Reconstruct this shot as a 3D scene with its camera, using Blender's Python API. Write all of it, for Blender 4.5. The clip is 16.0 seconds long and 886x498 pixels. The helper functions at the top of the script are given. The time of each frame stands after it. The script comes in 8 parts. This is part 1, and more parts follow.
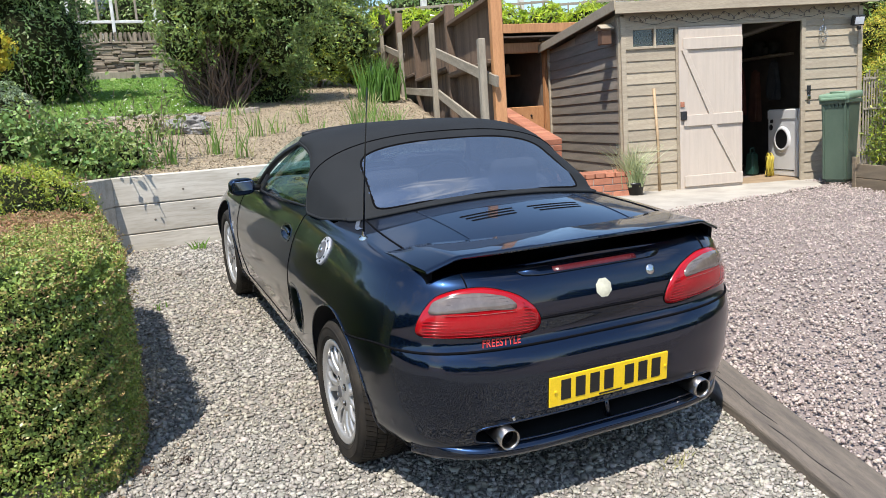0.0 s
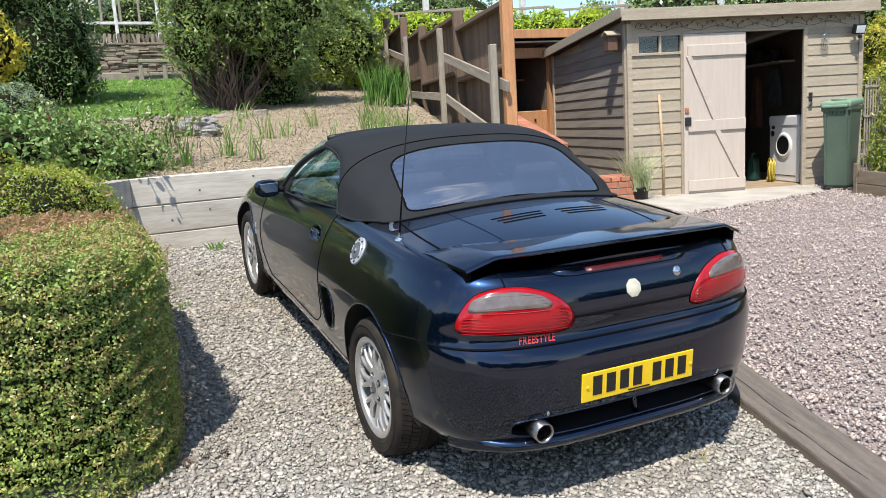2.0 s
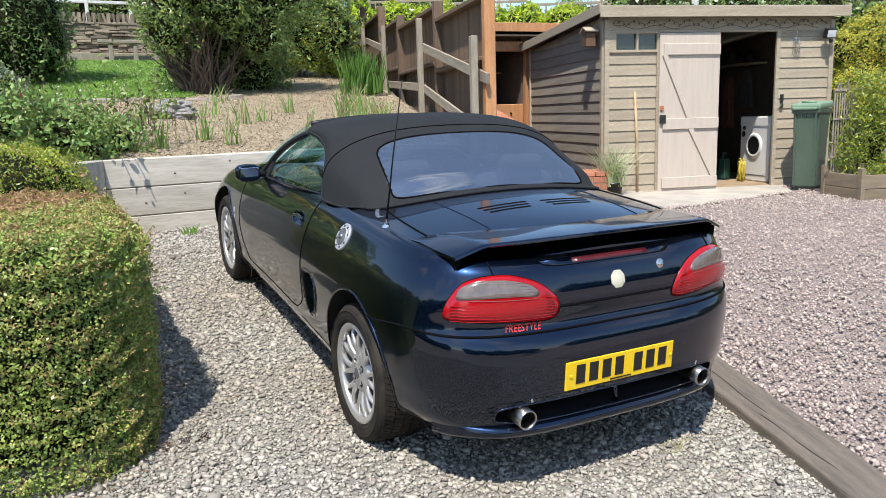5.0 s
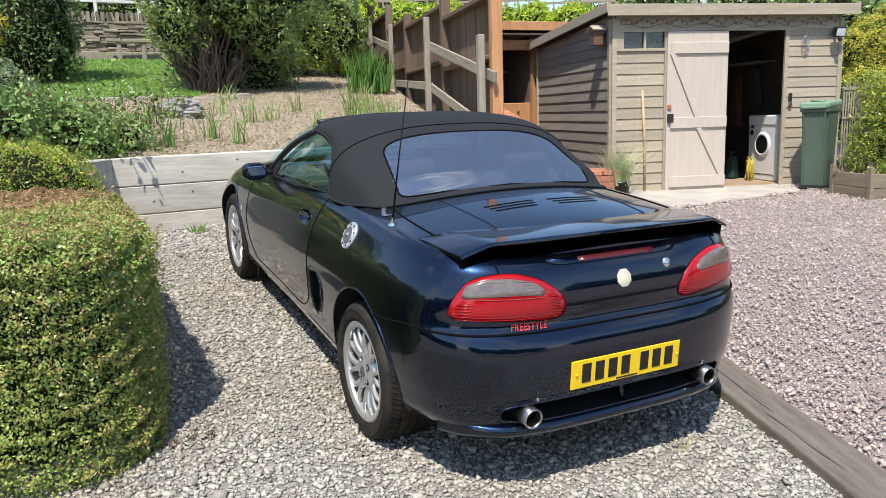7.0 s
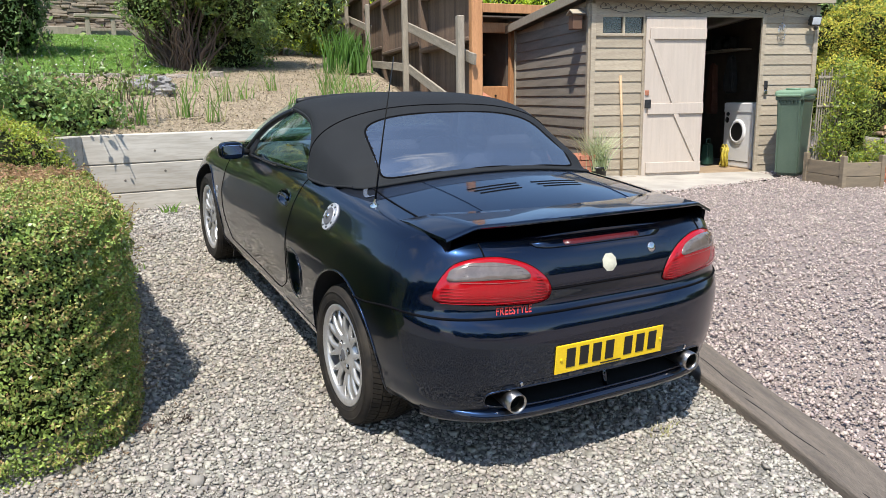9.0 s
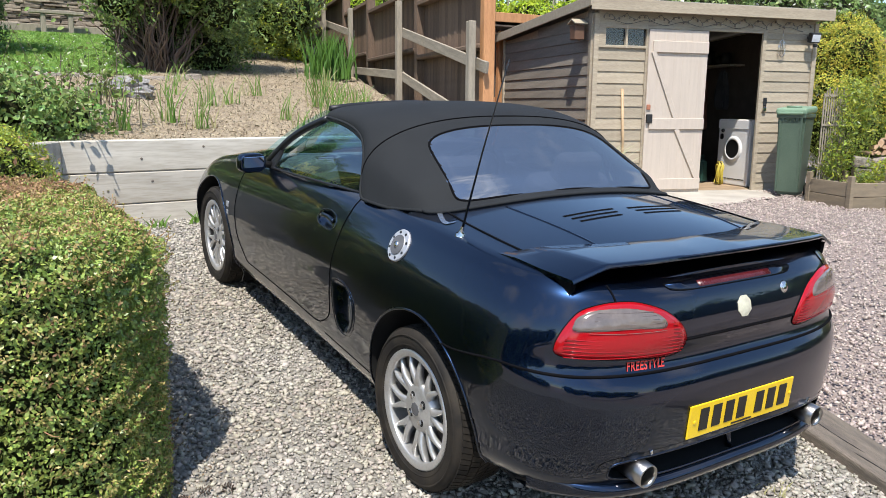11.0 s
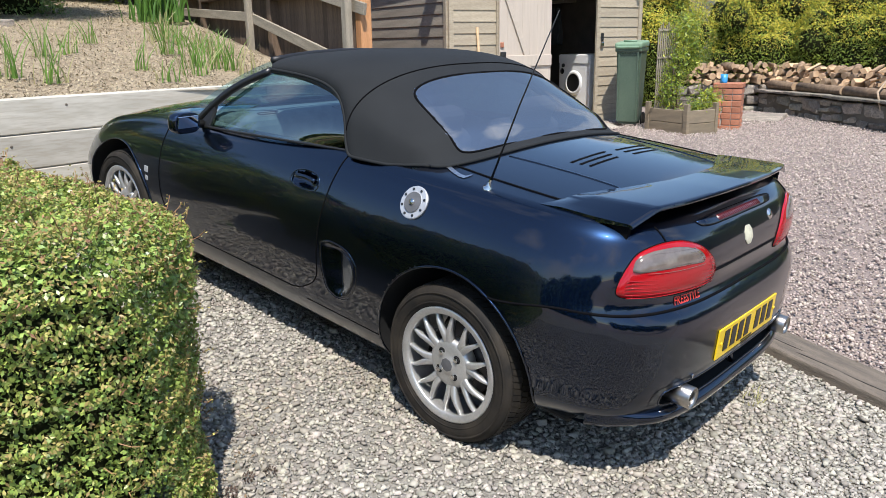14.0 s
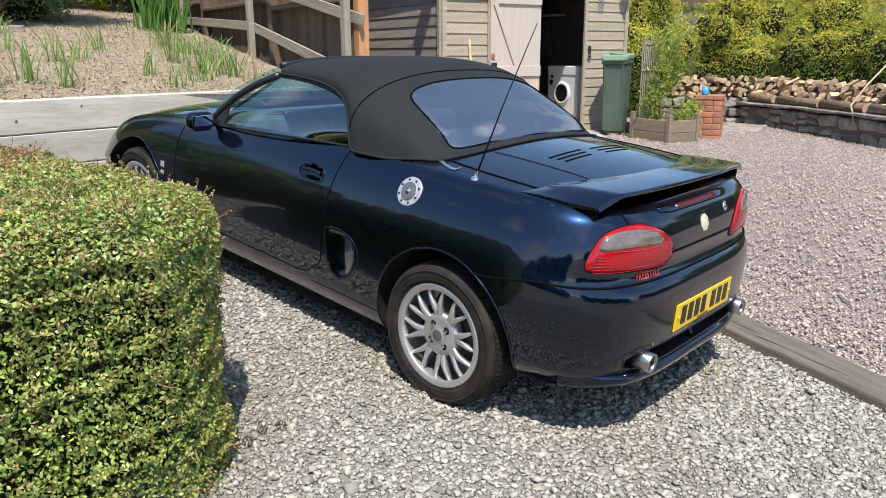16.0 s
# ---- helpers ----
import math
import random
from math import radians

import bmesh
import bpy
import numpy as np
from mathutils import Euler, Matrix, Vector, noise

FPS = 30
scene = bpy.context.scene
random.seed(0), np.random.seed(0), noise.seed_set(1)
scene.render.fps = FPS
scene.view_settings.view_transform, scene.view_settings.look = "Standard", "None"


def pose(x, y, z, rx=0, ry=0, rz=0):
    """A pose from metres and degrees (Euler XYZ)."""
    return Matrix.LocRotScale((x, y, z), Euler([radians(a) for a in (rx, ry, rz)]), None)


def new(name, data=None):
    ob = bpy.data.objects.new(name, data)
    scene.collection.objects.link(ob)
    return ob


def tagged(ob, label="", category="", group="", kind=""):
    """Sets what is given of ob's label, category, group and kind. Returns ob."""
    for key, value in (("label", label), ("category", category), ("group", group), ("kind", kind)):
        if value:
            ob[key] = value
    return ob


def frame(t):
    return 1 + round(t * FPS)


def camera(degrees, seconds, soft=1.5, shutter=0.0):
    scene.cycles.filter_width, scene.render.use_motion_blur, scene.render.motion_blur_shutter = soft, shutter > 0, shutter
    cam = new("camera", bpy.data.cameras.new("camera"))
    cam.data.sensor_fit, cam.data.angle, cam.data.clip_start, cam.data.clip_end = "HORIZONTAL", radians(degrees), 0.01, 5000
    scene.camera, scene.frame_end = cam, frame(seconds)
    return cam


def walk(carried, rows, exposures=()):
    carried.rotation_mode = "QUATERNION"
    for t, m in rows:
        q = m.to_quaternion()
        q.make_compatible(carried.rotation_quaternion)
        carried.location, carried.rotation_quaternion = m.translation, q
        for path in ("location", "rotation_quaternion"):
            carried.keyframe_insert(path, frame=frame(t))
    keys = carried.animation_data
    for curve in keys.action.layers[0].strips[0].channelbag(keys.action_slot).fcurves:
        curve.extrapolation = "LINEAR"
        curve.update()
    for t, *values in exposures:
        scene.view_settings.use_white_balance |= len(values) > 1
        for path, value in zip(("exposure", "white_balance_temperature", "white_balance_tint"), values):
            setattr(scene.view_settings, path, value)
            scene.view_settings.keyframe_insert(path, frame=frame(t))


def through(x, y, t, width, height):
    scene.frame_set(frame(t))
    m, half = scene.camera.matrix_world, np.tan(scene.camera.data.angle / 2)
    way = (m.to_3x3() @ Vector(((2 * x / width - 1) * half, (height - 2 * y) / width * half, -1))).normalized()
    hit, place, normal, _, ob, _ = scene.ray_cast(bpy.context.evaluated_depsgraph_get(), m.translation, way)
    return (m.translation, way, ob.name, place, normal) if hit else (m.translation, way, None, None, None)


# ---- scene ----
cam = camera(60.4, 16.0, soft=0.6)
# seconds, eye in metres, Euler angles in degrees
ROWS = [
    (0, -1.606, -2.921, 1.345, 80.43, 3.88, -25.11),
    (0.5, -1.630, -2.939, 1.351, 80.24, 3.94, -24.58),
    (1, -1.661, -2.940, 1.343, 80.25, 4.07, -24.19),
    (1.5, -1.733, -2.932, 1.360, 80.39, 3.92, -24.46),
    (2, -1.793, -2.951, 1.365, 80.62, 3.45, -25.51),
    (2.5, -1.826, -2.951, 1.359, 80.68, 2.88, -26.94),
    (3, -1.841, -2.950, 1.356, 80.66, 2.31, -28.11),
    (3.5, -1.852, -2.954, 1.358, 80.50, 1.91, -28.67),
    (4, -1.860, -2.940, 1.353, 80.27, 1.75, -28.58),
    (4.5, -1.867, -2.933, 1.353, 80.03, 1.70, -28.10),
    (7, -1.863, -2.936, 1.352, 79.87, 1.73, -27.09),
    (7.5, -1.865, -2.937, 1.348, 79.76, 1.73, -27.29),
    (8, -1.862, -2.930, 1.345, 79.45, 1.61, -27.68),
    (8.5, -1.866, -2.916, 1.347, 78.94, 1.20, -28.35),
    (8.7, -1.872, -2.907, 1.341, 78.75, 1.04, -28.63),
    (10.8, -1.980, -2.294, 1.333, 79.07, -0.59, -31.84),
    (11, -2.080, -2.210, 1.342, 79.30, -0.50, -32.58),
    (11.5, -2.231, -2.059, 1.369, 79.78, -0.09, -34.40),
    (12, -2.295, -1.891, 1.368, 80.20, 0.45, -36.98),
    (12.5, -2.308, -1.777, 1.413, 79.99, 1.03, -39.93),
    (13, -2.371, -1.759, 1.417, 78.64, 1.24, -43.22),
    (13.5, -2.500, -1.711, 1.408, 76.41, 1.11, -45.92),
    (14, -2.628, -1.709, 1.391, 74.75, 0.89, -47.68),
    (14.5, -2.771, -1.833, 1.373, 74.02, 0.84, -48.40),
    (15, -2.887, -1.915, 1.375, 74.12, 0.77, -48.51),
    (15.5, -2.908, -1.939, 1.380, 74.78, 0.57, -48.35),
    (16, -2.896, -1.950, 1.378, 75.56, 0.20, -48.17),
]
walk(cam, [(t, pose(x, y, z, rx, ry, rz)) for t, x, y, z, rx, ry, rz in ROWS],
     [(0, 0.51), (8.7, 0.51), (11.5, 0.55), (12.5, 0.57), (14.0, 0.48), (16, 0.46)])

# ---- daylight ----
SUN_TO = Vector((-0.37, -0.44, 1.0)).normalized()
world = bpy.data.worlds.new("sky")
scene.world = world
world.use_nodes = True
_nt = world.node_tree
_sky = _nt.nodes.new("ShaderNodeTexSky")
_sky.sky_type = "NISHITA"
_sky.sun_disc = False
_sky.sun_elevation = math.asin(SUN_TO.z)
_sky.sun_rotation = math.atan2(SUN_TO.x, SUN_TO.y)
_sky.air_density, _sky.dust_density, _sky.ozone_density = 1.1, 0.2, 4.0
_bg = _nt.nodes["Background"]
_bg.inputs["Strength"].default_value = 0.15
# broken white cloud over the blue
_tc = _nt.nodes.new("ShaderNodeTexCoord")
_cn = _nt.nodes.new("ShaderNodeTexNoise")
_cn.inputs["Scale"].default_value = 2.6
_cn.inputs["Detail"].default_value = 7.0
_cr = _nt.nodes.new("ShaderNodeValToRGB")
_cr.color_ramp.elements[0].position, _cr.color_ramp.elements[1].position = 0.53, 0.78
_mx = _nt.nodes.new("ShaderNodeMix")
_mx.data_type = "RGBA"
_mx.inputs["B"].default_value = (5.6, 5.8, 6.3, 1)
_nt.links.new(_tc.outputs["Generated"], _cn.inputs["Vector"])
_nt.links.new(_cn.outputs["Fac"], _cr.inputs["Fac"])
_nt.links.new(_cr.outputs["Color"], _mx.inputs["Factor"])
_nt.links.new(_sky.outputs["Color"], _mx.inputs["A"])
_nt.links.new(_mx.outputs["Result"], _bg.inputs["Color"])
sun = new("sun", bpy.data.lights.new("sun", "SUN"))
sun.data.energy, sun.data.angle, sun.data.color = 5.0, radians(0.53), (1.0, 0.952, 0.895)
sun.matrix_world = SUN_TO.to_track_quat("Z", "Y").to_matrix().to_4x4()


# ---- materials ----
def hexc(r, g, b):
    return (r, g, b, 1.0)


def material(name, c1, c2=None, rough=0.7, metal=0.0, scale=8.0, fine=90.0, bump=0.15, depth=0.004, coat=0.0,
             per="", spread=0.25, stretch=(1, 1, 1), spec=0.5, c3=None, stain=0.35, coat_rough=0.03, hue=0.0):
    """A surface with variation at two scales. per: 'object' or 'island' varies the tone from piece to piece."""
    m = bpy.data.materials.new(name)
    m.use_nodes = True
    nt = m.node_tree
    b = nt.nodes["Principled BSDF"]
    c2 = c2 or tuple(v * 0.72 for v in c1)
    c3 = c3 or tuple((a + d) / 2 * 0.8 for a, d in zip(c1, c2))
    tc = nt.nodes.new("ShaderNodeTexCoord")
    mp = nt.nodes.new("ShaderNodeMapping")
    mp.inputs["Scale"].default_value = stretch
    nt.links.new(tc.outputs["Object"], mp.inputs["Vector"])
    n1 = nt.nodes.new("ShaderNodeTexNoise")
    n1.inputs["Scale"].default_value, n1.inputs["Detail"].default_value = scale, 5.0
    n2 = nt.nodes.new("ShaderNodeTexNoise")
    n2.inputs["Scale"].default_value, n2.inputs["Detail"].default_value = fine, 4.0
    for n in (n1, n2):
        nt.links.new(mp.outputs["Vector"], n.inputs["Vector"])
    r1 = nt.nodes.new("ShaderNodeValToRGB")
    r1.color_ramp.elements[0].position, r1.color_ramp.elements[1].position = 0.36, 0.66
    r1.color_ramp.elements[0].color, r1.color_ramp.elements[1].color = hexc(*c1), hexc(*c2)
    nt.links.new(n1.outputs["Fac"], r1.inputs["Fac"])
    mx = nt.nodes.new("ShaderNodeMix")
    mx.data_type = "RGBA"
    mr = nt.nodes.new("ShaderNodeMapRange")
    mr.inputs["From Min"].default_value, mr.inputs["From Max"].default_value = 0.42, 0.72
    mr.inputs["To Max"].default_value = stain
    nt.links.new(n2.outputs["Fac"], mr.inputs["Value"])
    nt.links.new(mr.outputs["Result"], mx.inputs["Factor"])
    nt.links.new(r1.outputs["Color"], mx.inputs["A"])
    mx.inputs["B"].default_value = hexc(*c3)
    out = mx.outputs["Result"]
    if per:
        if per == "object":
            src = nt.nodes.new("ShaderNodeObjectInfo").outputs["Random"]
        else:
            src = nt.nodes.new("ShaderNodeNewGeometry").outputs["Random Per Island"]
        hs = nt.nodes.new("ShaderNodeHueSaturation")
        m2 = nt.nodes.new("ShaderNodeMapRange")
        m2.inputs["To Min"].default_value, m2.inputs["To Max"].default_value = 1 - spread, 1 + spread
        nt.links.new(src, m2.inputs["Value"])
        nt.links.new(m2.outputs["Result"], hs.inputs["Value"])
        if hue:
            w = nt.nodes.new("ShaderNodeTexWhiteNoise")
            w.noise_dimensions = "1D"
            nt.links.new(src, w.inputs["W"])
            m3 = nt.nodes.new("ShaderNodeMapRange")
            m3.inputs["To Min"].default_value, m3.inputs["To Max"].default_value = 0.5 - hue, 0.5 + hue
            nt.links.new(w.outputs["Value"], m3.inputs["Value"])
            nt.links.new(m3.outputs["Result"], hs.inputs["Hue"])
        nt.links.new(out, hs.inputs["Color"])
        out = hs.outputs["Color"]
    nt.links.new(out, b.inputs["Base Color"])
    b.inputs["Roughness"].default_value, b.inputs["Metallic"].default_value = rough, metal
    b.inputs["Specular IOR Level"].default_value = spec
    b.inputs["Coat Weight"].default_value, b.inputs["Coat Roughness"].default_value = coat, coat_rough
    if bump:
        bp = nt.nodes.new("ShaderNodeBump")
        bp.inputs["Strength"].default_value, bp.inputs["Distance"].default_value = bump, depth
        nt.links.new(n2.outputs["Fac"], bp.inputs["Height"])
        nt.links.new(bp.outputs["Normal"], b.inputs["Normal"])
    return m


def leaf_material(name, c1, c2, rough=0.45, spread=0.45, hue=0.02, glow=0.35):
    """Leaves: tone from leaf to leaf, some light through the blade."""
    m = material(name, c1, c2, rough, scale=3.0, fine=30.0, bump=0.0, per="island", spread=spread, hue=hue, stain=0.2)
    nt = m.node_tree
    b = nt.nodes["Principled BSDF"]
    tr = nt.nodes.new("ShaderNodeBsdfTranslucent")
    mix = nt.nodes.new("ShaderNodeMixShader")
    mix.inputs["Fac"].default_value = glow
    src = b.inputs["Base Color"].links[0].from_socket
    nt.links.new(src, tr.inputs["Color"])
    nt.links.new(b.outputs["BSDF"], mix.inputs[1])
    nt.links.new(tr.outputs["BSDF"], mix.inputs[2])
    nt.links.new(mix.outputs["Shader"], nt.nodes["Material Output"].inputs["Surface"])
    return m


def glass_material(name, tint, through=0.6, rough=0.02, ior=1.6, haze=0.0):
    """A thin pane: tinted light goes straight through, the rest is mirrored by its angle."""
    m = bpy.data.materials.new(name)
    m.use_nodes = True
    nt = m.node_tree
    nt.nodes.remove(nt.nodes["Principled BSDF"])
    t = nt.nodes.new("ShaderNodeBsdfTransparent")
    t.inputs["Color"].default_value = hexc(*[v * through for v in tint])
    g = nt.nodes.new("ShaderNodeBsdfGlossy")
    g.inputs["Roughness"].default_value = rough
    f = nt.nodes.new("ShaderNodeFresnel")
    f.inputs["IOR"].default_value = ior
    mix = nt.nodes.new("ShaderNodeMixShader")
    nt.links.new(f.outputs["Fac"], mix.inputs["Fac"])
    nt.links.new(t.outputs["BSDF"], mix.inputs[1])
    nt.links.new(g.outputs["BSDF"], mix.inputs[2])
    top = mix
    if haze:                           # pale diffuse film, standing in for a brighter sky reflection
        d = nt.nodes.new("ShaderNodeBsdfDiffuse")
        d.inputs["Color"].default_value = hexc(0.62, 0.66, 0.74)
        top = nt.nodes.new("ShaderNodeMixShader")
        top.inputs["Fac"].default_value = haze
        nt.links.new(mix.outputs["Shader"], top.inputs[1])
        nt.links.new(d.outputs["BSDF"], top.inputs[2])
    nt.links.new(top.outputs["Shader"], nt.nodes["Material Output"].inputs["Surface"])
    return m


PAINT = material("midnight_blue_paint", (0.0054, 0.0140, 0.0370), (0.0049, 0.0128, 0.0340), 0.32, 1.0, 3, 2500, 0.02, 0.0003, 1.0, stain=0.15, coat_rough=0.02)
TRIM = material("black_plastic", (0.012, 0.012, 0.013), None, 0.5, 0, 20, 400, 0.1, 0.0005)
PAINT.node_tree.nodes["Principled BSDF"].inputs["Coat IOR"].default_value = 1.60
# near-black that puts the shade of wells, openings and bores into the colour
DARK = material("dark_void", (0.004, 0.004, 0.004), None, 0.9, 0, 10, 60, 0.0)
SHUT = material("shut_line_black", (0.003, 0.003, 0.004), None, 0.9, 0, 10, 60, 0.0, spec=0.1)
FABRIC = material("black_hood_cloth", (0.0138, 0.0154, 0.0166), (0.0108, 0.0122, 0.0134), 0.85, 0, 5, 1400, 0.35, 0.0006, spec=0.3, stain=0.3)
RUBBER = material("tyre_rubber", (0.012, 0.0110, 0.0100), (0.034, 0.028, 0.021), 0.75, 0, 14, 160, 0.3, 0.001, spec=0.25)
ALLOY = material("silver_alloy", (0.56, 0.555, 0.54), (0.47, 0.465, 0.45), 0.36, 0.65, 9, 120, 0.03, 0.0005, 0.25, c3=(0.3, 0.29, 0.27), stain=0.25)
CHROME = material("polished_steel", (0.72, 0.71, 0.69), (0.6, 0.59, 0.57), 0.14, 1.0, 20, 200, 0.02, 0.0003)
MESH_WIRE = material("dull_mesh_wire", (0.16, 0.16, 0.155), None, 0.5, 0.6, 20, 200, 0.05, 0.0004)
EXHAUST = material("dull_exhaust_steel", (0.50, 0.48, 0.45), (0.42, 0.39, 0.36), 0.30, 1.0, 20, 200, 0.05, 0.0004)
RED_LENS = material("red_lens", (0.36, 0.0045, 0.009), (0.30, 0.0035, 0.007), 0.16, 0, 10, 200, 0.0, coat=0.3)
CLEAR_LENS = material("smoked_clear_lens", (0.175, 0.142, 0.125), (0.13, 0.105, 0.092), 0.14, 0.1, 30, 300, 0.0, coat=0.8)
BRAKE_LENS = material("dull_red_lens", (0.085, 0.008, 0.011), (0.06, 0.006, 0.008), 0.3, 0, 30, 300, 0.0, coat=0.3)
YELLOW = material("plate_yellow", (0.83, 0.56, 0.012), (0.80, 0.53, 0.01), 0.3, 0, 6, 150, 0.02, 0.0003, 0.3)
PLATE_BLACK = material("plate_black", (0.012, 0.012, 0.012), None, 0.35, 0, 10, 100, 0.0)
CREAM = material("cream_badge", (0.62, 0.60, 0.46), None, 0.35, 0, 30, 200, 0.0)
SCRIPT_RED = material("red_script", (0.70, 0.05, 0.04), None, 0.4, 0, 30, 200, 0.0)
GLASS = glass_material("blue_green_glass", (0.40, 0.72, 0.80), 0.62, 0.012, 3.1)
REAR_GLASS = glass_material("hood_window_glass", (0.30, 0.36, 0.50), 0.36, 0.02, 6.0, 0.032)
MIRROR = material("mirror_glass", (0.85, 0.85, 0.86), (0.85, 0.85, 0.86), 0.02, 1.0, 3, 60, 0.0, stain=0.0)
SCREEN_GLASS = glass_material("windscreen_glass", (0.66, 0.90, 0.94), 1.0, 0.01, 1.25)
INTERIOR = material("grey_interior", (0.23, 0.24, 0.25), None, 0.7, 0, 20, 400, 0.2, 0.0005)


# ---- mesh helpers ----
def mesh_of(name, verts, faces, smooth=False):
    me = bpy.data.meshes.new(name)
    me.from_pydata([tuple(v) for v in verts], [], [tuple(f) for f in faces])
    me.update()
    if smooth:
        me.polygons.foreach_set("use_smooth", [True] * len(me.polygons))
    return me


def mesh_fast(name, v, f, smooth=False):
    """Triangles or quads alike, from arrays."""
    v, f = np.asarray(v, np.float32), np.asarray(f, np.int32)
    me = bpy.data.meshes.new(name)
    me.vertices.add(len(v))
    me.vertices.foreach_set("co", v.ravel())
    n, k = f.shape
    me.loops.add(n * k)
    me.loops.foreach_set("vertex_index", f.ravel())
    me.polygons.add(n)
    me.polygons.foreach_set("loop_start", np.arange(0, n * k, k, dtype=np.int32))
    if smooth:
        me.polygons.foreach_set("use_smooth", np.ones(n, bool))
    me.update(calc_edges=True)
    return me


def part(name, me, mat, parent=None, label="", m=None):
    """Links a mesh as one object, under a thing or a part."""
    if isinstance(me, bmesh.types.BMesh):
        data = bpy.data.meshes.new(name)
        me.to_mesh(data)
        me.free()
        me = data
    if mat is not None and not me.materials:
        me.materials.append(mat)
    ob = new(name, me)
    if parent is not None:
        ob.parent = parent
    if m is not None:
        ob.matrix_basis = m
    if label:
        ob["label"] = label
    return ob


def thing(name, label, category, m=None, group="", kind=""):
    ob = new(name)
    if m is not None:
        ob.matrix_basis = m
    return tagged(ob, label, category, group, kind)


_boxes = {}


def box(sx, sy, sz, bevel=0.004, seg=1):
    """A bevelled block centred on the origin; alike blocks share one mesh."""
    bm = bmesh.new()
    bmesh.ops.create_cube(bm, size=1.0)
    bmesh.ops.scale(bm, vec=(sx, sy, sz), verts=bm.verts)
    if bevel:
        bmesh.ops.bevel(bm, geom=bm.edges[:], offset=min(bevel, sx * 0.45, sy * 0.45, sz * 0.45), segments=seg, affect="EDGES", profile=0.5)
    return bm


def shared_box(name, sx, sy, sz, mat, bevel=0.004):
    key = (name, round(sx, 4), round(sy, 4), round(sz, 4), bevel, mat.name)
    if key not in _boxes:
        bm = box(sx, sy, sz, bevel)
        me = bpy.data.meshes.new(name)
        bm.to_mesh(me)
        bm.free()
        me.materials.append(mat)
        _boxes[key] = me
    return _boxes[key]


def block(name, size, at, mat, parent=None, rz=0, bevel=0.004, label="", rx=0, ry=0):
    return part(name, shared_box(name, *size, mat, bevel), mat, parent, label, pose(*at, rx, ry, rz))


def tube(points, radius, sides=8, closed=False, taper=None):
    """Vertices and faces of a round rod along points."""
    pts = [Vector(p) for p in points]
    n = len(pts)
    verts, faces = [], []
    up = Vector((0, 0, 1))
    last = None
    for i, p in enumerate(pts):
        a = pts[(i - 1) % n] if closed or i > 0 else p
        b = pts[(i + 1) % n] if closed or i < n - 1 else p
        d = (b - a).normalized()
        if last is None:
            side = d.cross(up)
            if side.length < 0.1:
                side = d.cross(Vector((1, 0, 0)))
        else:
            side = last - d * last.dot(d)
            if side.length < 1e-4:
                side = d.cross(up)
        side.normalize()
        last = side
        other = d.cross(side)
        r = radius if taper is None else radius * taper[i]
        for k in range(sides):
            t = 2 * math.pi * k / sides
            verts.append(p + (side * math.cos(t) + other * math.sin(t)) * r)
    m = n if closed else n - 1
    for i in range(m):
        for k in range(sides):
            a, b = i * sides + k, i * sides + (k + 1) % sides
            c, d = ((i + 1) % n) * sides + (k + 1) % sides, ((i + 1) % n) * sides + k
            faces.append((a, b, c, d))
    if not closed:
        faces.append(tuple(range(sides))[::-1])
        faces.append(tuple((n - 1) * sides + k for k in range(sides)))
    return verts, faces


def rod(name, points, radius, mat, parent=None, sides=8, closed=False, taper=None, label=""):
    return part(name, mesh_of(name, *tube(points, radius, sides, closed, taper), smooth=True), mat, parent, label)


def lathe(profile, steps=48, axis="x"):
    """Turns (radius, height) pairs round an axis."""
    verts, faces = [], []
    for k in range(steps):
        c, s = math.cos(2 * math.pi * k / steps), math.sin(2 * math.pi * k / steps)
        for r, h in profile:
            verts.append((h, r * c, r * s) if axis == "x" else (r * c, r * s, h))
    n = len(profile)
    for k in range(steps):
        for i in range(n - 1):
            a, b = k * n + i, k * n + i + 1
            c, d = ((k + 1) % steps) * n + i + 1, ((k + 1) % steps) * n + i
            faces.append((a, b, c, d) if axis == "x" else (a, d, c, b))
    return verts, faces


def spline(xs, ys):
    """Natural cubic through a few design values."""
    x, y = np.array(xs, float), np.array(ys, float)
    n = len(x)
    h = np.diff(x)
    A, r = np.eye(n), np.zeros(n)
    for i in range(1, n - 1):
        A[i, i - 1], A[i, i], A[i, i + 1] = h[i - 1], 2 * (h[i - 1] + h[i]), h[i]
        r[i] = 6 * ((y[i + 1] - y[i]) / h[i] - (y[i] - y[i - 1]) / h[i - 1])
    M = np.linalg.solve(A, r)

    def f(q):
        q = np.clip(np.asarray(q, float), x[0], x[-1])
        i = np.clip(np.searchsorted(x, q) - 1, 0, n - 2)
        a, b = x[i + 1] - q, q - x[i]
        return (M[i] * a ** 3 + M[i + 1] * b ** 3) / (6 * h[i]) + (y[i] / h[i] - M[i] * h[i] / 6) * a + (y[i + 1] / h[i] - M[i + 1] * h[i] / 6) * b
    return f


def grid_faces(nu, nv, wrap=False):
    f = []
    for i in range(nu - (0 if wrap else 1)):
        for j in range(nv - 1):
            a, b = i * nv + j, ((i + 1) % nu) * nv + j
            f.append((a, b, b + 1, a + 1))
    return f


def smoothstep(a, b, x):
    t = np.clip((np.asarray(x, float) - a) / (b - a), 0, 1)
    return t * t * (3 - 2 * t)


SLOPE = 0.115


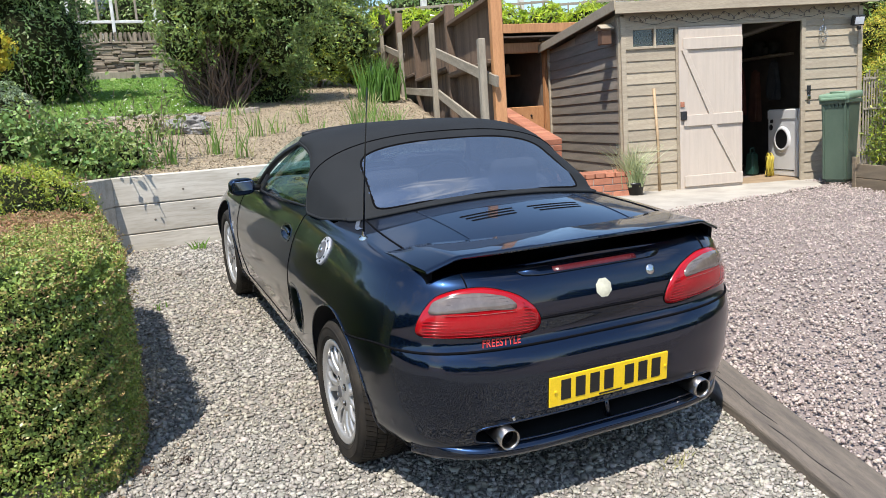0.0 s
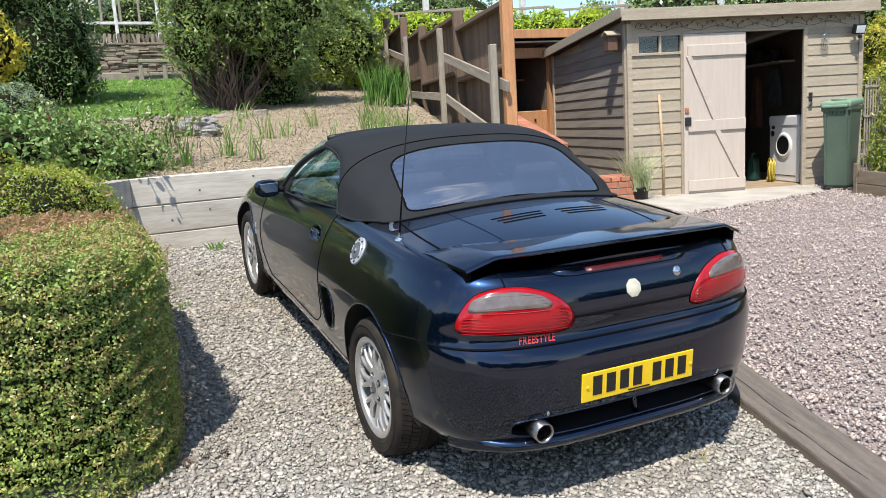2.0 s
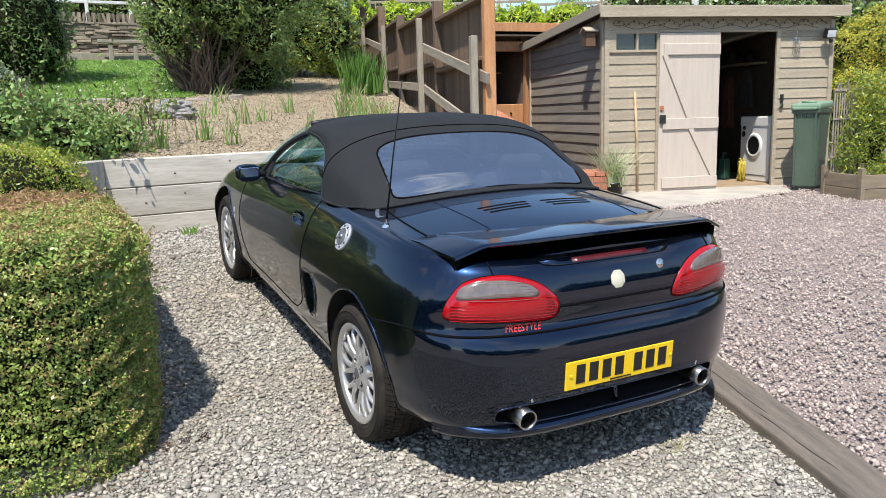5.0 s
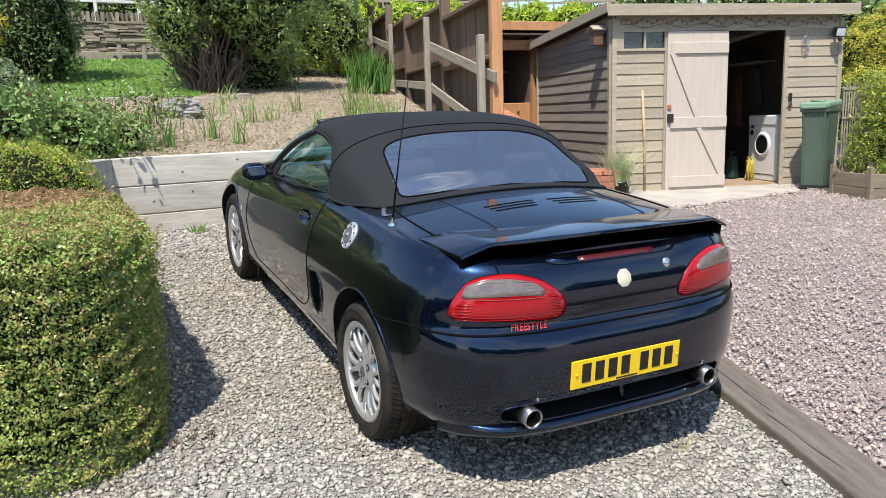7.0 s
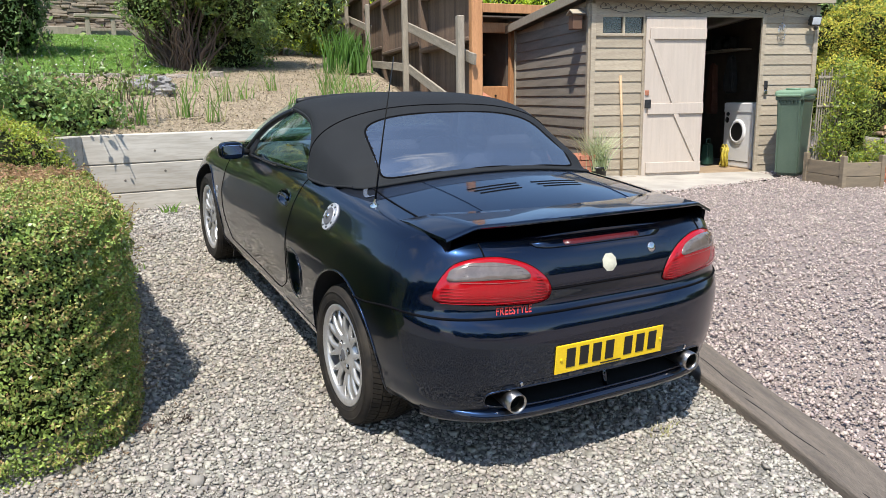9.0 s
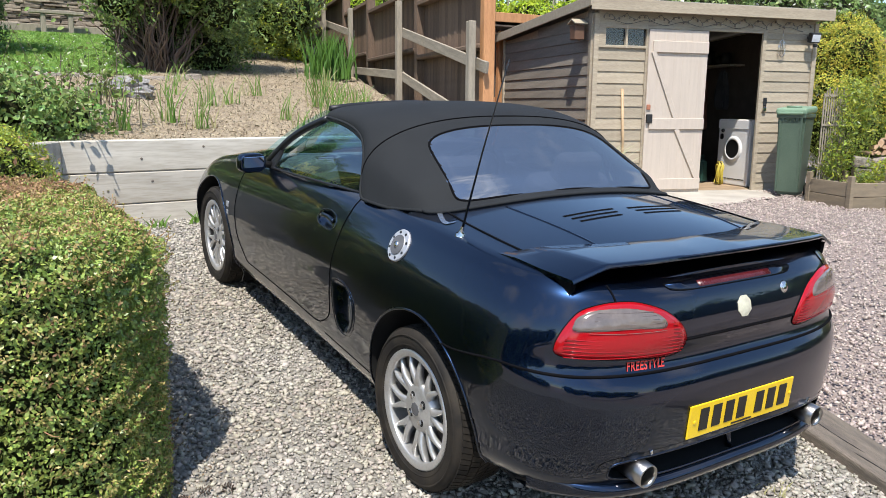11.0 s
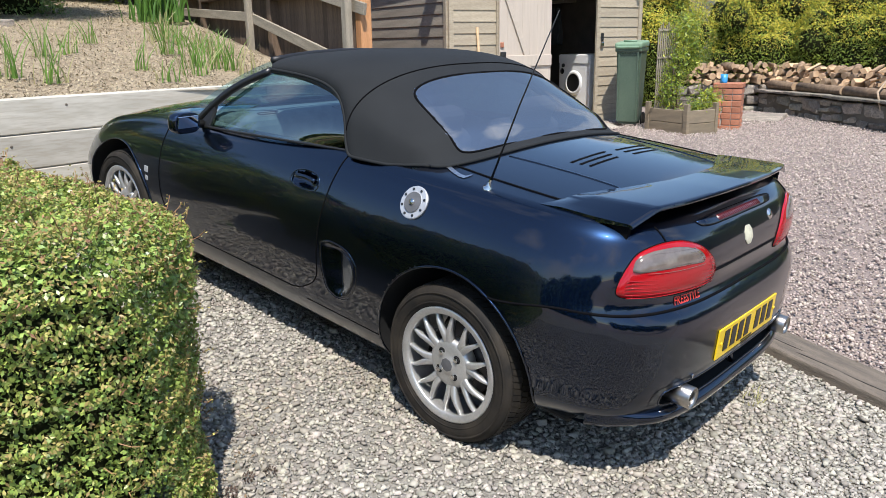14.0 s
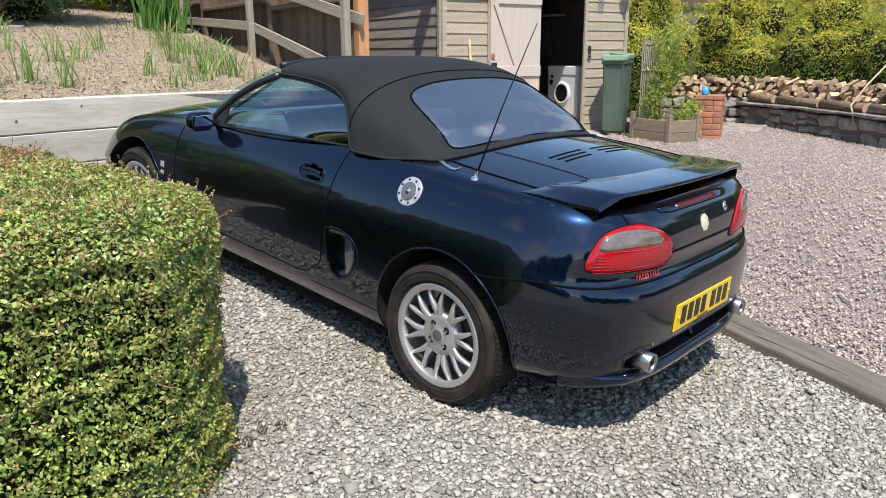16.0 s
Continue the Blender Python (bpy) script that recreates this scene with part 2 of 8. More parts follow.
def ground_z(x, y):
    """Height of the drive: it climbs towards the sleeper wall, and levels out by the shed."""
    y = np.asarray(y, float)
    a = SLOPE * np.clip(y, -30, 3.95)
    b = 0.235 + 0.022 * np.clip(y, -4, 5)
    w = smoothstep(1.0, 5.2, x)
    return a * (1 - w) + b * w

# ---- ground ----
GRAVEL_BED = material("grey_limestone_bed", (0.31, 0.29, 0.25), (0.225, 0.208, 0.176), 0.9, 0, 14, 70, 1.0, 0.02, c3=(0.16, 0.15, 0.135), stain=0.7)
PINK_BED = material("pink_granite_bed", (0.30, 0.245, 0.215), (0.24, 0.196, 0.176), 0.9, 0, 1.2, 60, 1.0, 0.015, c3=(0.19, 0.155, 0.145), stain=0.8)
SOIL = material("bark_and_soil", (0.41, 0.335, 0.23), (0.31, 0.245, 0.165), 0.95, 0, 5, 45, 1.0, 0.03, c3=(0.13, 0.09, 0.055), stain=0.8)
GRASS_EARTH = material("grass_ground", (0.10, 0.21, 0.035), (0.07, 0.16, 0.025), 0.95, 0, 2, 60, 0.6, 0.02)
CONCRETE = material("pale_concrete", (0.45, 0.41, 0.345), (0.33, 0.30, 0.255), 0.9, 0, 3, 60, 0.4, 0.004, stain=0.3)
OLD_TIMBER = material("grey_weathered_beam", (0.20, 0.165, 0.13), (0.125, 0.105, 0.085), 0.9, 0, 3, 40, 0.9, 0.008, stretch=(9, 1, 9), c3=(0.07, 0.06, 0.05), stain=0.6)
SLEEPER = material("pale_new_sleeper", (0.54, 0.50, 0.425), (0.40, 0.365, 0.30), 0.85, 0, 2.2, 14, 0.3, 0.003, stretch=(0.6, 5, 5), c3=(0.31, 0.265, 0.20), stain=0.5, per="object", spread=0.10)
CLAD = material("taupe_painted_board", (0.41, 0.347, 0.252), (0.335, 0.28, 0.203), 0.75, 0, 2.5, 24, 0.35, 0.003, stretch=(0.8, 9, 9), c3=(0.20, 0.165, 0.12), stain=0.55, per="object", spread=0.14)
DOOR_PAINT = material("pale_mushroom_paint", (0.52, 0.445, 0.37), (0.48, 0.41, 0.34), 0.7, 0, 3, 30, 0.2, 0.002, stretch=(9, 9, 0.8), stain=0.25)
FENCE_WOOD = material("brown_feather_edge", (0.165, 0.11, 0.072), (0.125, 0.083, 0.056), 0.85, 0, 3, 26, 0.5, 0.003, stretch=(9, 9, 0.7), c3=(0.05, 0.03, 0.02), stain=0.5, per="object", spread=0.28)
# side boards: weathered and streaked, also darkened for the sun's grazing angle
CLAD_DIM = material("weathered_dim_board", (0.285, 0.250, 0.200), (0.225, 0.196, 0.155), 0.85, 0, 2.5, 24, 0.5, 0.004, stretch=(9, 0.8, 9), c3=(0.12, 0.10, 0.078), stain=0.6, per="object", spread=0.16)
RAIL_WOOD = material("grey_split_rail", (0.335, 0.292, 0.225), (0.255, 0.220, 0.165), 0.9, 0, 4, 30, 0.5, 0.003, stretch=(6, 6, 1), c3=(0.18, 0.155, 0.125), stain=0.5)
RAIL_LONG = material("grey_long_rail", (0.335, 0.292, 0.225), (0.25, 0.215, 0.16), 0.9, 0, 4, 30, 0.5, 0.003, stretch=(6, 0.7, 6), c3=(0.15, 0.13, 0.105), stain=0.5)
ORANGE_WOOD = material("orange_stained_timber", (0.50, 0.25, 0.11), (0.40, 0.19, 0.08), 0.6, 0, 3, 26, 0.3, 0.003, stretch=(8, 8, 0.8), c3=(0.22, 0.08, 0.03), stain=0.4, per="object", spread=0.12)
BRICK = material("red_brick", (0.46, 0.190, 0.108), (0.37, 0.146, 0.083), 0.85, 0, 12, 120, 0.5, 0.003, per="object", spread=0.25, c3=(0.22, 0.08, 0.05), stain=0.5)
MORTAR = material("grey_mortar", (0.42, 0.38, 0.33), None, 0.95, 0, 20, 150, 0.6, 0.004)
STONE = material("dry_stone", (0.37, 0.325, 0.255), (0.21, 0.186, 0.15), 0.9, 0, 9, 60, 0.9, 0.012, per="object", spread=0.45, c3=(0.085, 0.08, 0.07), stain=0.75, hue=0.02)

# one sheet: fine under the cars' drive, wide out to the horizon
def ground_sheet():
    xs = np.concatenate([[-900, -300, -90, -35, -14], np.arange(-7, 12.01, 0.25), [14, 22, 45, 120, 400, 900]])
    ys = np.concatenate([[-900, -300, -90, -30, -12], np.arange(-5.5, 5.01, 0.25), [6, 8, 12, 20, 45, 120, 400, 900]])
    v = [(x, y, float(ground_z(x, y)) + 0.012 * noise.noise(Vector((x * 0.9, y * 0.9, 0))) * (1 if abs(x) < 12 else 0)) for x in xs for y in ys]
    return mesh_of("ground", v, [f[::-1] for f in grid_faces(len(xs), len(ys))], True)


tagged(part("ground", ground_sheet(), PINK_BED), "pinkish granite chippings of the drive", "ground", kind="structure")


def strip(name, corners, mat, lift, n=40, label="", cat="ground"):
    """A patch of ground between four corners, laid just over the sheet."""
    a, b, c, d = [Vector(p) for p in corners]
    v = []
    for i in range(n + 1):
        for j in range(n + 1):
            p = a.lerp(b, i / n).lerp(d.lerp(c, i / n), j / n)
            v.append((p.x, p.y, float(ground_z(p.x, p.y)) + lift))
    return tagged(part(name, mesh_of(name, v, [f for f in grid_faces(n + 1, n + 1)], True), mat), label, cat, kind="structure")


# the bay of pale gravel; its right edge follows the beam
BEAM_A, BEAM_B = Vector((0.61, -1.9)), Vector((1.49, 1.6))      # middle of the beam, near and far end
strip("gravel_bay", [(-4.5, -5, 0), (BEAM_A.x - 0.78, -5, 0), (BEAM_B.x + 0.60, 4.0, 0), (-4.5, 4.0, 0)], GRAVEL_BED, 0.016, 60, "bay of pale grey limestone gravel", "gravel")
strip("concrete_apron", [(3.45, 2.85, 0), (5.95, 3.12, 0), (6.5, 3.72, 0), (3.75, 4.5, 0)], CONCRETE, 0.018, 20, "pale concrete apron before the shed door", "paving")

ang = math.degrees(math.atan2(BEAM_B.y - BEAM_A.y, BEAM_B.x - BEAM_A.x))
beam_mid = (BEAM_A + BEAM_B) / 2
beam = thing("ground_beam", "old grey weathered timber beam edging the gravel bay", "timber beam", pose(beam_mid.x, beam_mid.y, float(ground_z(0, beam_mid.y)) + 0.0, math.degrees(math.atan(SLOPE)) * 0.98, 0, ang - 90))
bm = box(0.235, (BEAM_B - BEAM_A).length, 0.15, 0.014, 2)
bmesh.ops.subdivide_edges(bm, edges=[e for e in bm.edges if e.calc_length() > 1], cuts=60)
for v in bm.verts:
    v.co += Vector((noise.noise(v.co * 3) * 0.010, 0, noise.noise(v.co * 4 + Vector((5, 0, 0))) * 0.006))
part("timber", bm, OLD_TIMBER, beam)
for k in range(6):
    rod("crack", [(-0.085 + 0.034 * k + 0.008 * math.sin(t * 5 + k * 2) + 0.004 * math.sin(t * 17 + k), -1.6 + 0.5 * ((k * 37) % 6) + t, 0.0735) for t in np.linspace(0, 0.3 + 0.22 * (k % 3), 14)], 0.0028, DARK, beam, 5, False, [0.2] + [1] * 12 + [0.2])

# ---- sleeper wall and the raised bed ----
WALL_A = Vector((-1.45, 3.77))
WALL_D = Vector((1.0, 0.06)).normalized()
wall = thing("sleeper_wall", "retaining wall of three courses of pale timber sleepers", "retaining wall", pose(WALL_A.x, WALL_A.y, 0, 0, 0, math.degrees(math.atan2(WALL_D.y, WALL_D.x))), kind="structure")
for z0, z1, cuts in ((0.26, 0.595, (0, 1.75, 3.3)), (0.599, 0.832, (0, 2.4, 3.3)), (0.836, 1.070, (0, 2.75, 3.3))):
    for a, b in zip(cuts[:-1], cuts[1:]):
        block("sleeper", (b - a - 0.004, 0.125, z1 - z0), ((a + b) / 2, 0.0625, (z0 + z1) / 2), SLEEPER, wall, bevel=0.008)
# small dark discs added as the knots in the sleepers
for x, z in ((0.55, 0.93), (1.02, 1.01), (1.45, 0.74), (0.62, 0.76), (2.1, 0.94), (1.25, 0.52), (0.30, 0.70), (2.4, 0.76)):
    part("bolt", mesh_of("bolt", *lathe([(0.0, -0.004), (0.009, -0.003), (0.010, 0.002)], 8)), OLD_TIMBER, wall, "", pose(x, 0, z, 0, 0, 90))
for z0, z1 in ((0.20, 0.595), (0.599, 0.832), (0.836, 1.070)):   # the return towards the hedge
    block("sleeper", (0.125, 1.1, z1 - z0), (-0.32, -0.44, (z0 + z1) / 2), SLEEPER, wall, bevel=0.008, rz=-30)


def bed_z(x, y):
    """Garden above the wall: it climbs gently away."""
    x, y = np.asarray(x, float), np.asarray(y, float)
    return np.interp(y, (3.8, 7.75, 9.9, 14.0, 16.0, 60.0), (1.030, 1.68, 1.96, 2.52, 2.75, 8.0)) + 0 * x


def garden():
    xs = np.concatenate([[-60, -30, -16, -10], np.arange(-7, 3.01, 0.2), [3.2]])
    ys = np.concatenate([np.arange(3.88, 8, 0.14), np.arange(8, 14, 0.4), [15, 18, 25, 40, 70]])
    v = []
    for x in xs:
        for y in ys:
            xx = min(x, 1.86 + 0.25 * (y - 3.4) - 0.05) if x > 1 else x
            v.append((xx, y, float(bed_z(xx, y)) + 0.03 * noise.noise(Vector((xx * 2, y * 2, 0))) + 0.012 * noise.noise(Vector((xx * 9, y * 9, 3)))))
    return mesh_of("garden_bed", v, [f[::-1] for f in grid_faces(len(xs), len(ys))], True)


tagged(part("garden_bed", garden(), SOIL), "sloping bed of dry bark chips and soil above the sleeper wall", "garden bed", kind="structure")

# ---- shed ----
SH_ANG = -15.5
shed = thing("shed", "taupe clapboard garden shed with its pale door slid open", "shed", pose(4.09, 4.33, 0.265, 0, 0, SH_ANG))
SHED_W, SHED_D, SHED_HF, SHED_HB = 3.07, 2.70, 2.175, 2.005
BOARD = 0.127


# front wall, left of the doorway, right of it, and above; s runs along the front
def front(a, b, z0, z1):
    n = max(1, round((z1 - z0) / BOARD))
    h = (z1 - z0) / n
    for k in range(n):
        block("board", (b - a, 0.020, h + 0.010), ((a + b) / 2, -0.002, z0 + h * (k + 0.5)), CLAD, shed, 0, 0.003, rx=-5)


front(0.05, 0.70, 0.04, 1.735)
front(2.30, 3.03, 0.04, 2.02)
front(0.05, 3.03, 1.975, 2.14)
for a, b, z0, z1 in ((0.0, 0.06, 0.0, 2.10), (3.01, 3.07, 0.0, 2.10), (2.265, 2.315, 0.02, 1.985), (0.665, 0.705, 0.02, 1.985), (0.058, 0.145, 1.735, 1.985), (0.40, 0.425, 1.735, 1.985)):
    block("corner_post", (b - a, 0.035, z1 - z0), ((a + b) / 2, -0.014, (z0 + z1) / 2), CLAD, shed, bevel=0.003)
for z in (1.748, 1.965):
    block("window_rail", (0.60, 0.034, 0.03), (0.40, -0.014, z), CLAD, shed, bevel=0.003)
block("lintel", (1.64, 0.04, 0.035), (1.49, -0.010, 1.975), CLAD, shed, bevel=0.003)
SHED_PANE = glass_material("shed_window_glass", (0.7, 0.75, 0.75), 0.55, 0.03, 1.7, 0.035)
for a, b in ((0.145, 0.40), (0.425, 0.665)):
    pn = part("window_pane", box(b - a, 0.004, 0.19, 0), SHED_PANE, shed, "small dark window pane", pose((a + b) / 2, 0.004, 1.857))
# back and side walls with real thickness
# one dark brown for the inner faces of shed and summerhouse
INNER = material("dark_brown_inside", (0.11, 0.085, 0.065), None, 0.9, 0, 6, 40, 0.4, 0.003)
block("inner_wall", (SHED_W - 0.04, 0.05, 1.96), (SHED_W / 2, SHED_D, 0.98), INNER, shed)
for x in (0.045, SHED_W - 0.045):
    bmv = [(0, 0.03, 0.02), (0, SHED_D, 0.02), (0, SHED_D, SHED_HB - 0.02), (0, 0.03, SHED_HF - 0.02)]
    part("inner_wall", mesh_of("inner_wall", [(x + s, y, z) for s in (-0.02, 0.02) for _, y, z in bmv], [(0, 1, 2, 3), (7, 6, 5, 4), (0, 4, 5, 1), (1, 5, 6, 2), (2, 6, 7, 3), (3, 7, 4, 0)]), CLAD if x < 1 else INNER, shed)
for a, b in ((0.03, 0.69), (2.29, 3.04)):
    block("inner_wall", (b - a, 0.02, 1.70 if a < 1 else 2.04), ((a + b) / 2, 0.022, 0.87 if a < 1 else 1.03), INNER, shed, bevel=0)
for side_x in (0.012, SHED_W - 0.012):
    n = 17
    for k in range(n):
        z = 0.04 + BOARD * (k + 0.5)
        # boards shorten under the sloping roof
        ymax = SHED_D if z + 0.07 < SHED_HB else max(0.15, SHED_D * (SHED_HF - z - 0.07) / (SHED_HF - SHED_HB))
        block("board", (0.020, ymax - 0.03, BOARD + 0.010), (side_x, ymax / 2 + 0.01, z), CLAD_DIM, shed, 0, 0.003, ry=5 if side_x < 1 else -5)
block("corner_post", (0.035, 0.06, 2.10), (-0.008, 0.03, 1.05), CLAD, shed, bevel=0.003)
block("corner_post", (0.030, 0.05, SHED_HB), (-0.006, SHED_D - 0.02, SHED_HB / 2), CLAD, shed, bevel=0.003)
pitch = math.degrees(math.atan2(SHED_HF - SHED_HB, SHED_D))
ROOF_FELT = material("grey_green_felt", (0.20, 0.19, 0.16), (0.15, 0.145, 0.125), 0.9, 0, 5, 80, 0.6, 0.004)
roof = part("roof", box(SHED_W + 0.20, (SHED_D + 0.30) / math.cos(radians(pitch)), 0.035, 0.004), ROOF_FELT, shed, "felted sloping roof", pose(SHED_W / 2, SHED_D / 2 + 0.01, 2.145, -pitch, 0, 0))
block("fascia", (SHED_W + 0.22, 0.022, 0.125), (SHED_W / 2, -0.150, 2.185), CLAD, shed, bevel=0.003)
for x in (-0.11, SHED_W + 0.11):
    block("barge_board", (0.022, (SHED_D + 0.30) / math.cos(radians(pitch)), 0.11), (x, SHED_D / 2 + 0.0, 2.125), CLAD, shed, bevel=0.003, rx=-pitch)
block("shed_floor", (SHED_W - 0.06, SHED_D, 0.05), (SHED_W / 2, SHED_D / 2 + 0.03, 0.05), material("worn_plywood", (0.36, 0.26, 0.16), None, 0.8, 0, 5, 40, 0.3, 0.002), shed)
for x in (0.85, 1.5, 2.15):
    block("bearer", (0.09, 1.6, 0.06), (x, 0.85, -0.005), OLD_TIMBER, shed)
# the open door, slid across the left of its opening
sdoor = part("shed_door", box(0.79, 0.022, 1.935, 0.003), DOOR_PAINT, shed, "pale mushroom painted ledged and braced door", pose(1.085, -0.045, 0.985))
for k in range(1, 7):
    block("board_joint", (0.0015, 0.002, 1.93), (-0.395 + 0.113 * k, -0.0112, 0), DOOR_PAINT, sdoor, bevel=0)
for z in (0.775, -0.10, -0.81):
    block("ledge", (0.74, 0.024, 0.13), (0.02, -0.022, z), DOOR_PAINT, sdoor, bevel=0.004)
for a, b in (((-0.34, 0.72), (0.0, -0.04)), ((0.02, -0.16), (0.34, -0.75))):
    L = math.hypot(b[0] - a[0], b[1] - a[1])
    t = math.degrees(math.atan2(b[1] - a[1], b[0] - a[0]))
    block("brace", (L, 0.022, 0.06), ((a[0] + b[0]) / 2, -0.022, (a[1] + b[1]) / 2), DOOR_PAINT, sdoor, bevel=0.003, ry=-t)
block("hasp", (0.075, 0.03, 0.10), (-0.355, -0.030, -0.04), material("dark_iron", (0.06, 0.06, 0.06), None, 0.5, 0.7, 30, 200, 0.1, 0.0005), sdoor, bevel=0.006)
block("red_tag", (0.05, 0.012, 0.06), (-0.365, -0.02, 0.09), BRICK, sdoor)

# ---- fences ----
FD = Vector((0.245, 1.0)).normalized()
F_ANG = math.degrees(math.atan2(FD.y, FD.x)) - 90
fence = thing("board_fence", "tall brown stepped feather-edge board fence on posts", "fence", pose(1.98, 3.38, 0, 0, 0, F_ANG))
FPOSTS = ((2.03, 2.66), (4.38, 2.80), (6.02, 3.15), (8.1, 3.42), (10.3, 3.7))
for s, top in FPOSTS:
    block("post", (0.11, 0.11, top - 0.5), (-0.02, s, (top + 0.5) / 2), FENCE_WOOD, fence, bevel=0.006)
FPANELS = ((0.10, 1.97, 0.45, 2.42, 1.86), (2.09, 4.32, 0.7, 2.58, 1.95), (4.44, 5.96, 0.9, 2.72, 2.05), (6.08, 8.04, 1.2, 3.02, 2.35), (8.16, 10.24, 1.4, 3.25, 2.6))
rnd = random.Random(4)
for a, b, z0, z1, zm in FPANELS:
    n = int((b - a) / 0.098)
    for k in range(n):
        y = a + (b - a) * (k + 0.5) / n
        block("fence_board", (0.016, (b - a) / n + 0.014, round(z1 - z0, 2)), (0.03 + 0.004 * (k % 2), y, (z0 + z1) / 2 + rnd.uniform(-0.008, 0.008)), FENCE_WOOD, fence, rnd.uniform(7, 10), 0.003)
    block("cap_rail", (0.13, b - a, 0.045), (-0.010, (a + b) / 2, z1 + 0.02), FENCE_WOOD, fence, bevel=0.005)
    for z in (zm,):
        block("arris_rail", (0.115, b - a, 0.05), (-0.04, (a + b) / 2, z), FENCE_WOOD, fence, bevel=0.012)
opost = thing("pergola_post", "tall square orange-stained timber post at the fence end", "post", pose(1.93, 3.355, 0, 0, 0, F_ANG))
block("shaft", (0.105, 0.105, 2.75), (0, 0, 0.35 + 1.375), ORANGE_WOOD, opost, bevel=0.008)
part("post_cap", box(0.12, 0.12, 0.03, 0.008), ORANGE_WOOD, opost, "", pose(0, 0, 3.11))

rails = thing("rail_fence", "pale grey post-and-rail fence stepping up the bank", "fence")
RP = [(1.80, 3.42, 2.06), (2.34, 5.66, 2.50), (3.00, 8.28, 2.72), (3.54, 10.45, 3.00), (4.02, 12.4, 3.25)]
for x, y, top in RP:
    b = float(bed_z(x, y)) - 0.25
    block("post", (0.065, 0.085, top - b), (x, y, (top + b) / 2), RAIL_WOOD, rails, F_ANG, 0.006)


def rail(a, b, w=0.10, t=0.03):
    a, b = Vector(a), Vector(b)
    d = b - a
    m = Matrix.Translation((a + b) / 2) @ d.to_track_quat("Y", "Z").to_matrix().to_4x4()
    part("rail", shared_box("rail", t, round(d.length, 2), w, RAIL_LONG, 0.004), RAIL_LONG, rails, "", m)


off = 0.05
rail((2.34 + off, 5.70, 2.17), (1.80 + off, 3.24, 1.66))
rail((2.34 + off, 5.70, 1.68), (1.80 + off, 3.40, 1.18))
rail((3.00 + off, 8.30, 1.84), (2.34 + off, 5.66, 1.68))
rail((3.54 + off, 10.45, 2.72), (3.00 + off, 8.28, 2.36))
rail((4.02 + off, 12.4, 2.85), (3.54 + off, 10.45, 2.72))
rail((4.02 + off, 12.4, 2.40), (3.54 + off, 10.45, 2.28))

# ---- orange summerhouse beyond the shed ----
lodge = thing("summerhouse", "orange-stained timber summerhouse with an open dark bar front", "summerhouse", pose(3.48, 7.3, 0, 0, 0, -6))
for k in range(11):
    z = 1.02 + 0.135 * k
    block("log_board", (0.62, 0.05, 0.13), (1.75, 0.0, z), ORANGE_WOOD, lodge, bevel=0.012)
    block("log_board", (0.05, 2.2, 0.13), (1.42, 1.1, z), ORANGE_WOOD, lodge, bevel=0.012)
block("fascia", (3.1, 0.035, 0.13), (1.60, -0.30, 2.585), ORANGE_WOOD, lodge, bevel=0.006)
block("roof_edge", (3.1, 3.2, 0.04), (1.60, 1.35, 2.63), ROOF_FELT, lodge, bevel=0.006)
block("beam", (2.0, 0.09, 0.15), (1.10, -0.05, 2.33), ORANGE_WOOD, lodge, bevel=0.008)
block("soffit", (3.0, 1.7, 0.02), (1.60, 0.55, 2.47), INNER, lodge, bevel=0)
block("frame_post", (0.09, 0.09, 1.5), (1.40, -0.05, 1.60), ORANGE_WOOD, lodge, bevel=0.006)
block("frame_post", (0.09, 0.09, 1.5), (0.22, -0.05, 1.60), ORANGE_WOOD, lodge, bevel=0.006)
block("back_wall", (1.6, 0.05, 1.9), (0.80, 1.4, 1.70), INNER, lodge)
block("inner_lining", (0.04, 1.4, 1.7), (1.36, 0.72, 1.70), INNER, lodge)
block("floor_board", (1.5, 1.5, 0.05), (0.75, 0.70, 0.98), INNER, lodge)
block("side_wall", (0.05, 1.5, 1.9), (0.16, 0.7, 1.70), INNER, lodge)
block("counter", (1.12, 0.45, 0.46), (0.80, 0.22, 1.24), ORANGE_WOOD, lodge, bevel=0.008)
for x in (0.98, 1.14):
    part("drawer_knob", mesh_of("drawer_knob", *lathe([(0.0, -0.02), (0.015, -0.018), (0.018, -0.008), (0.010, 0.0)], 12)), DARK, lodge, "", pose(x, -0.005, 1.33, 0, 0, 90))
block("shelf", (1.1, 0.22, 0.025), (0.86, 0.85, 1.98), ORANGE_WOOD, lodge)
for k, (x, r, h) in enumerate(((0.70, 0.05, 0.16), (0.86, 0.035, 0.24), (1.00, 0.06, 0.10), (1.16, 0.04, 0.18))):
    part("jar", mesh_of("jar", *lathe([(0, 0), (r, 0), (r, h * 0.7), (r * 0.5, h * 0.85), (r * 0.5, h), (0, h)], 16, "z"), True), RAIL_WOOD if k % 2 else CLAD, lodge, "", pose(x, 0.82, 1.995))

# ---- brick steps between fence and shed ----
steps = thing("brick_steps", "red brick garden steps rising beside the shed", "steps", pose(0, 0, 0))
BR = (0.215, 0.1025, 0.065)


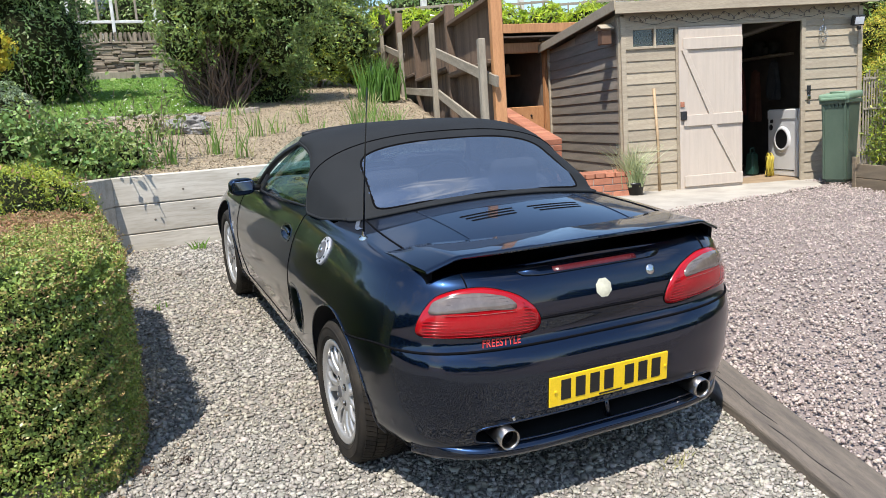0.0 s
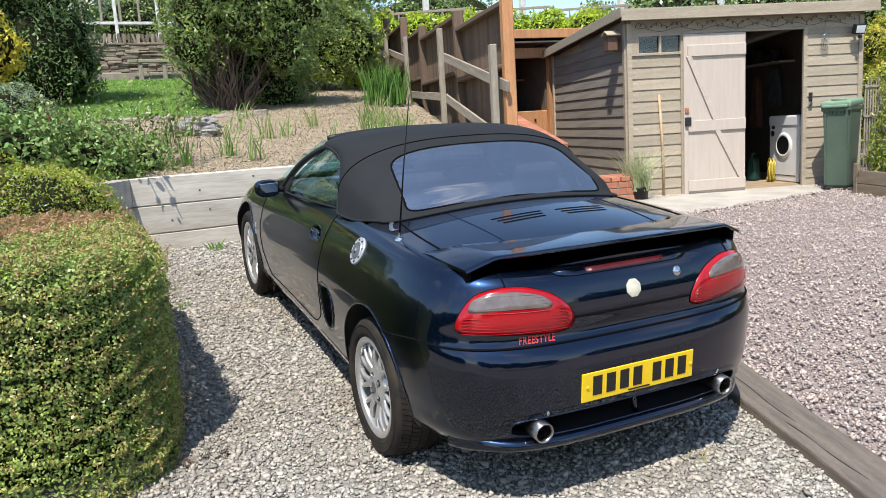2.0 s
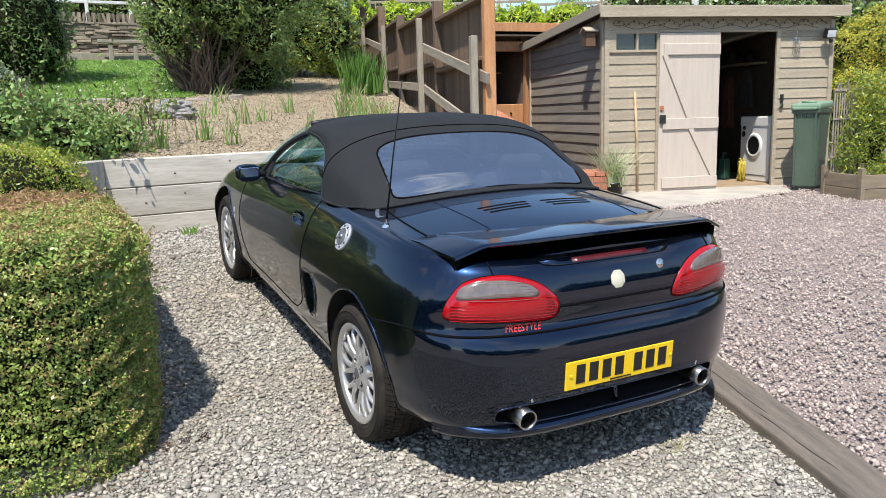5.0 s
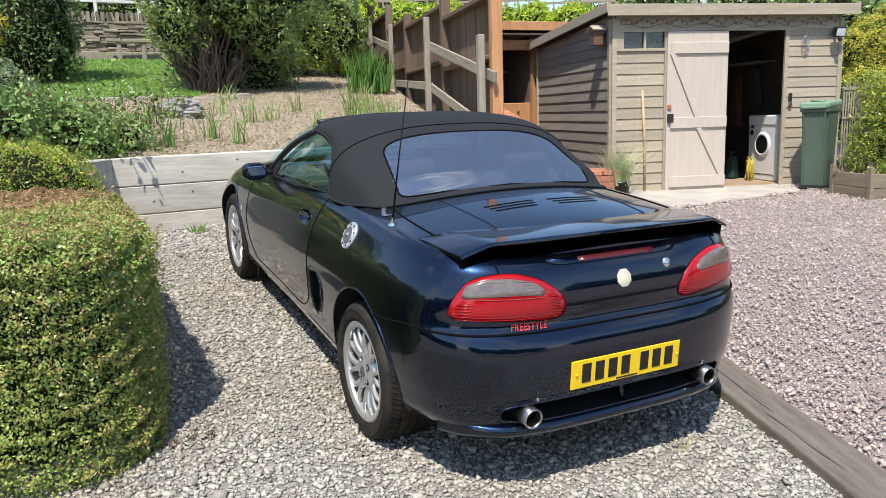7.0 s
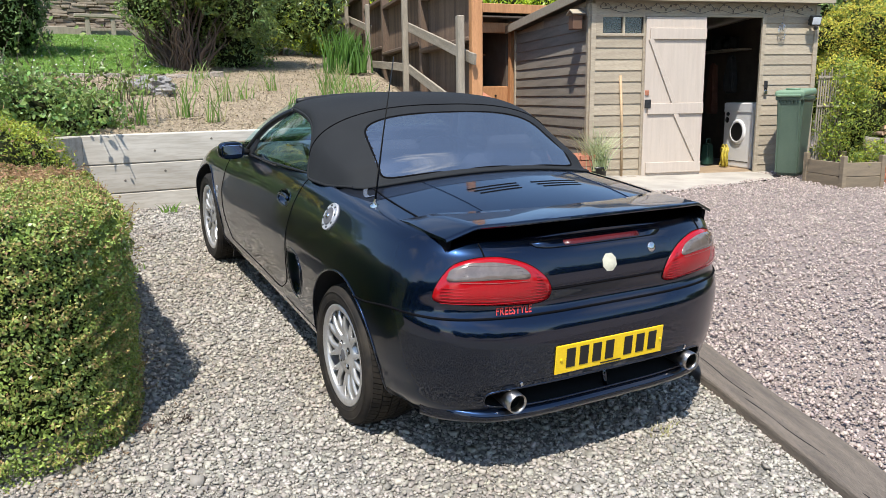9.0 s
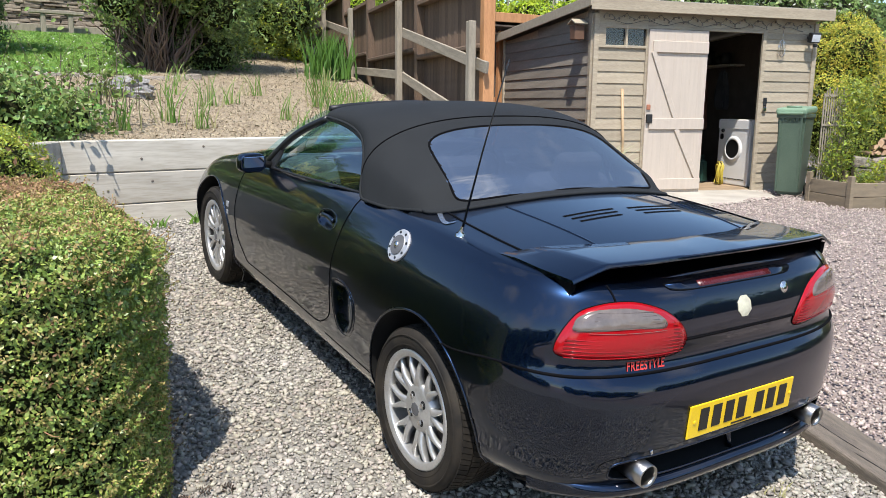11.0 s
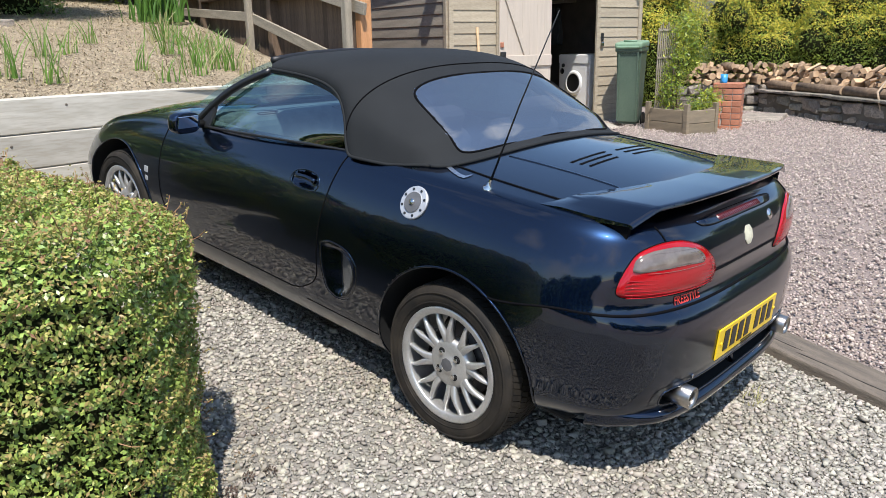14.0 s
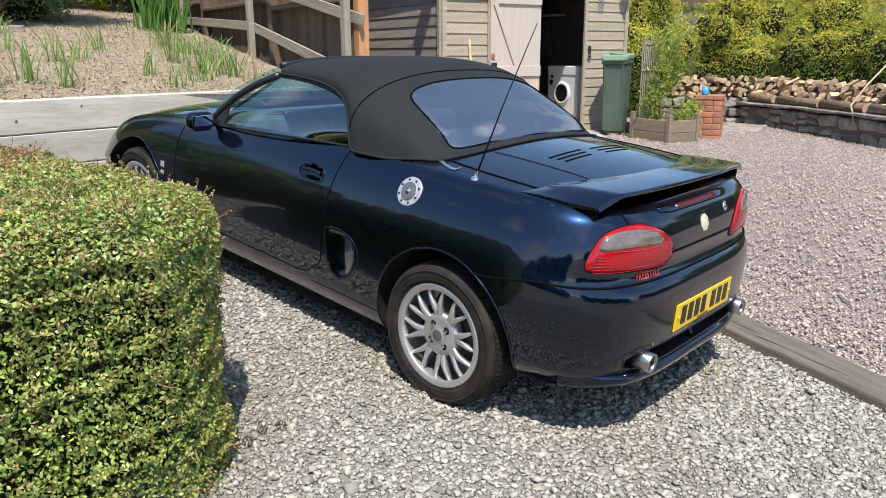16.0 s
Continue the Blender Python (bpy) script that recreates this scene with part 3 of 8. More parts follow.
def brick_block(parent, x0, y0, x1, y1, z0, z1, rz=0.0, org=(0, 0, 0)):
    """Bricks with recessed joints round the faces of a block."""
    base = pose(*org, 0, 0, rz)
    core = part("mortar", shared_box("mortar", round(x1 - x0 - 0.02, 3), round(y1 - y0 - 0.02, 3), round(z1 - z0 - 0.012, 3), MORTAR, 0.002), MORTAR, parent, "", base @ pose((x0 + x1) / 2, (y0 + y1) / 2, (z0 + z1) / 2 - 0.004))
    n = max(1, round((z1 - z0) / 0.075))
    h = (z1 - z0) / n
    for k in range(n):
        z = z0 + h * (k + 0.5)
        odd = k % 2
        for y, sgn in ((y0 + 0.05, 1), (y1 - 0.05, -1)):
            x = x0 + (0.1125 if odd else 0)
            if odd:
                part("brick", shared_box("brick", 0.1025, 0.1025, round(h - 0.010, 3), BRICK, 0.004), BRICK, parent, "", base @ pose(x0 + 0.051, y, z))
            while x < x1 - 0.05:
                w = min(0.215, x1 - x)
                part("brick", shared_box("brick", round(w, 3), 0.1025, round(h - 0.010, 3), BRICK, 0.004), BRICK, parent, "", base @ pose(x + w / 2, y, z))
                x += 0.225
        for x in (x0 + 0.05, x1 - 0.05):
            y = y0 + 0.1075
            while y < y1 - 0.12:
                w = min(0.215 if (y > y0 + 0.11 or not odd) else 0.10, y1 - 0.1075 - y)
                if w > 0.03:
                    part("brick", shared_box("brick", 0.1025, round(w, 3), round(h - 0.010, 3), BRICK, 0.004), BRICK, parent, "", base @ pose(x, y + w / 2, z))
                y += w + 0.01


brick_block(steps, 0, 0, 0.92, 0.42, 0.20, 0.59, -16, (3.06, 4.22, 0))
# the wall beside the steps climbs with the bank
W_A, W_B = Vector((3.32, 4.62, 0)), Vector((3.98, 6.95, 0))
wd = (W_B - W_A).normalized()
w_ang = math.degrees(math.atan2(wd.y, wd.x))
L = (W_B - W_A).length
tilt = math.degrees(math.atan2(0.42, L))
wall_m = pose(W_A.x, W_A.y, 1.045, 0, -tilt, w_ang)
part("mortar", shared_box("mortar", round(L - 0.02, 3), 0.19, 0.60, MORTAR, 0.002), MORTAR, steps, "", wall_m @ pose(L / 2, 0, -0.34))
for row in range(8):
    x = 0.0 if row % 2 == 0 else -0.11
    while x < L:
        a, b = max(0, x), min(L, x + 0.215)
        if row == 0:
            for j in range(2):
                part("brick", shared_box("brick", 0.1025, 0.215, 0.065, BRICK, 0.004), BRICK, steps, "", wall_m @ pose(x + 0.055 + 0.1125 * j, 0, -0.033))
        elif b - a > 0.05:
            for y in (-0.056, 0.056):
                part("brick", shared_box("brick", round(b - a, 3), 0.1025, 0.065, BRICK, 0.004), BRICK, steps, "", wall_m @ pose((a + b) / 2, y, -0.033 - 0.075 * row))
        x += 0.225
for k in range(8):
    block("coping_brick", (0.1025, 0.44, 0.05), (3.06 + 0.06 + 0.112 * k + 0.058, 4.22 + 0.20 - 0.034 * k, 0.618), BRICK, steps, -16, 0.004)

# ---- pillar, planter, bin ----
pillar = thing("brick_pillar", "short square red brick pillar with pale mortar joints", "pillar", pose(6.78, 1.96, 0.26, 0, 0, 16))
brick_block(pillar, 0, 0, 0.33, 0.33, 0.0, 0.525)
part("capping", box(0.345, 0.345, 0.055, 0.006), BRICK, pillar, "", pose(0.165, 0.165, 0.555))
mug = thing("mug", "blue enamel mug standing on the brick pillar", "mug", pose(6.80, 2.20, 0.845))
BLUE = material("blue_enamel", (0.05, 0.30, 0.62), (0.04, 0.25, 0.55), 0.3, 0, 20, 150, 0.0)
part("cup", mesh_of("cup", *lathe([(0, 0), (0.040, 0), (0.042, 0.01), (0.043, 0.105), (0.040, 0.105), (0.038, 0.01), (0, 0.008)], 28, "z"), True), BLUE, mug)
rod("ear", [(-0.042, 0, 0.085), (-0.068, 0, 0.080), (-0.072, 0, 0.05), (-0.060, 0, 0.025), (-0.042, 0, 0.02)], 0.005, BLUE, mug, 6)

PLANTER_M = pose(5.85, 2.21, 0.262, 0, 0, -19.5) @ Matrix.Diagonal((0.66, 0.905, 1.06, 1))
planter = thing("timber_planter", "square weathered timber planter of stacked boards", "planter", PLANTER_M.copy())
PLANT_WOOD = material("grey_brown_planter_board", (0.24, 0.19, 0.125), (0.18, 0.145, 0.10), 0.85, 0, 3, 30, 0.5, 0.003, stretch=(1, 1, 8), per="object", spread=0.15)
for k in range(2):
    z = 0.075 + 0.145 * k
    block("board", (0.74, 0.035, 0.14), (0.37, 0.017, z), PLANT_WOOD, planter, bevel=0.004)
    block("board", (0.74, 0.035, 0.14), (0.37, 0.72, z), PLANT_WOOD, planter, bevel=0.004)
    block("board", (0.035, 0.67, 0.14), (0.017, 0.37, z), PLANT_WOOD, planter, bevel=0.004)
    block("board", (0.035, 0.67, 0.14), (0.723, 0.37, z), PLANT_WOOD, planter, bevel=0.004)
for x, y in ((0.02, 0.02), (0.72, 0.02), (0.02, 0.72), (0.72, 0.72)):
    block("post", (0.07, 0.07, 0.36), (x, y, 0.18), PLANT_WOOD, planter, bevel=0.004)
block("earth", (0.68, 0.68, 0.05), (0.37, 0.37, 0.235), SOIL, planter, bevel=0)
trellis = thing("trellis", "narrow weathered lath trellis standing in the planter", "trellis", PLANTER_M.copy())
for k in range(11):
    block("lath", (0.022, 0.012, 0.95 + 0.06 * (k % 3)), (0.02 + 0.046 * k, 0.60, 0.70), RAIL_WOOD, trellis, bevel=0.002)
for z in (0.45, 0.85, 1.15):
    block("cross_lath", (0.50, 0.012, 0.022), (0.25, 0.588, z), RAIL_WOOD, trellis, bevel=0.002)

GREEN_PLASTIC = material("faded_green_plastic", (0.072, 0.112, 0.078), (0.055, 0.090, 0.062), 0.45, 0, 4, 120, 0.1, 0.001, c3=(0.13, 0.155, 0.12), stain=0.45)
LID_GREEN = material("pale_green_lid", (0.20, 0.31, 0.205), (0.175, 0.27, 0.18), 0.5, 0, 5, 100, 0.1, 0.001)
wbin = thing("wheelie_bin", "faded green plastic wheelie bin with a paler lid", "bin", pose(6.35, 3.23, 0.262, 0, 0, -76) @ Matrix.Diagonal((0.70, 0.72, 1.03, 1)))


def taper_box(w0, d0, w1, d1, h, bev):
    bm = bmesh.new()
    bmesh.ops.create_cube(bm, size=1.0)
    for v in bm.verts:
        top = v.co.z > 0
        v.co = Vector((v.co.x * (w1 if top else w0), v.co.y * (d1 if top else d0), h if top else 0))
    bmesh.ops.bevel(bm, geom=bm.edges[:], offset=bev, segments=3, affect="EDGES")
    return bm


part("body", taper_box(0.37, 0.36, 0.45, 0.44, 0.90, 0.03), GREEN_PLASTIC, wbin, "", pose(0, 0, 0.07))
part("rim", box(0.48, 0.48, 0.05, 0.012, 2), GREEN_PLASTIC, wbin, "", pose(0, 0, 0.965))
bm = box(0.50, 0.52, 0.075, 0.03, 3)
part("lid", bm, LID_GREEN, wbin, "pale green lid", pose(0, 0.0, 1.025, 3, 0, 0))
part("lid_lip", box(0.40, 0.05, 0.03, 0.012, 2), LID_GREEN, wbin, "", pose(0, -0.26, 0.995))
rod("grip_bar", [(-0.2, 0.28, 1.03), (0.2, 0.28, 1.03)], 0.016, GREEN_PLASTIC, wbin, 8)
for x in (-0.24, 0.24):
    part("wheel", mesh_of("wheel", *lathe([(0, -0.025), (0.09, -0.025), (0.10, -0.015), (0.10, 0.015), (0.09, 0.025), (0, 0.025)], 24), True), RUBBER, wbin, "", pose(x * 0.85, 0.2, 0.10))
for x in (-0.19, 0.19):                # moulded corner posts
    part("corner_rib", taper_box(0.030, 0.020, 0.036, 0.022, 0.82, 0.006), GREEN_PLASTIC, wbin, "", pose(x * 0.9, -0.186, 0.10, 2.6, 0, 0))
for k in range(7):                     # teeth under the rim
    part("rim_tooth", box(0.018, 0.02, 0.05, 0.003), GREEN_PLASTIC, wbin, "", pose(-0.18 + 0.06 * k, -0.226, 0.925))
rod("lid_ridge", [(-0.12, -0.12, 1.066), (0.12, -0.12, 1.066)], 0.012, LID_GREEN, wbin, 8)

# ---- things at the shed ----
def at_shed(x, y, z, rx=0, ry=0, rz=0):
    return pose(4.09, 4.33, 0.265, 0, 0, SH_ANG) @ pose(x, y, z, rx, ry, rz)


broom = thing("broom", "long pale wooden broom leaning on the shed boards", "broom", at_shed(0.40, -0.10, 0))
rod("stick", [(0, 0, 0.05), (0.004, 0.03, 0.7), (-0.012, 0.075, 1.28)], 0.0165, material("yellow_pine_stick", (0.50, 0.35, 0.20), None, 0.6, 0, 5, 60, 0.1, 0.001), broom, 10)
part("head", box(0.34, 0.065, 0.045, 0.01, 2), RAIL_WOOD, broom, "", pose(0.02, 0, 0.065, 0, 0, -6))
part("bristles", taper_box(0.35, 0.09, 0.32, 0.055, 0.05, 0.004), material("brown_bristle", (0.16, 0.08, 0.04), None, 0.9, 0, 80, 300, 0.8, 0.003), broom, "", pose(0.02, 0, 0.0, 0, 0, -6))
birdbox = thing("bird_box", "small orange-brown bird box with a grey sloping roof", "bird box", at_shed(-0.10, 0.16, 1.84))
part("box", box(0.12, 0.13, 0.16, 0.006), material("brown_box_wood", (0.15, 0.078, 0.045), (0.11, 0.058, 0.034), 0.7, 0, 5, 40, 0.2, 0.002), birdbox, "", pose(-0.02, 0, 0.06))
for s in (-1, 1):
    part("roof_slope", box(0.16, 0.12, 0.016, 0.003), CLAD, birdbox, "", pose(-0.02, s * 0.050, 0.178, -s * 26, 0, 0))
flood = thing("floodlight", "small black square security floodlight on the shed corner", "floodlight", at_shed(2.93, -0.12, 1.90))
part("housing", box(0.15, 0.06, 0.12, 0.012, 2), PLATE_BLACK, flood, "", pose(0, 0, 0.02, 15, 0, 0))
part("glass", box(0.115, 0.006, 0.085, 0.002), material("frosted_lamp_glass", (0.72, 0.75, 0.78), None, 0.25), flood, "", pose(0, -0.033, 0.012, 15, 0, 0))
part("bracket", box(0.03, 0.12, 0.03, 0.004), PLATE_BLACK, flood, "", pose(0, 0.06, 0.03))
part("sensor", box(0.04, 0.045, 0.045, 0.012, 2), PLATE_BLACK, flood, "", pose(0, -0.02, -0.07))
IRON = bpy.data.materials["dark_iron"]
padlock = thing("padlock", "steel padlock hanging on the door jamb", "padlock", at_shed(2.36, -0.035, 1.06))
part("body", box(0.045, 0.02, 0.05, 0.006, 2), CHROME, padlock, "", pose(0, 0, 0))
rod("shackle", [(-0.015, 0, 0.02), (-0.015, 0, 0.055), (0, 0, 0.068), (0.015, 0, 0.055), (0.015, 0, 0.02)], 0.004, IRON, padlock, 6)
part("plate", box(0.05, 0.008, 0.10, 0.002), IRON, padlock, "", pose(0.01, 0.015, 0.09))
whisk = thing("wire_ornament", "hanging twisted-wire garden ornament on the shed front", "ornament", at_shed(2.53, -0.045, 1.70))
for k in range(6):
    t = math.pi * k / 6
    rod("wire_loop", [(0.055 * math.cos(a) * math.cos(t), 0.055 * math.cos(a) * math.sin(t) * 0.35, 0.09 + 0.10 * math.sin(a)) for a in np.linspace(-math.pi / 2, 1.5 * math.pi, 24)[:-1]], 0.0022, CHROME, whisk, 5, True)
rod("hanger", [(0, 0, 0.19), (0, 0, 0.30)], 0.003, CHROME, whisk, 5)
lights = thing("fairy_lights", "string of small clear fairy lights looped under the shed roof", "string lights", at_shed(0, 0, 0))
lp = []
for k in range(90):
    s = 0.1 + 2.85 * k / 89
    lp.append((s, -0.045, 2.075 + 0.028 * math.sin(k * 0.9) + 0.012 * math.sin(k * 2.3)))
rod("cable", lp, 0.0030, PLATE_BLACK, lights, 5)
rod("cable", [(0.12 + 2.7 * k / 50, -0.04, 2.02 + 0.022 * math.sin(k * 0.7 + 1)) for k in range(51)], 0.0028, PLATE_BLACK, lights, 5)
bulb = mesh_of("bulb", *lathe([(0, -0.016), (0.008, -0.010), (0.009, 0.005), (0.004, 0.016)], 8, "z"), True)
for k in range(0, 90, 2):
    part("bulb", bulb, CLEAR_LENS, lights, "", pose(lp[k][0], lp[k][1] - 0.006, lp[k][2] - 0.014))

# washing machine and clutter in the shed
WHITE = material("white_enamel", (0.72, 0.71, 0.69), (0.68, 0.67, 0.65), 0.35, 0, 4, 100, 0.0, stain=0.1)
wm = thing("washing_machine", "white front-loading washing machine inside the shed", "washing machine", at_shed(2.66, 0.53, 0.08, 0, 0, -88))
part("cabinet", box(0.60, 0.56, 0.85, 0.012, 2), WHITE, wm, "", pose(0, 0, 0.425))
part("control_panel", box(0.595, 0.012, 0.11, 0.003), WHITE, wm, "", pose(0, -0.284, 0.785))
part("drum_door", mesh_of("drum_door", *lathe([(0.118, -0.016), (0.130, -0.024), (0.155, -0.018), (0.165, 0.0)], 40), True), WHITE, wm, "", pose(0, -0.28, 0.47, 0, 0, 90))
part("door_glass", mesh_of("door_glass", *lathe([(0.0, -0.010), (0.08, -0.013), (0.120, -0.018)], 32), True), PLATE_BLACK, wm, "dark round glass", pose(0, -0.28, 0.47, 0, 0, 90))
part("dial", mesh_of("dial", *lathe([(0.0, -0.02), (0.022, -0.018), (0.026, 0.0)], 20), True), IRON, wm, "", pose(-0.20, -0.29, 0.70, 0, 0, 90))
part("rosette_sticker", mesh_of("rosette_sticker", *lathe([(0.0, -0.003), (0.038, -0.003), (0.040, 0.0)], 18), True), PLATE_BLACK, wm, "round dark energy sticker", pose(-0.235, -0.281, 0.62, 0, 0, 90))
for k in range(8):
    part("vent_slot", box(0.05, 0.004, 0.012, 0), PLATE_BLACK, wm, "", pose(-0.24 + 0.065 * k, -0.2825, 0.08))
hose = thing("garden_hose", "loose hanging coil of yellow garden hose beside the washing machine", "hose", at_shed(2.24, 0.58, 0.08, 0, 0, 62))
YHOSE = material("yellow_hose", (0.55, 0.44, 0.05), (0.42, 0.33, 0.04), 0.5, 0, 20, 100, 0.0)
for k in range(7):
    lean, wd, ht = 0.10 * math.sin(k * 2.3), 0.045 + 0.011 * (k % 4), 0.125 + 0.010 * (k % 3)
    rod("coil", [(wd * math.sin(a) + lean * math.sin(a * 0.5) ** 2 * 0.5, 0.012 * k - 0.04 + 0.01 * math.sin(3 * a), ht + 0.01 + ht * math.cos(a)) for a in np.linspace(0, 2 * math.pi, 30)[:-1]], 0.0075, YHOSE, hose, 6, True)
can = thing("watering_can", "dark green plastic can behind the hose", "can", at_shed(2.20, 0.92, 0.08, 0, 0, 30))
HOSE_GREEN = material("dark_green_plastic", (0.012, 0.05, 0.035), None, 0.5)
part("body", taper_box(0.17, 0.13, 0.14, 0.10, 0.30, 0.02), HOSE_GREEN, can)
rod("grip", [(-0.05, 0, 0.29), (-0.05, 0, 0.36), (0.05, 0, 0.36), (0.05, 0, 0.29)], 0.011, HOSE_GREEN, can, 8)

for nm, lab, sx, z, w, h, c in (("hanging_coat", "brown coat hanging on the shed wall", 2.02, 0.75, 0.30, 0.75, (0.20, 0.09, 0.06)), ("hanging_bag", "dark cloth bag hanging in the shed", 1.55, 1.05, 0.28, 0.55, (0.07, 0.075, 0.075)), ("hanging_coat", "rust-red overalls hanging on the shed wall", 2.40, 0.85, 0.24, 0.7, (0.24, 0.07, 0.05))):
    cb = thing(nm, lab, "clothing", at_shed(2.92, sx, z, 0, 0, 90))
    bm = taper_box(w, 0.12, w * 0.55, 0.08, h, 0.03)
    bmesh.ops.subdivide_edges(bm, edges=bm.edges[:], cuts=2)
    for v in bm.verts:
        v.co += Vector((noise.noise(v.co * 9) * 0.03, noise.noise(v.co * 11) * 0.03, 0))
    part("cloth", bm, material("cloth", c, None, 0.9, 0, 10, 200, 0.3, 0.002), cb)
shelf = thing("shed_shelf", "dusty timber shelf with tins at the shed's side wall", "shelf", at_shed(2.87, 1.95, 1.66, 0, 0, 90))
block("plank", (1.5, 0.25, 0.03), (0, 0, 0), RAIL_WOOD, shelf)
tins = [(-0.5, 0.07, 0.16), (-0.3, 0.05, 0.12), (-0.1, 0.09, 0.20), (0.15, 0.06, 0.15), (0.4, 0.08, 0.18)]
for x, r, h in tins:
    t_ = thing("paint_tin", "small dusty paint tin on the shed shelf", "tin", at_shed(2.87, 1.95 + x, 1.676), "tins on the shelf")
    part("can", mesh_of("can", *lathe([(0, 0), (r, 0), (r, h), (r * 0.92, h), (r * 0.92, h - 0.01), (0, h - 0.01)], 20, "z"), True), IRON, t_)
    rod("bail", [(r * math.cos(a), 0, h - 0.02 + 0.5 * r * math.sin(a)) for a in np.linspace(0, math.pi, 10)], 0.003, IRON, t_, 5)

# potted grass by the steps
pot = thing("plant_pot", "black plastic pot of variegated ornamental grass", "pot plant", pose(3.98, 4.02, 0.275))
part("pot", mesh_of("pot", *lathe([(0, 0), (0.085, 0), (0.115, 0.21), (0.122, 0.21), (0.122, 0.235), (0.108, 0.235), (0.10, 0.19), (0, 0.19)], 28, "z"), True), PLATE_BLACK, pot)

# ---- stone wall and log pile ----
swall = thing("stone_wall", "low dry-laid grey stone wall with flat coping", "stone wall", pose(7.25, -0.15, 0.20, 0, 0, math.degrees(math.atan2(2.6, 2.05))))
rnd = random.Random(8)


def stone_mesh(sx, sy, sz, seed):
    bm = box(sx, sy, sz, min(sx, sy, sz) * 0.22, 2)
    for v in bm.verts:
        v.co += Vector((noise.noise(v.co * 7 + Vector((seed, 0, 0))), noise.noise(v.co * 7 + Vector((0, seed, 3))), noise.noise(v.co * 7 + Vector((0, 5, seed))))) * 0.040
    bmesh.ops.subdivide_edges(bm, edges=[e for e in bm.edges if e.calc_length() > 0.09], cuts=2, use_grid_fill=True)
    for v in bm.verts:
        v.co += Vector((noise.noise(v.co * 23 + Vector((seed, 7, 0))), noise.noise(v.co * 23 + Vector((1, seed, 3))), noise.noise(v.co * 23 + Vector((4, 5, seed))))) * 0.016
    me = bpy.data.meshes.new("stone")
    bm.to_mesh(me)
    bm.free()
    me.materials.append(STONE)
    return me


STONES = [stone_mesh(0.30 + 0.05 * (k % 4), 0.24, 0.125 + 0.02 * (k % 3), k * 3.7) for k in range(9)]
for course in range(2):
    x = -0.3
    while x < 3.5:
        L = rnd.uniform(0.16, 0.42)
        z0 = 0.0 if course == 0 else 0.195 + 0.02 * math.sin(x * 5)
        z1 = 0.185 + 0.02 * math.sin(x * 5) if course == 0 else 0.375
        bands = (z0, (z0 + z1) / 2 + rnd.uniform(-0.02, 0.02), z1) if rnd.random() < 0.35 else (z0, z1)
        for a, b in zip(bands[:-1], bands[1:]):
            me = rnd.choice(STONES)
            sz = max(v.co.z for v in me.vertices) * 2
            sx = max(v.co.x for v in me.vertices) * 2
            part("stone", me, None, swall, "", pose(x + L / 2, rnd.uniform(-0.025, 0.025), (a + b) / 2, rnd.uniform(-5, 5), rnd.uniform(-5, 5), rnd.choice((0, 180))) @ Matrix.Diagonal((0.99 * L / sx, 1, 1.02 * (b - a) / sz, 1)))
        x += L + 0.002
COPE = [stone_mesh(0.9, 0.34, 0.035, 91 + k) for k in range(3)]
x = -0.3
while x < 3.5:
    L = 0.7 + 0.5 * rnd.random()
    part("coping_stone", rnd.choice(COPE), None, swall, "", pose(x + L / 2, 0.0, 0.405, 0, rnd.uniform(-2, 2), 0) @ Matrix.Diagonal((L / 0.9, 1, 1, 1)))
    x += L + 0.01
block("wall_core", (3.9, 0.16, 0.36), (1.6, 0.02, 0.18), material("wall_earth", (0.15, 0.13, 0.10), None, 0.95), swall)
slab = thing("stone_slab", "flat grey stone step by the wall", "slab", pose(8.24, 2.22, 0.245, 0, 0, 12))
part("slab", stone_mesh(0.9, 0.55, 0.09, 33), None, slab, "", pose(0, 0, 0.03))

bx, by = np.linspace(-0.6, 6.4, 36), np.linspace(0.10, 4.5, 16)
bv = [(x, -y, 0.40 + 0.05 * noise.noise(Vector((x * 2, y * 2, 1))) + 0.04 * y) for x in bx for y in by]
earth = tagged(part("bank", mesh_of("bank", bv, grid_faces(36, 16), True), SOIL, None, "", swall.matrix_basis.copy()), "earth bank behind the stone wall", "bank", kind="structure")

LOG_BARK = material("log_bark", (0.31, 0.215, 0.14), (0.17, 0.115, 0.075), 0.9, 0, 20, 60, 0.8, 0.006, per="object", spread=0.35)
LOG_END = material("pale_sawn_wood", (0.55, 0.385, 0.24), (0.40, 0.265, 0.155), 0.8, 0, 12, 80, 0.3, 0.002, per="object", spread=0.32, c3=(0.36, 0.22, 0.12))
pile = thing("log_pile", "long stacked pile of split firewood logs on the wall", "log pile", swall.matrix_basis.copy())


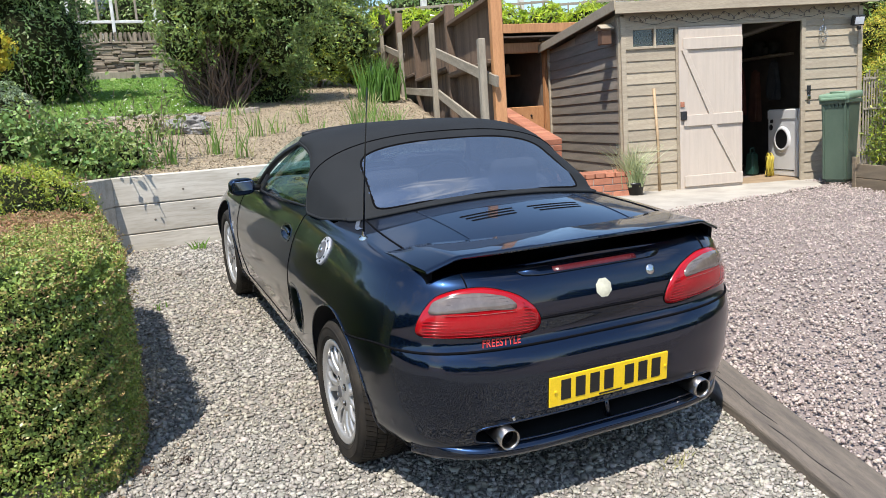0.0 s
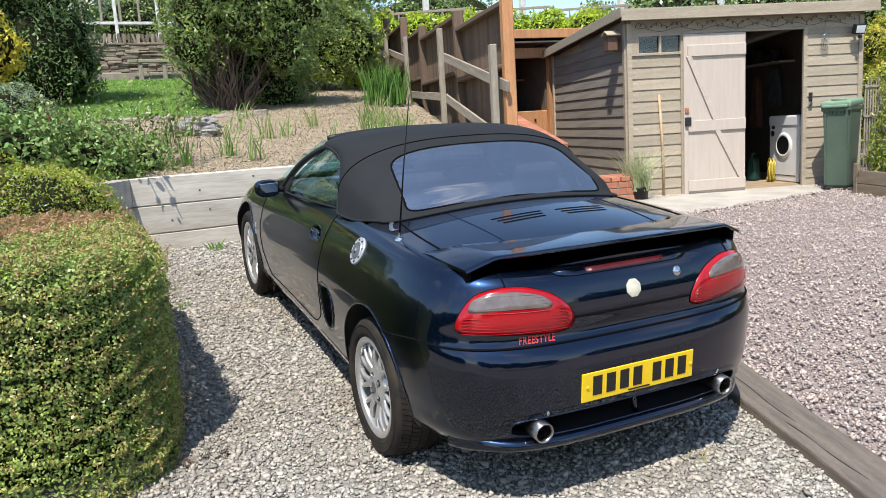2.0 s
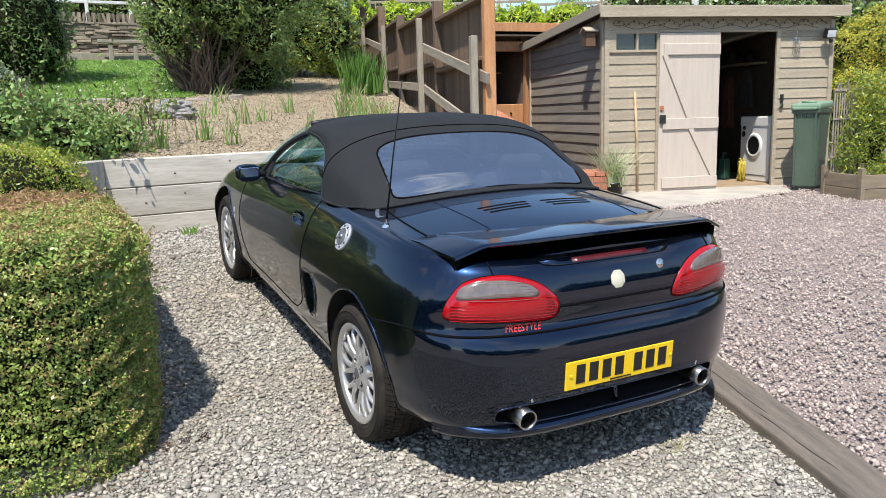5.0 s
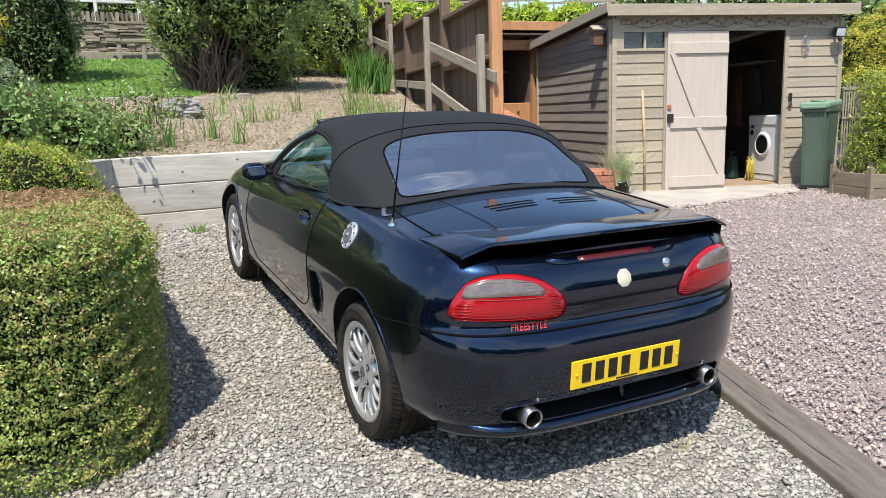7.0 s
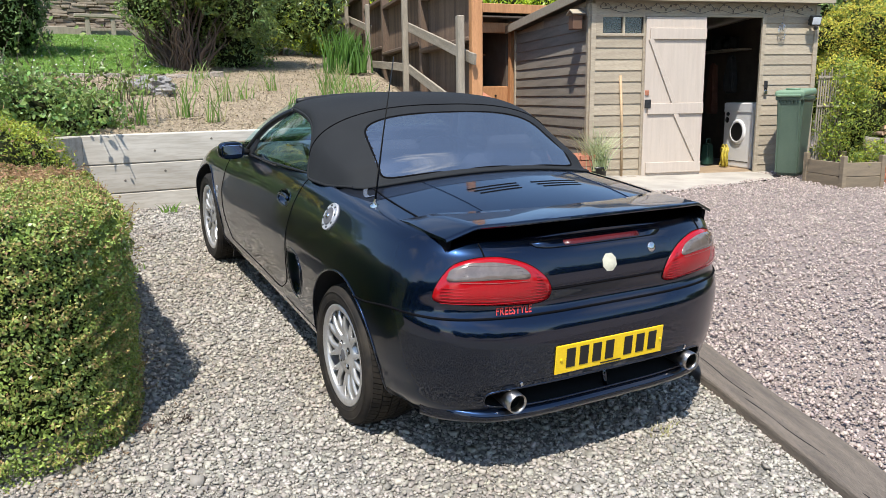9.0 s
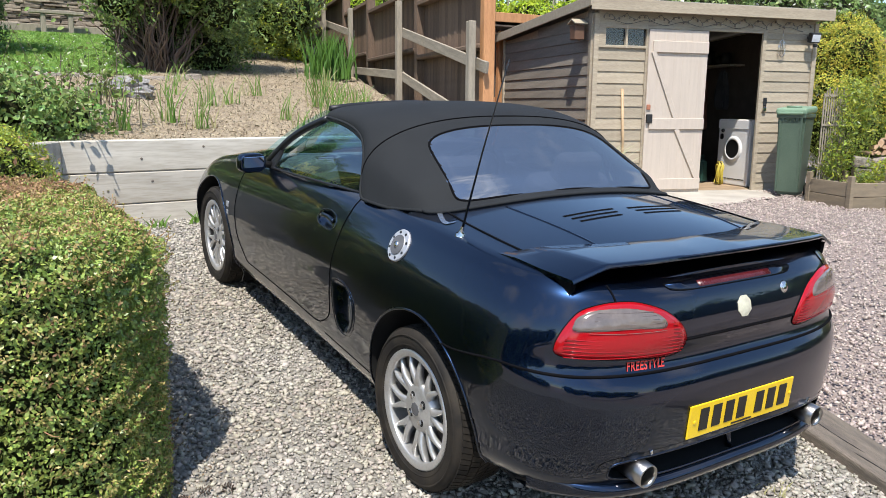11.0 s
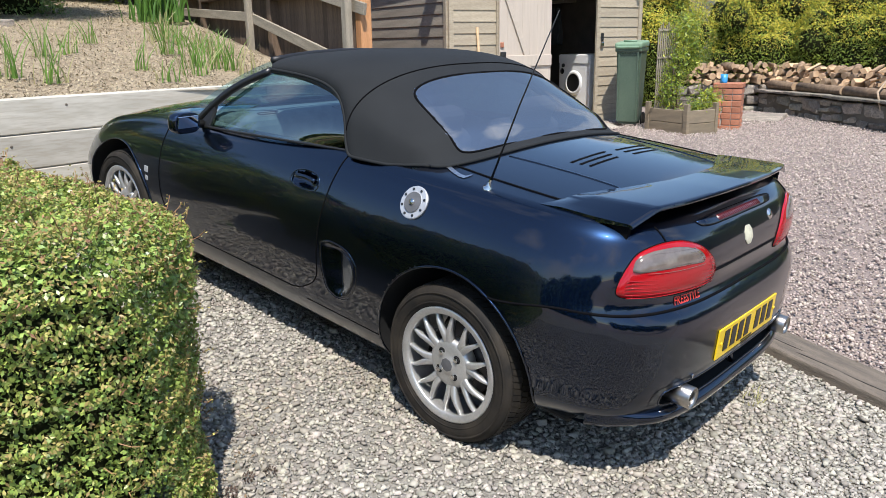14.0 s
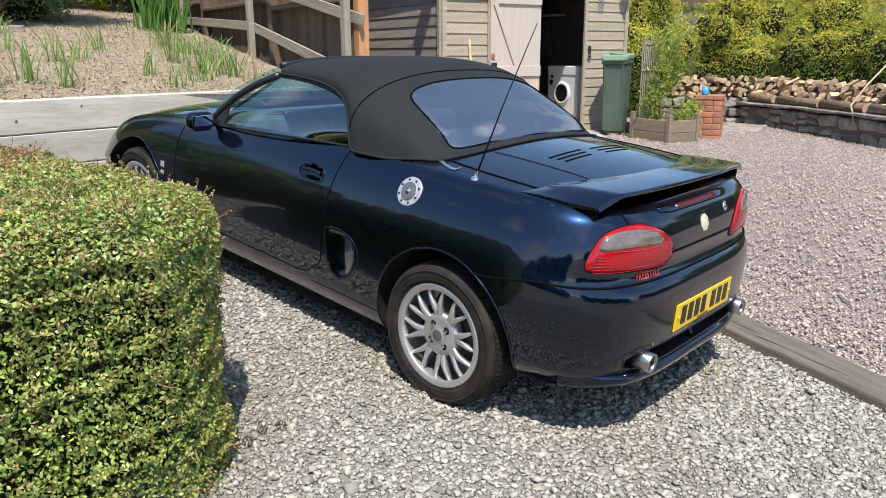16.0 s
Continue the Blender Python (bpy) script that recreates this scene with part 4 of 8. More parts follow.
def log_mesh(r, L, kind, seed):
    """A round or split log lying along y; sawn ends and split faces are paler."""
    prof = []
    n = 12 if not kind else 8
    span = 2 * math.pi if not kind else math.pi * 0.62
    for k in range(n):
        a = span * k / (n if not kind else n - 1)
        q = r * (1 + 0.12 * noise.noise(Vector((math.cos(a) * 2, math.sin(a) * 2, seed))))
        if kind:
            q *= 1.5
        prof.append((q * math.cos(a), q * math.sin(a)))
    if kind:
        prof.append((0.0, 0.0))
        cx, cz = sum(p[0] for p in prof) / len(prof), sum(p[1] for p in prof) / len(prof)
        prof = [(x - cx, z - cz) for x, z in prof]
    n = len(prof)
    v = [(x, -L / 2, z) for x, z in prof] + [(x * 0.96, L / 2, z * 0.97) for x, z in prof]
    f = [(k, k + n, (k + 1) % n + n, (k + 1) % n) for k in range(n)] + [tuple(range(n)), tuple(range(2 * n - 1, n - 1, -1))]
    me = mesh_of("log", v, f)
    me.materials.append(LOG_BARK)
    me.materials.append(LOG_END)
    for p in me.polygons:
        p.material_index = 1 if p.index >= n or (kind and p.index >= n - 2) else 0
        p.use_smooth = p.index < n - 2
    return me


LOGS = [log_mesh(0.030 + 0.008 * (k % 4), 0.24 + 0.03 * (k % 3), 1 if k % 3 else 0, k * 1.3) for k in range(12)]
rnd = random.Random(3)
for row in range(4):
    x = -0.2 + 0.05 * row
    while x < 5.9 - 0.55 * row:
        me = rnd.choice(LOGS)
        part("log", me, None, pile, "", pose(x, -0.30 - 0.07 * row + rnd.uniform(-0.05, 0.05), 0.49 + 0.080 * row + rnd.uniform(-0.015, 0.015), rnd.uniform(-14, 18), rnd.uniform(0, 360), rnd.uniform(12, 66)))
        x += 0.095 + 0.03 * rnd.random()
for k, (x, L) in enumerate(((0.3, 1.1), (1.35, 0.9), (2.3, 1.0), (3.3, 0.9))):
    part("log", log_mesh(0.065, L, 0, k + 50), None, pile, "", pose(x, -0.04, 0.485, 0, 0, 88))
# second stack behind the slab, on a short stone footing
foot = thing("stone_footing", "short rough stone footing under the far firewood", "stone wall", pose(9.62, 2.55, 0.20, 0, 0, math.degrees(math.atan2(1.15, -0.9))))
for course in range(3):
    x = 0.0
    while x < 1.45:
        L = rnd.uniform(0.2, 0.4)
        me = rnd.choice(STONES)
        sz = max(v.co.z for v in me.vertices) * 2
        sx = max(v.co.x for v in me.vertices) * 2
        part("stone", me, None, foot, "", pose(x + L / 2, rnd.uniform(-0.02, 0.02), 0.08 + 0.165 * course, rnd.uniform(-4, 4), rnd.uniform(-4, 4), 0) @ Matrix.Diagonal((L / sx, 1, 0.17 / sz, 1)))
        x += L + 0.006
pile_b = thing("log_pile", "short stack of split firewood logs on a stone footing", "log pile", foot.matrix_basis.copy())
for row in range(4):
    x = 0.03 * row
    while x < 1.45 - 0.08 * row:
        part("log", rnd.choice(LOGS), None, pile_b, "", pose(x, rnd.uniform(-0.04, 0.04), 0.535 + 0.078 * row + rnd.uniform(-0.012, 0.012), rnd.uniform(-14, 18), rnd.uniform(0, 360), rnd.uniform(-40, 40)))
        x += 0.095 + 0.03 * rnd.random()
stick = thing("pale_stick", "thin pale stick leaning over the stone wall", "stick")
rod("twig", [(7.75, 0.62, 0.42), (7.80, 0.72, 0.72), (7.98, 0.60, 0.98), (8.25, 0.45, 1.25)], 0.014, material("peeled_stick", (0.5, 0.38, 0.26), None, 0.7), stick, 7, False, [1, 1, 0.9, 0.7])

# ---- the parked car ----
# own axes: x to its right, y ahead from the rear axle, z up from the gravel
from mathutils.bvhtree import BVHTree

car = thing("sports_car", "dark blue convertible with raised black hood on grey gravel", "car",
            pose(0, 0, 0, math.degrees(math.atan(SLOPE)), 0, 0))
ARCHES = ((0.0, 0.30, 0.352), (2.375, 0.30, 0.352))   # y, z, radius


def outline(n=240):
    """Half plan of the body at its widest, from the tail's middle to the nose's, by even steps."""
    f = np.linspace(0, math.pi / 2, 300)
    p = 3.8
    rx, ry = 0.815 * np.sin(f) ** (2 / p), 0.05 - 0.785 * np.cos(f) ** (2 / p)
    ys = np.linspace(0.06, 2.5, 200)
    sx = 0.815 - 0.006 * np.sin((ys - 0.06) / 2.44 * math.pi) + 0.010 * smoothstep(1.2, 2.3, ys)
    q = 2.7
    g = np.linspace(0, math.pi / 2, 200)[1:]
    fx, fy = 0.825 * np.cos(g) ** (2 / q), 2.5 + 0.68 * np.sin(g) ** (2 / q)
    x, y = np.concatenate([rx, sx, fx]), np.concatenate([ry, ys, fy])
    d = np.concatenate([[0], np.cumsum(np.hypot(np.diff(x), np.diff(y)))])
    s = np.linspace(0, d[-1], n)
    return np.interp(s, d, x), np.interp(s, d, y)


ZK = [0.165, 0.185, 0.21, 0.25, 0.33, 0.43, 0.53, 0.60, 0.64, 0.67, 0.73, 0.80, 0.85, 0.89, 0.915]
SIDE_IN = spline(ZK, [0.105, 0.075, 0.055, 0.035, 0.020, 0.008, 0.001, 0.0, 0.003, 0.008, 0.022, 0.045, 0.070, 0.098, 0.128])
TAIL_IN = spline(ZK, [0.080, 0.052, 0.038, 0.028, 0.015, 0.007, 0.008, 0.015, 0.034, 0.060, 0.063, 0.066, 0.084, 0.112, 0.150])
NOSE_IN = spline(ZK, [0.10, 0.07, 0.05, 0.035, 0.02, 0.008, 0.0, 0.012, 0.03, 0.05, 0.08, 0.13, 0.18, 0.24, 0.30])
TOP_Z = spline([-0.75, -0.3, 0.3, 0.8, 1.3, 1.7, 2.1, 2.5, 2.85, 3.2], [0.905, 0.915, 0.915, 0.908, 0.880, 0.842, 0.81, 0.75, 0.66, 0.56])
MID_Z = spline([-0.60, -0.45, -0.30, -0.10, 0.15, 0.6, 1.2, 1.7, 2.1, 2.5, 2.85, 3.05, 3.2],
               [0.912, 0.945, 0.968, 0.984, 0.992, 0.985, 0.965, 0.93, 0.88, 0.81, 0.72, 0.645, 0.56])


def body_grid():
    x0, y0 = outline()
    n = len(x0)
    tx, ty = np.gradient(x0), np.gradient(y0)
    L = np.hypot(tx, ty)
    nx, ny = ty / L, -tx / L          # outward
    wt, wn = np.clip(-ny, 0, 1) ** 2, np.clip(ny, 0, 1) ** 2
    ws = 1 - wt - wn
    zz = np.concatenate([np.linspace(0.165, 0.25, 10), np.linspace(0.26, 0.62, 30), np.linspace(0.63, 0.70, 12), np.linspace(0.712, 0.915, 22)])
    rows = []
    for z in zz:
        inset = ws * SIDE_IN(z) + wt * TAIL_IN(z) + wn * NOSE_IN(z)
        top = TOP_Z(y0)
        h = 0.165 + (z - 0.165) * (top - 0.165) / 0.75
        rows.append(np.stack([x0 - nx * inset, y0 - ny * inset, h], 1))
    edge = rows[-1]
    for w in np.linspace(0, 1, 26)[1:]:
        xx = edge[:, 0] * (1 - w)
        yy = edge[:, 1]
        zc = np.maximum(MID_Z(yy), edge[:, 2])
        rows.append(np.stack([xx, yy, edge[:, 2] + (zc - edge[:, 2]) * (1 - (1 - w) ** 2.1)], 1))
    P = np.stack(rows, 1)             # n, rows, 3
    k = smoothstep(-0.05, -0.45, P[..., 1])     # the tail tucks up behind the wheels
    P[..., 2] = np.where(P[..., 2] < 0.43, 0.43 - (0.43 - P[..., 2]) * (1 - 0.34 * k), P[..., 2])
    P[0, :, 0] = 0
    P[-1, :, 0] = 0
    return P


P = body_grid()
N_S, N_R = P.shape[:2]
N_SIDE = 74
# whole body, both halves, for projection
full_v = np.concatenate([P.reshape(-1, 3), (P * (-1, 1, 1)).reshape(-1, 3)])
_q = grid_faces(N_S, N_R)
full_f = [f[::-1] for f in _q] + [tuple(i + N_S * N_R for i in f) for f in _q]
BODY = BVHTree.FromPolygons([Vector(v) for v in full_v], full_f)


def onto(p, d):
    """Where a ray meets the body, and the outward normal there."""
    hit, nrm, _, _ = BODY.ray_cast(Vector(p), Vector(d))
    if hit is None:
        hit, nrm, _, _ = BODY.find_nearest(Vector(p))
    if nrm.dot(Vector(d)) > 0:
        nrm = -nrm
    return hit, nrm


def on_side(y, z, side=-1, lift=0.0):
    h, n = onto((side * 1.6, y, z), (-side, 0, 0))
    return h + n * lift, n


def on_tail(x, z, lift=0.0):
    h, n = onto((x, -2, z), (0, 1, 0))
    return h + n * lift, n


def on_deck(x, y, lift=0.0):
    h, n = onto((x, y, 2.0), (0, 0, -1))
    return h + n * lift, n


# panels: each face of the body belongs to one
DOOR_REAR = spline([0.30, 0.36, 0.46, 0.60, 0.75, 0.92], [0.86, 0.755, 0.715, 0.705, 0.685, 0.655])
DOOR_FRONT = spline([0.30, 0.40, 0.55, 0.70, 0.90], [1.80, 1.90, 1.935, 1.95, 1.955])


INTAKE = [(0.686, 0.560), (0.63, 0.578), (0.572, 0.577), (0.517, 0.562), (0.476, 0.518), (0.474, 0.458), (0.500, 0.400), (0.548, 0.354), (0.602, 0.344), (0.655, 0.362), (0.680, 0.42), (0.690, 0.50)]
HANDLE = [(0.925, 0.768), (0.90, 0.745), (0.83, 0.738), (0.765, 0.745), (0.745, 0.771), (0.765, 0.803), (0.83, 0.813), (0.90, 0.800)]


def inside(poly, a, b, shrink=1.0):
    m = (sum(p[0] for p in poly) / len(poly), sum(p[1] for p in poly) / len(poly))
    q = [(m[0] + (p[0] - m[0]) * shrink, m[1] + (p[1] - m[1]) * shrink) for p in poly]
    hit = False
    for (x1, y1), (x2, y2) in zip(q, q[1:] + q[:1]):
        if (y1 > b) != (y2 > b) and a < (x2 - x1) * (b - y1) / (y2 - y1) + x1:
            hit = not hit
    return hit


def panel_of(c, row):
    x, y, z = abs(c[0]), c[1], c[2]
    if row < N_SIDE - 1 and (inside(INTAKE, y, z, 0.97) or inside(HANDLE, y, z, 0.95)):
        return None
    for ay, az, r in ARCHES:
        if x > 0.5 and (y - ay) ** 2 + (z - az) ** 2 < r * r:
            return None
    if y < -0.45 and z < 0.40 and ((x / 0.535) ** 4 + ((z - 0.354) / 0.050) ** 4) < 1:
        return None
    if row >= N_SIDE - 1:
        if 0.15 + 0.16 * (x / 0.64) ** 2 < y < 1.72:
            return None                # the cabin's opening
        if y > 1.7:
            return "bonnet"
        return "boot_lid" if x < 0.60 else "rear_wing"
    if y < -0.40 and x < 0.53 and z > 0.735:
        return "boot_lid"
    if y < -0.02 and z < 0.655:
        return "rear_bumper"
    if y > 2.45 and z < 0.50:
        return "front_bumper"
    if z < 0.30 and 0.2 < y < 2.2:
        return "sill"
    if 0.6 < y < 2.0 and DOOR_REAR(z) < y < DOOR_FRONT(z):
        return "door"
    return "front_wing" if y > 1.5 else "rear_wing"


def snap(Q):
    """Pulls points that lie just inside an arch out to its edge."""
    Q = Q.copy()
    for ay, az, r in ARCHES:
        d = np.hypot(Q[..., 1] - ay, Q[..., 2] - az)
        m = (d < r + 0.006) & (d > r - 0.026) & (np.abs(Q[..., 0]) > 0.5)
        k = np.where(m, r / np.maximum(d, 1e-6), 1)
        Q[..., 1] = ay + (Q[..., 1] - ay) * k
        Q[..., 2] = az + (Q[..., 2] - az) * k
    return Q


du, dv = np.gradient(P, axis=0), np.gradient(P, axis=1)
NRM = np.cross(dv, du)
NRM /= np.maximum(np.linalg.norm(NRM, axis=2, keepdims=True), 1e-9)
NRM[0, :, 0] = NRM[-1, :, 0] = 0
NRM[:, -1, 0] = 0
flip = np.sign(np.sum(NRM * (P - np.array([0, 1.2, 0.45])), axis=2))
WIND = float(np.sign(np.median(flip)))
NRM *= WIND
Q = snap(P)
cent = (P[:-1, :-1] + P[1:, :-1] + P[1:, 1:] + P[:-1, 1:]) / 4
groups = {}
for i in range(N_S - 1):
    for j in range(N_R - 1):
        g = panel_of(cent[i, j], j)
        if g:
            groups.setdefault(g, []).append((i, j))


def panel(name, cells, side, parent, label=""):
    idx, verts, nrm, faces = {}, [], [], []
    for i, j in cells:
        f = []
        for a, b in ((i, j), (i + 1, j), (i + 1, j + 1), (i, j + 1)):
            if (a, b) not in idx:
                idx[(a, b)] = len(verts)
                verts.append(Q[a, b] * (side, 1, 1))
                nrm.append(NRM[a, b] * (side, 1, 1))
            f.append(idx[(a, b)])
        faces.append(f[::-1] if side * WIND > 0 else f)
    me = mesh_of(name, verts, faces, True)
    me.normals_split_custom_set_from_vertices([tuple(v) for v in nrm])
    return part(name, me, PAINT, parent, label)


def both(name, cells, parent):
    """One panel that spans the car's middle."""
    verts, nrm, faces, idx = [], [], [], {}
    for side in (1, -1):
        for i, j in cells:
            f = []
            for a, b in ((i, j), (i + 1, j), (i + 1, j + 1), (i, j + 1)):
                k = (a, b, side)
                if k not in idx:
                    idx[k] = len(verts)
                    verts.append(Q[a, b] * (side, 1, 1))
                    nrm.append(NRM[a, b] * (side, 1, 1))
                f.append(idx[k])
            faces.append(f[::-1] if side * WIND > 0 else f)
    me = mesh_of(name, verts, faces, True)
    me.normals_split_custom_set_from_vertices([tuple(v) for v in nrm])
    return part(name, me, PAINT, parent)


doors = {}
for name in ("boot_lid", "rear_bumper", "bonnet", "front_bumper"):
    both(name, groups[name], car)
for name in ("rear_wing", "front_wing", "sill", "door"):
    for side in (-1, 1):
        o = panel(name, groups[name], side, car)
        if name == "door":
            doors[side] = o


def seam(points, lift=0.0005, r=0.0026, mat=SHUT, name="shut_line", parent=car):
    return rod(name, [tuple(p + n * lift) for p, n in points], r, mat, parent, 6)


def outward_quads(n, m):
    """Faces of a swept strip that looks back and down."""
    return [f[::-1] for f in grid_faces(n, m)]


def line(a, b, n=24):
    return [tuple(Vector(a).lerp(Vector(b), i / (n - 1))) for i in range(n)]


for side in (-1, 1):
    zs = np.linspace(0.905, 0.31, 40)
    path = [(float(DOOR_REAR(z)), float(z)) for z in zs] + [(float(y), 0.298) for y in np.linspace(0.9, 1.78, 30)]
    path += [(float(DOOR_FRONT(z)), float(z)) for z in np.linspace(0.305, 0.83, 34)]
    seam([on_side(y, z, side) for y, z in path])
    # bumper's upper edge from the arch round to the lamp, and the sill's line
    seam([on_side(y, 0.612 + 0.04 * smoothstep(-0.16, -0.44, y), side) for y in np.linspace(-0.165, -0.56, 28)], 0.0012, 0.004)
    seam([on_side(y, 0.27, side) for y in np.linspace(0.80, 0.36, 10)], r=0.002)
    seam([on_deck(side * x, y) for x, y in [(0.575, 0.24), (0.585, 0.15), (0.595, 0.05), (0.60, -0.05), (0.602, -0.15), (0.60, -0.25), (0.59, -0.35), (0.57, -0.45)]], r=0.004)
    seam([on_tail(side * 0.515, z) for z in np.linspace(0.90, 0.845, 8)], r=0.003)
    # folds in the boot lid
    seam([on_deck(side * x, y) for x, y in line((0.385, 0.12), (0.362, -0.35), 20)], 0.0, 0.0035, PAINT, "crease")
seam([on_tail(x, 0.737) for x in np.linspace(-0.27, 0.27, 40)], 0.0015, 0.0045)
seam([on_tail(x, 0.652) for x in np.linspace(-0.74, 0.74, 90)], 0.0015, 0.0048)


# wheel wells and arch lips
def well(ay, az, r, side):
    verts, faces = [], []
    a = np.linspace(radians(-38), radians(218 if ay > 1 else 186), 44)
    prof = []
    for t in a:
        y, z = ay + r * math.cos(t), az + r * math.sin(t)
        h, n = on_side(y, max(z, 0.17), side)
        prof.append((abs(h.x), y, z))
    cols = [0.004, -0.02, -0.14, -0.34]
    for x, y, z in prof:
        for k, c in enumerate(cols):
            s = 1.0 if k < 3 else 0.97
            verts.append((side * (x + c), ay + (y - ay) * s, az + (z - az) * s))
    n = len(cols)
    for i in range(len(prof) - 1):
        for k in range(n - 1):
            a0 = i * n + k
            faces.append((a0, a0 + 1, a0 + n + 1, a0 + n))
    c0 = len(verts)
    verts.append((side * 0.44, ay, az))
    for i in range(len(prof) - 1):
        faces.append((i * n + n - 1, c0, (i + 1) * n + n - 1))
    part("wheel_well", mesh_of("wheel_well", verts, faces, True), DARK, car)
    rod("arch_lip", [(side * (x + 0.001), y, z) for x, y, z in prof], 0.0042, PAINT, car, 8)


for ay, az, r in ARCHES:
    for side in (-1, 1):
        well(ay, az, r, side)


def patch(shape, place, dome=0.004, lift=0.003, rings=8, power=4, rim=0.0):
    """A skin laid on the body. shape(t): 2D outline point for t in 0..1; place(a, b): point and normal of the body there."""
    n = 64
    pts = [Vector(shape(k / n)) for k in range(n)]
    mid = sum(pts, Vector((0, 0))) / n
    verts, faces = [], []
    h, nn = place(*mid)
    verts.append(h + nn * (lift + dome))
    for i in range(1, rings + 1):
        f = i / rings
        for p in pts:
            q = mid + (p - mid) * f
            h, nn = place(*q)
            verts.append(h + nn * (lift + dome * (1 - f ** power)))
    for p in pts:                      # skirt down into the body
        h, nn = place(*(mid + (p - mid) * 1.004))
        verts.append(h - nn * 0.006)
    for k in range(n):
        faces.append((0, 1 + k, 1 + (k + 1) % n))
    for i in range(rings):
        for k in range(n):
            a, b = 1 + i * n + k, 1 + i * n + (k + 1) % n
            faces.append((a, a + n, b + n, b))
    return verts, faces, pts


def polyshape(corners, round_=0.3):
    """A closed outline through corners, rounded as a closed Catmull curve."""
    c = [Vector(p) for p in corners]
    n = len(c)

    def f(t):
        u = (t % 1.0) * n
        i, w = int(u) % n, u - int(u)
        p0, p1, p2, p3 = c[(i - 1) % n], c[i], c[(i + 1) % n], c[(i + 2) % n]
        k = round_
        m1, m2 = (p2 - p0) * k, (p3 - p1) * k
        w2, w3 = w * w, w * w * w
        return p1 * (2 * w3 - 3 * w2 + 1) + m1 * (w3 - 2 * w2 + w) + p2 * (-2 * w3 + 3 * w2) + m2 * (w3 - w2)
    return f


# rear lamps
LAMP = [(0.674, 0.710), (0.59, 0.703), (0.445, 0.695), (0.330, 0.690), (0.281, 0.702), (0.271, 0.738), (0.297, 0.786), (0.358, 0.832), (0.45, 0.860), (0.540, 0.860), (0.612, 0.838), (0.656, 0.792), (0.680, 0.742)]
CLEAR = [(0.634, 0.784), (0.55, 0.788), (0.46, 0.791), (0.376, 0.786), (0.364, 0.803), (0.40, 0.829), (0.485, 0.846), (0.57, 0.842), (0.620, 0.823), (0.636, 0.802)]
for side in (-1, 1):
    shp = polyshape([(side * a, b) for a, b in LAMP], 0.45)
    v, f, pts = patch(shp, lambda a, b: on_tail(a, b), 0.010, 0.003, 9, 5)
    lamp = part("tail_lamp", mesh_of("tail_lamp", v, f if side > 0 else [q[::-1] for q in f], True), RED_LENS, car, "red rear lamp cluster")
    v, f, _ = patch(polyshape([(side * a, b) for a, b in CLEAR], 0.45), lambda a, b: on_tail(a, b), 0.004, 0.0125, 6, 4)
    part("clear_lens", mesh_of("clear_lens", v, f if side > 0 else [q[::-1] for q in f], True), CLEAR_LENS, lamp, "smoked grey reversing lens")
    rod("lamp_gasket", [tuple(on_tail(*(Vector((p.x, p.y))))[0]) for p in pts], 0.0032, SHUT, lamp, 6, True)
    for k in range(13):                # moulded ribs across the red part
        z = 0.708 + k * 0.0105
        zs_out = sorted(p.x * side for i, p in enumerate(pts) if abs(p.y - z) < 0.010)
        if not zs_out:
            continue
        lo, hi = zs_out[0] + 0.012, zs_out[-1] - 0.010
        if z > 0.764:
            runs = ((lo, 0.345),)
        else:
            runs = ((lo, hi),)
        for a, b in runs:
            if b - a > 0.02:
                rod("lens_rib", [tuple(on_tail(side * x, z, 0.0116)[0]) for x in np.linspace(a + 0.008, b - 0.008, 14)], 0.0014, RED_LENS, lamp, 5)
        if 0.772 < z < 0.836:          # and across the clear one
            rod("lens_rib", [tuple(on_tail(side * x, z, 0.0155)[0]) for x in np.linspace(0.36 + (z - 0.772) * 0.8, 0.612 - (z - 0.772) * 0.6, 14)], 0.0007, CLEAR_LENS, lamp, 5)

# high brake lamp in its slot
SLOT = [(-0.322, 0.894), (-0.305, 0.881), (-0.22, 0.876), (0.22, 0.876), (0.268, 0.882), (0.285, 0.892), (0.2, 0.897), (-0.2, 0.898)]
v, f, pts = patch(polyshape(SLOT, 0.25), on_tail, 0.0, 0.002, 4)
slot = part("lamp_slot", mesh_of("lamp_slot", v, f, True), PAINT, car)
rod("slot_edge", [tuple(on_tail(p.x, p.y, 0.001)[0]) for p in pts], 0.0019, SHUT, slot, 5, True)
v, f, _ = patch(polyshape([(-0.185, 0.879), (0.165, 0.879), (0.165, 0.892), (-0.185, 0.892)], 0.05), on_tail, 0.001, 0.003, 4)
brake = part("brake_lamp", mesh_of("brake_lamp", v, f, True), BRAKE_LENS, car, "narrow high-level red brake lamp")
for k in range(24):
    rod("lens_rib", [tuple(on_tail(-0.178 + 0.0147 * k, z, 0.0042)[0]) for z in (0.880, 0.8855, 0.891)], 0.0012, BRAKE_LENS, brake, 5)


def disc(place, a0, b0, r, n=8, dome=0.003, lift=0.003, turn=0.0, rz=None):
    return patch(lambda t: (a0 + r * math.cos(2 * math.pi * round(t * n - 0.0) / n + turn) if n < 20 else a0 + r * math.cos(2 * math.pi * t),
                            b0 + (rz or r) * (math.sin(2 * math.pi * round(t * n) / n + turn) if n < 20 else math.sin(2 * math.pi * t))), place, dome, lift, 3)


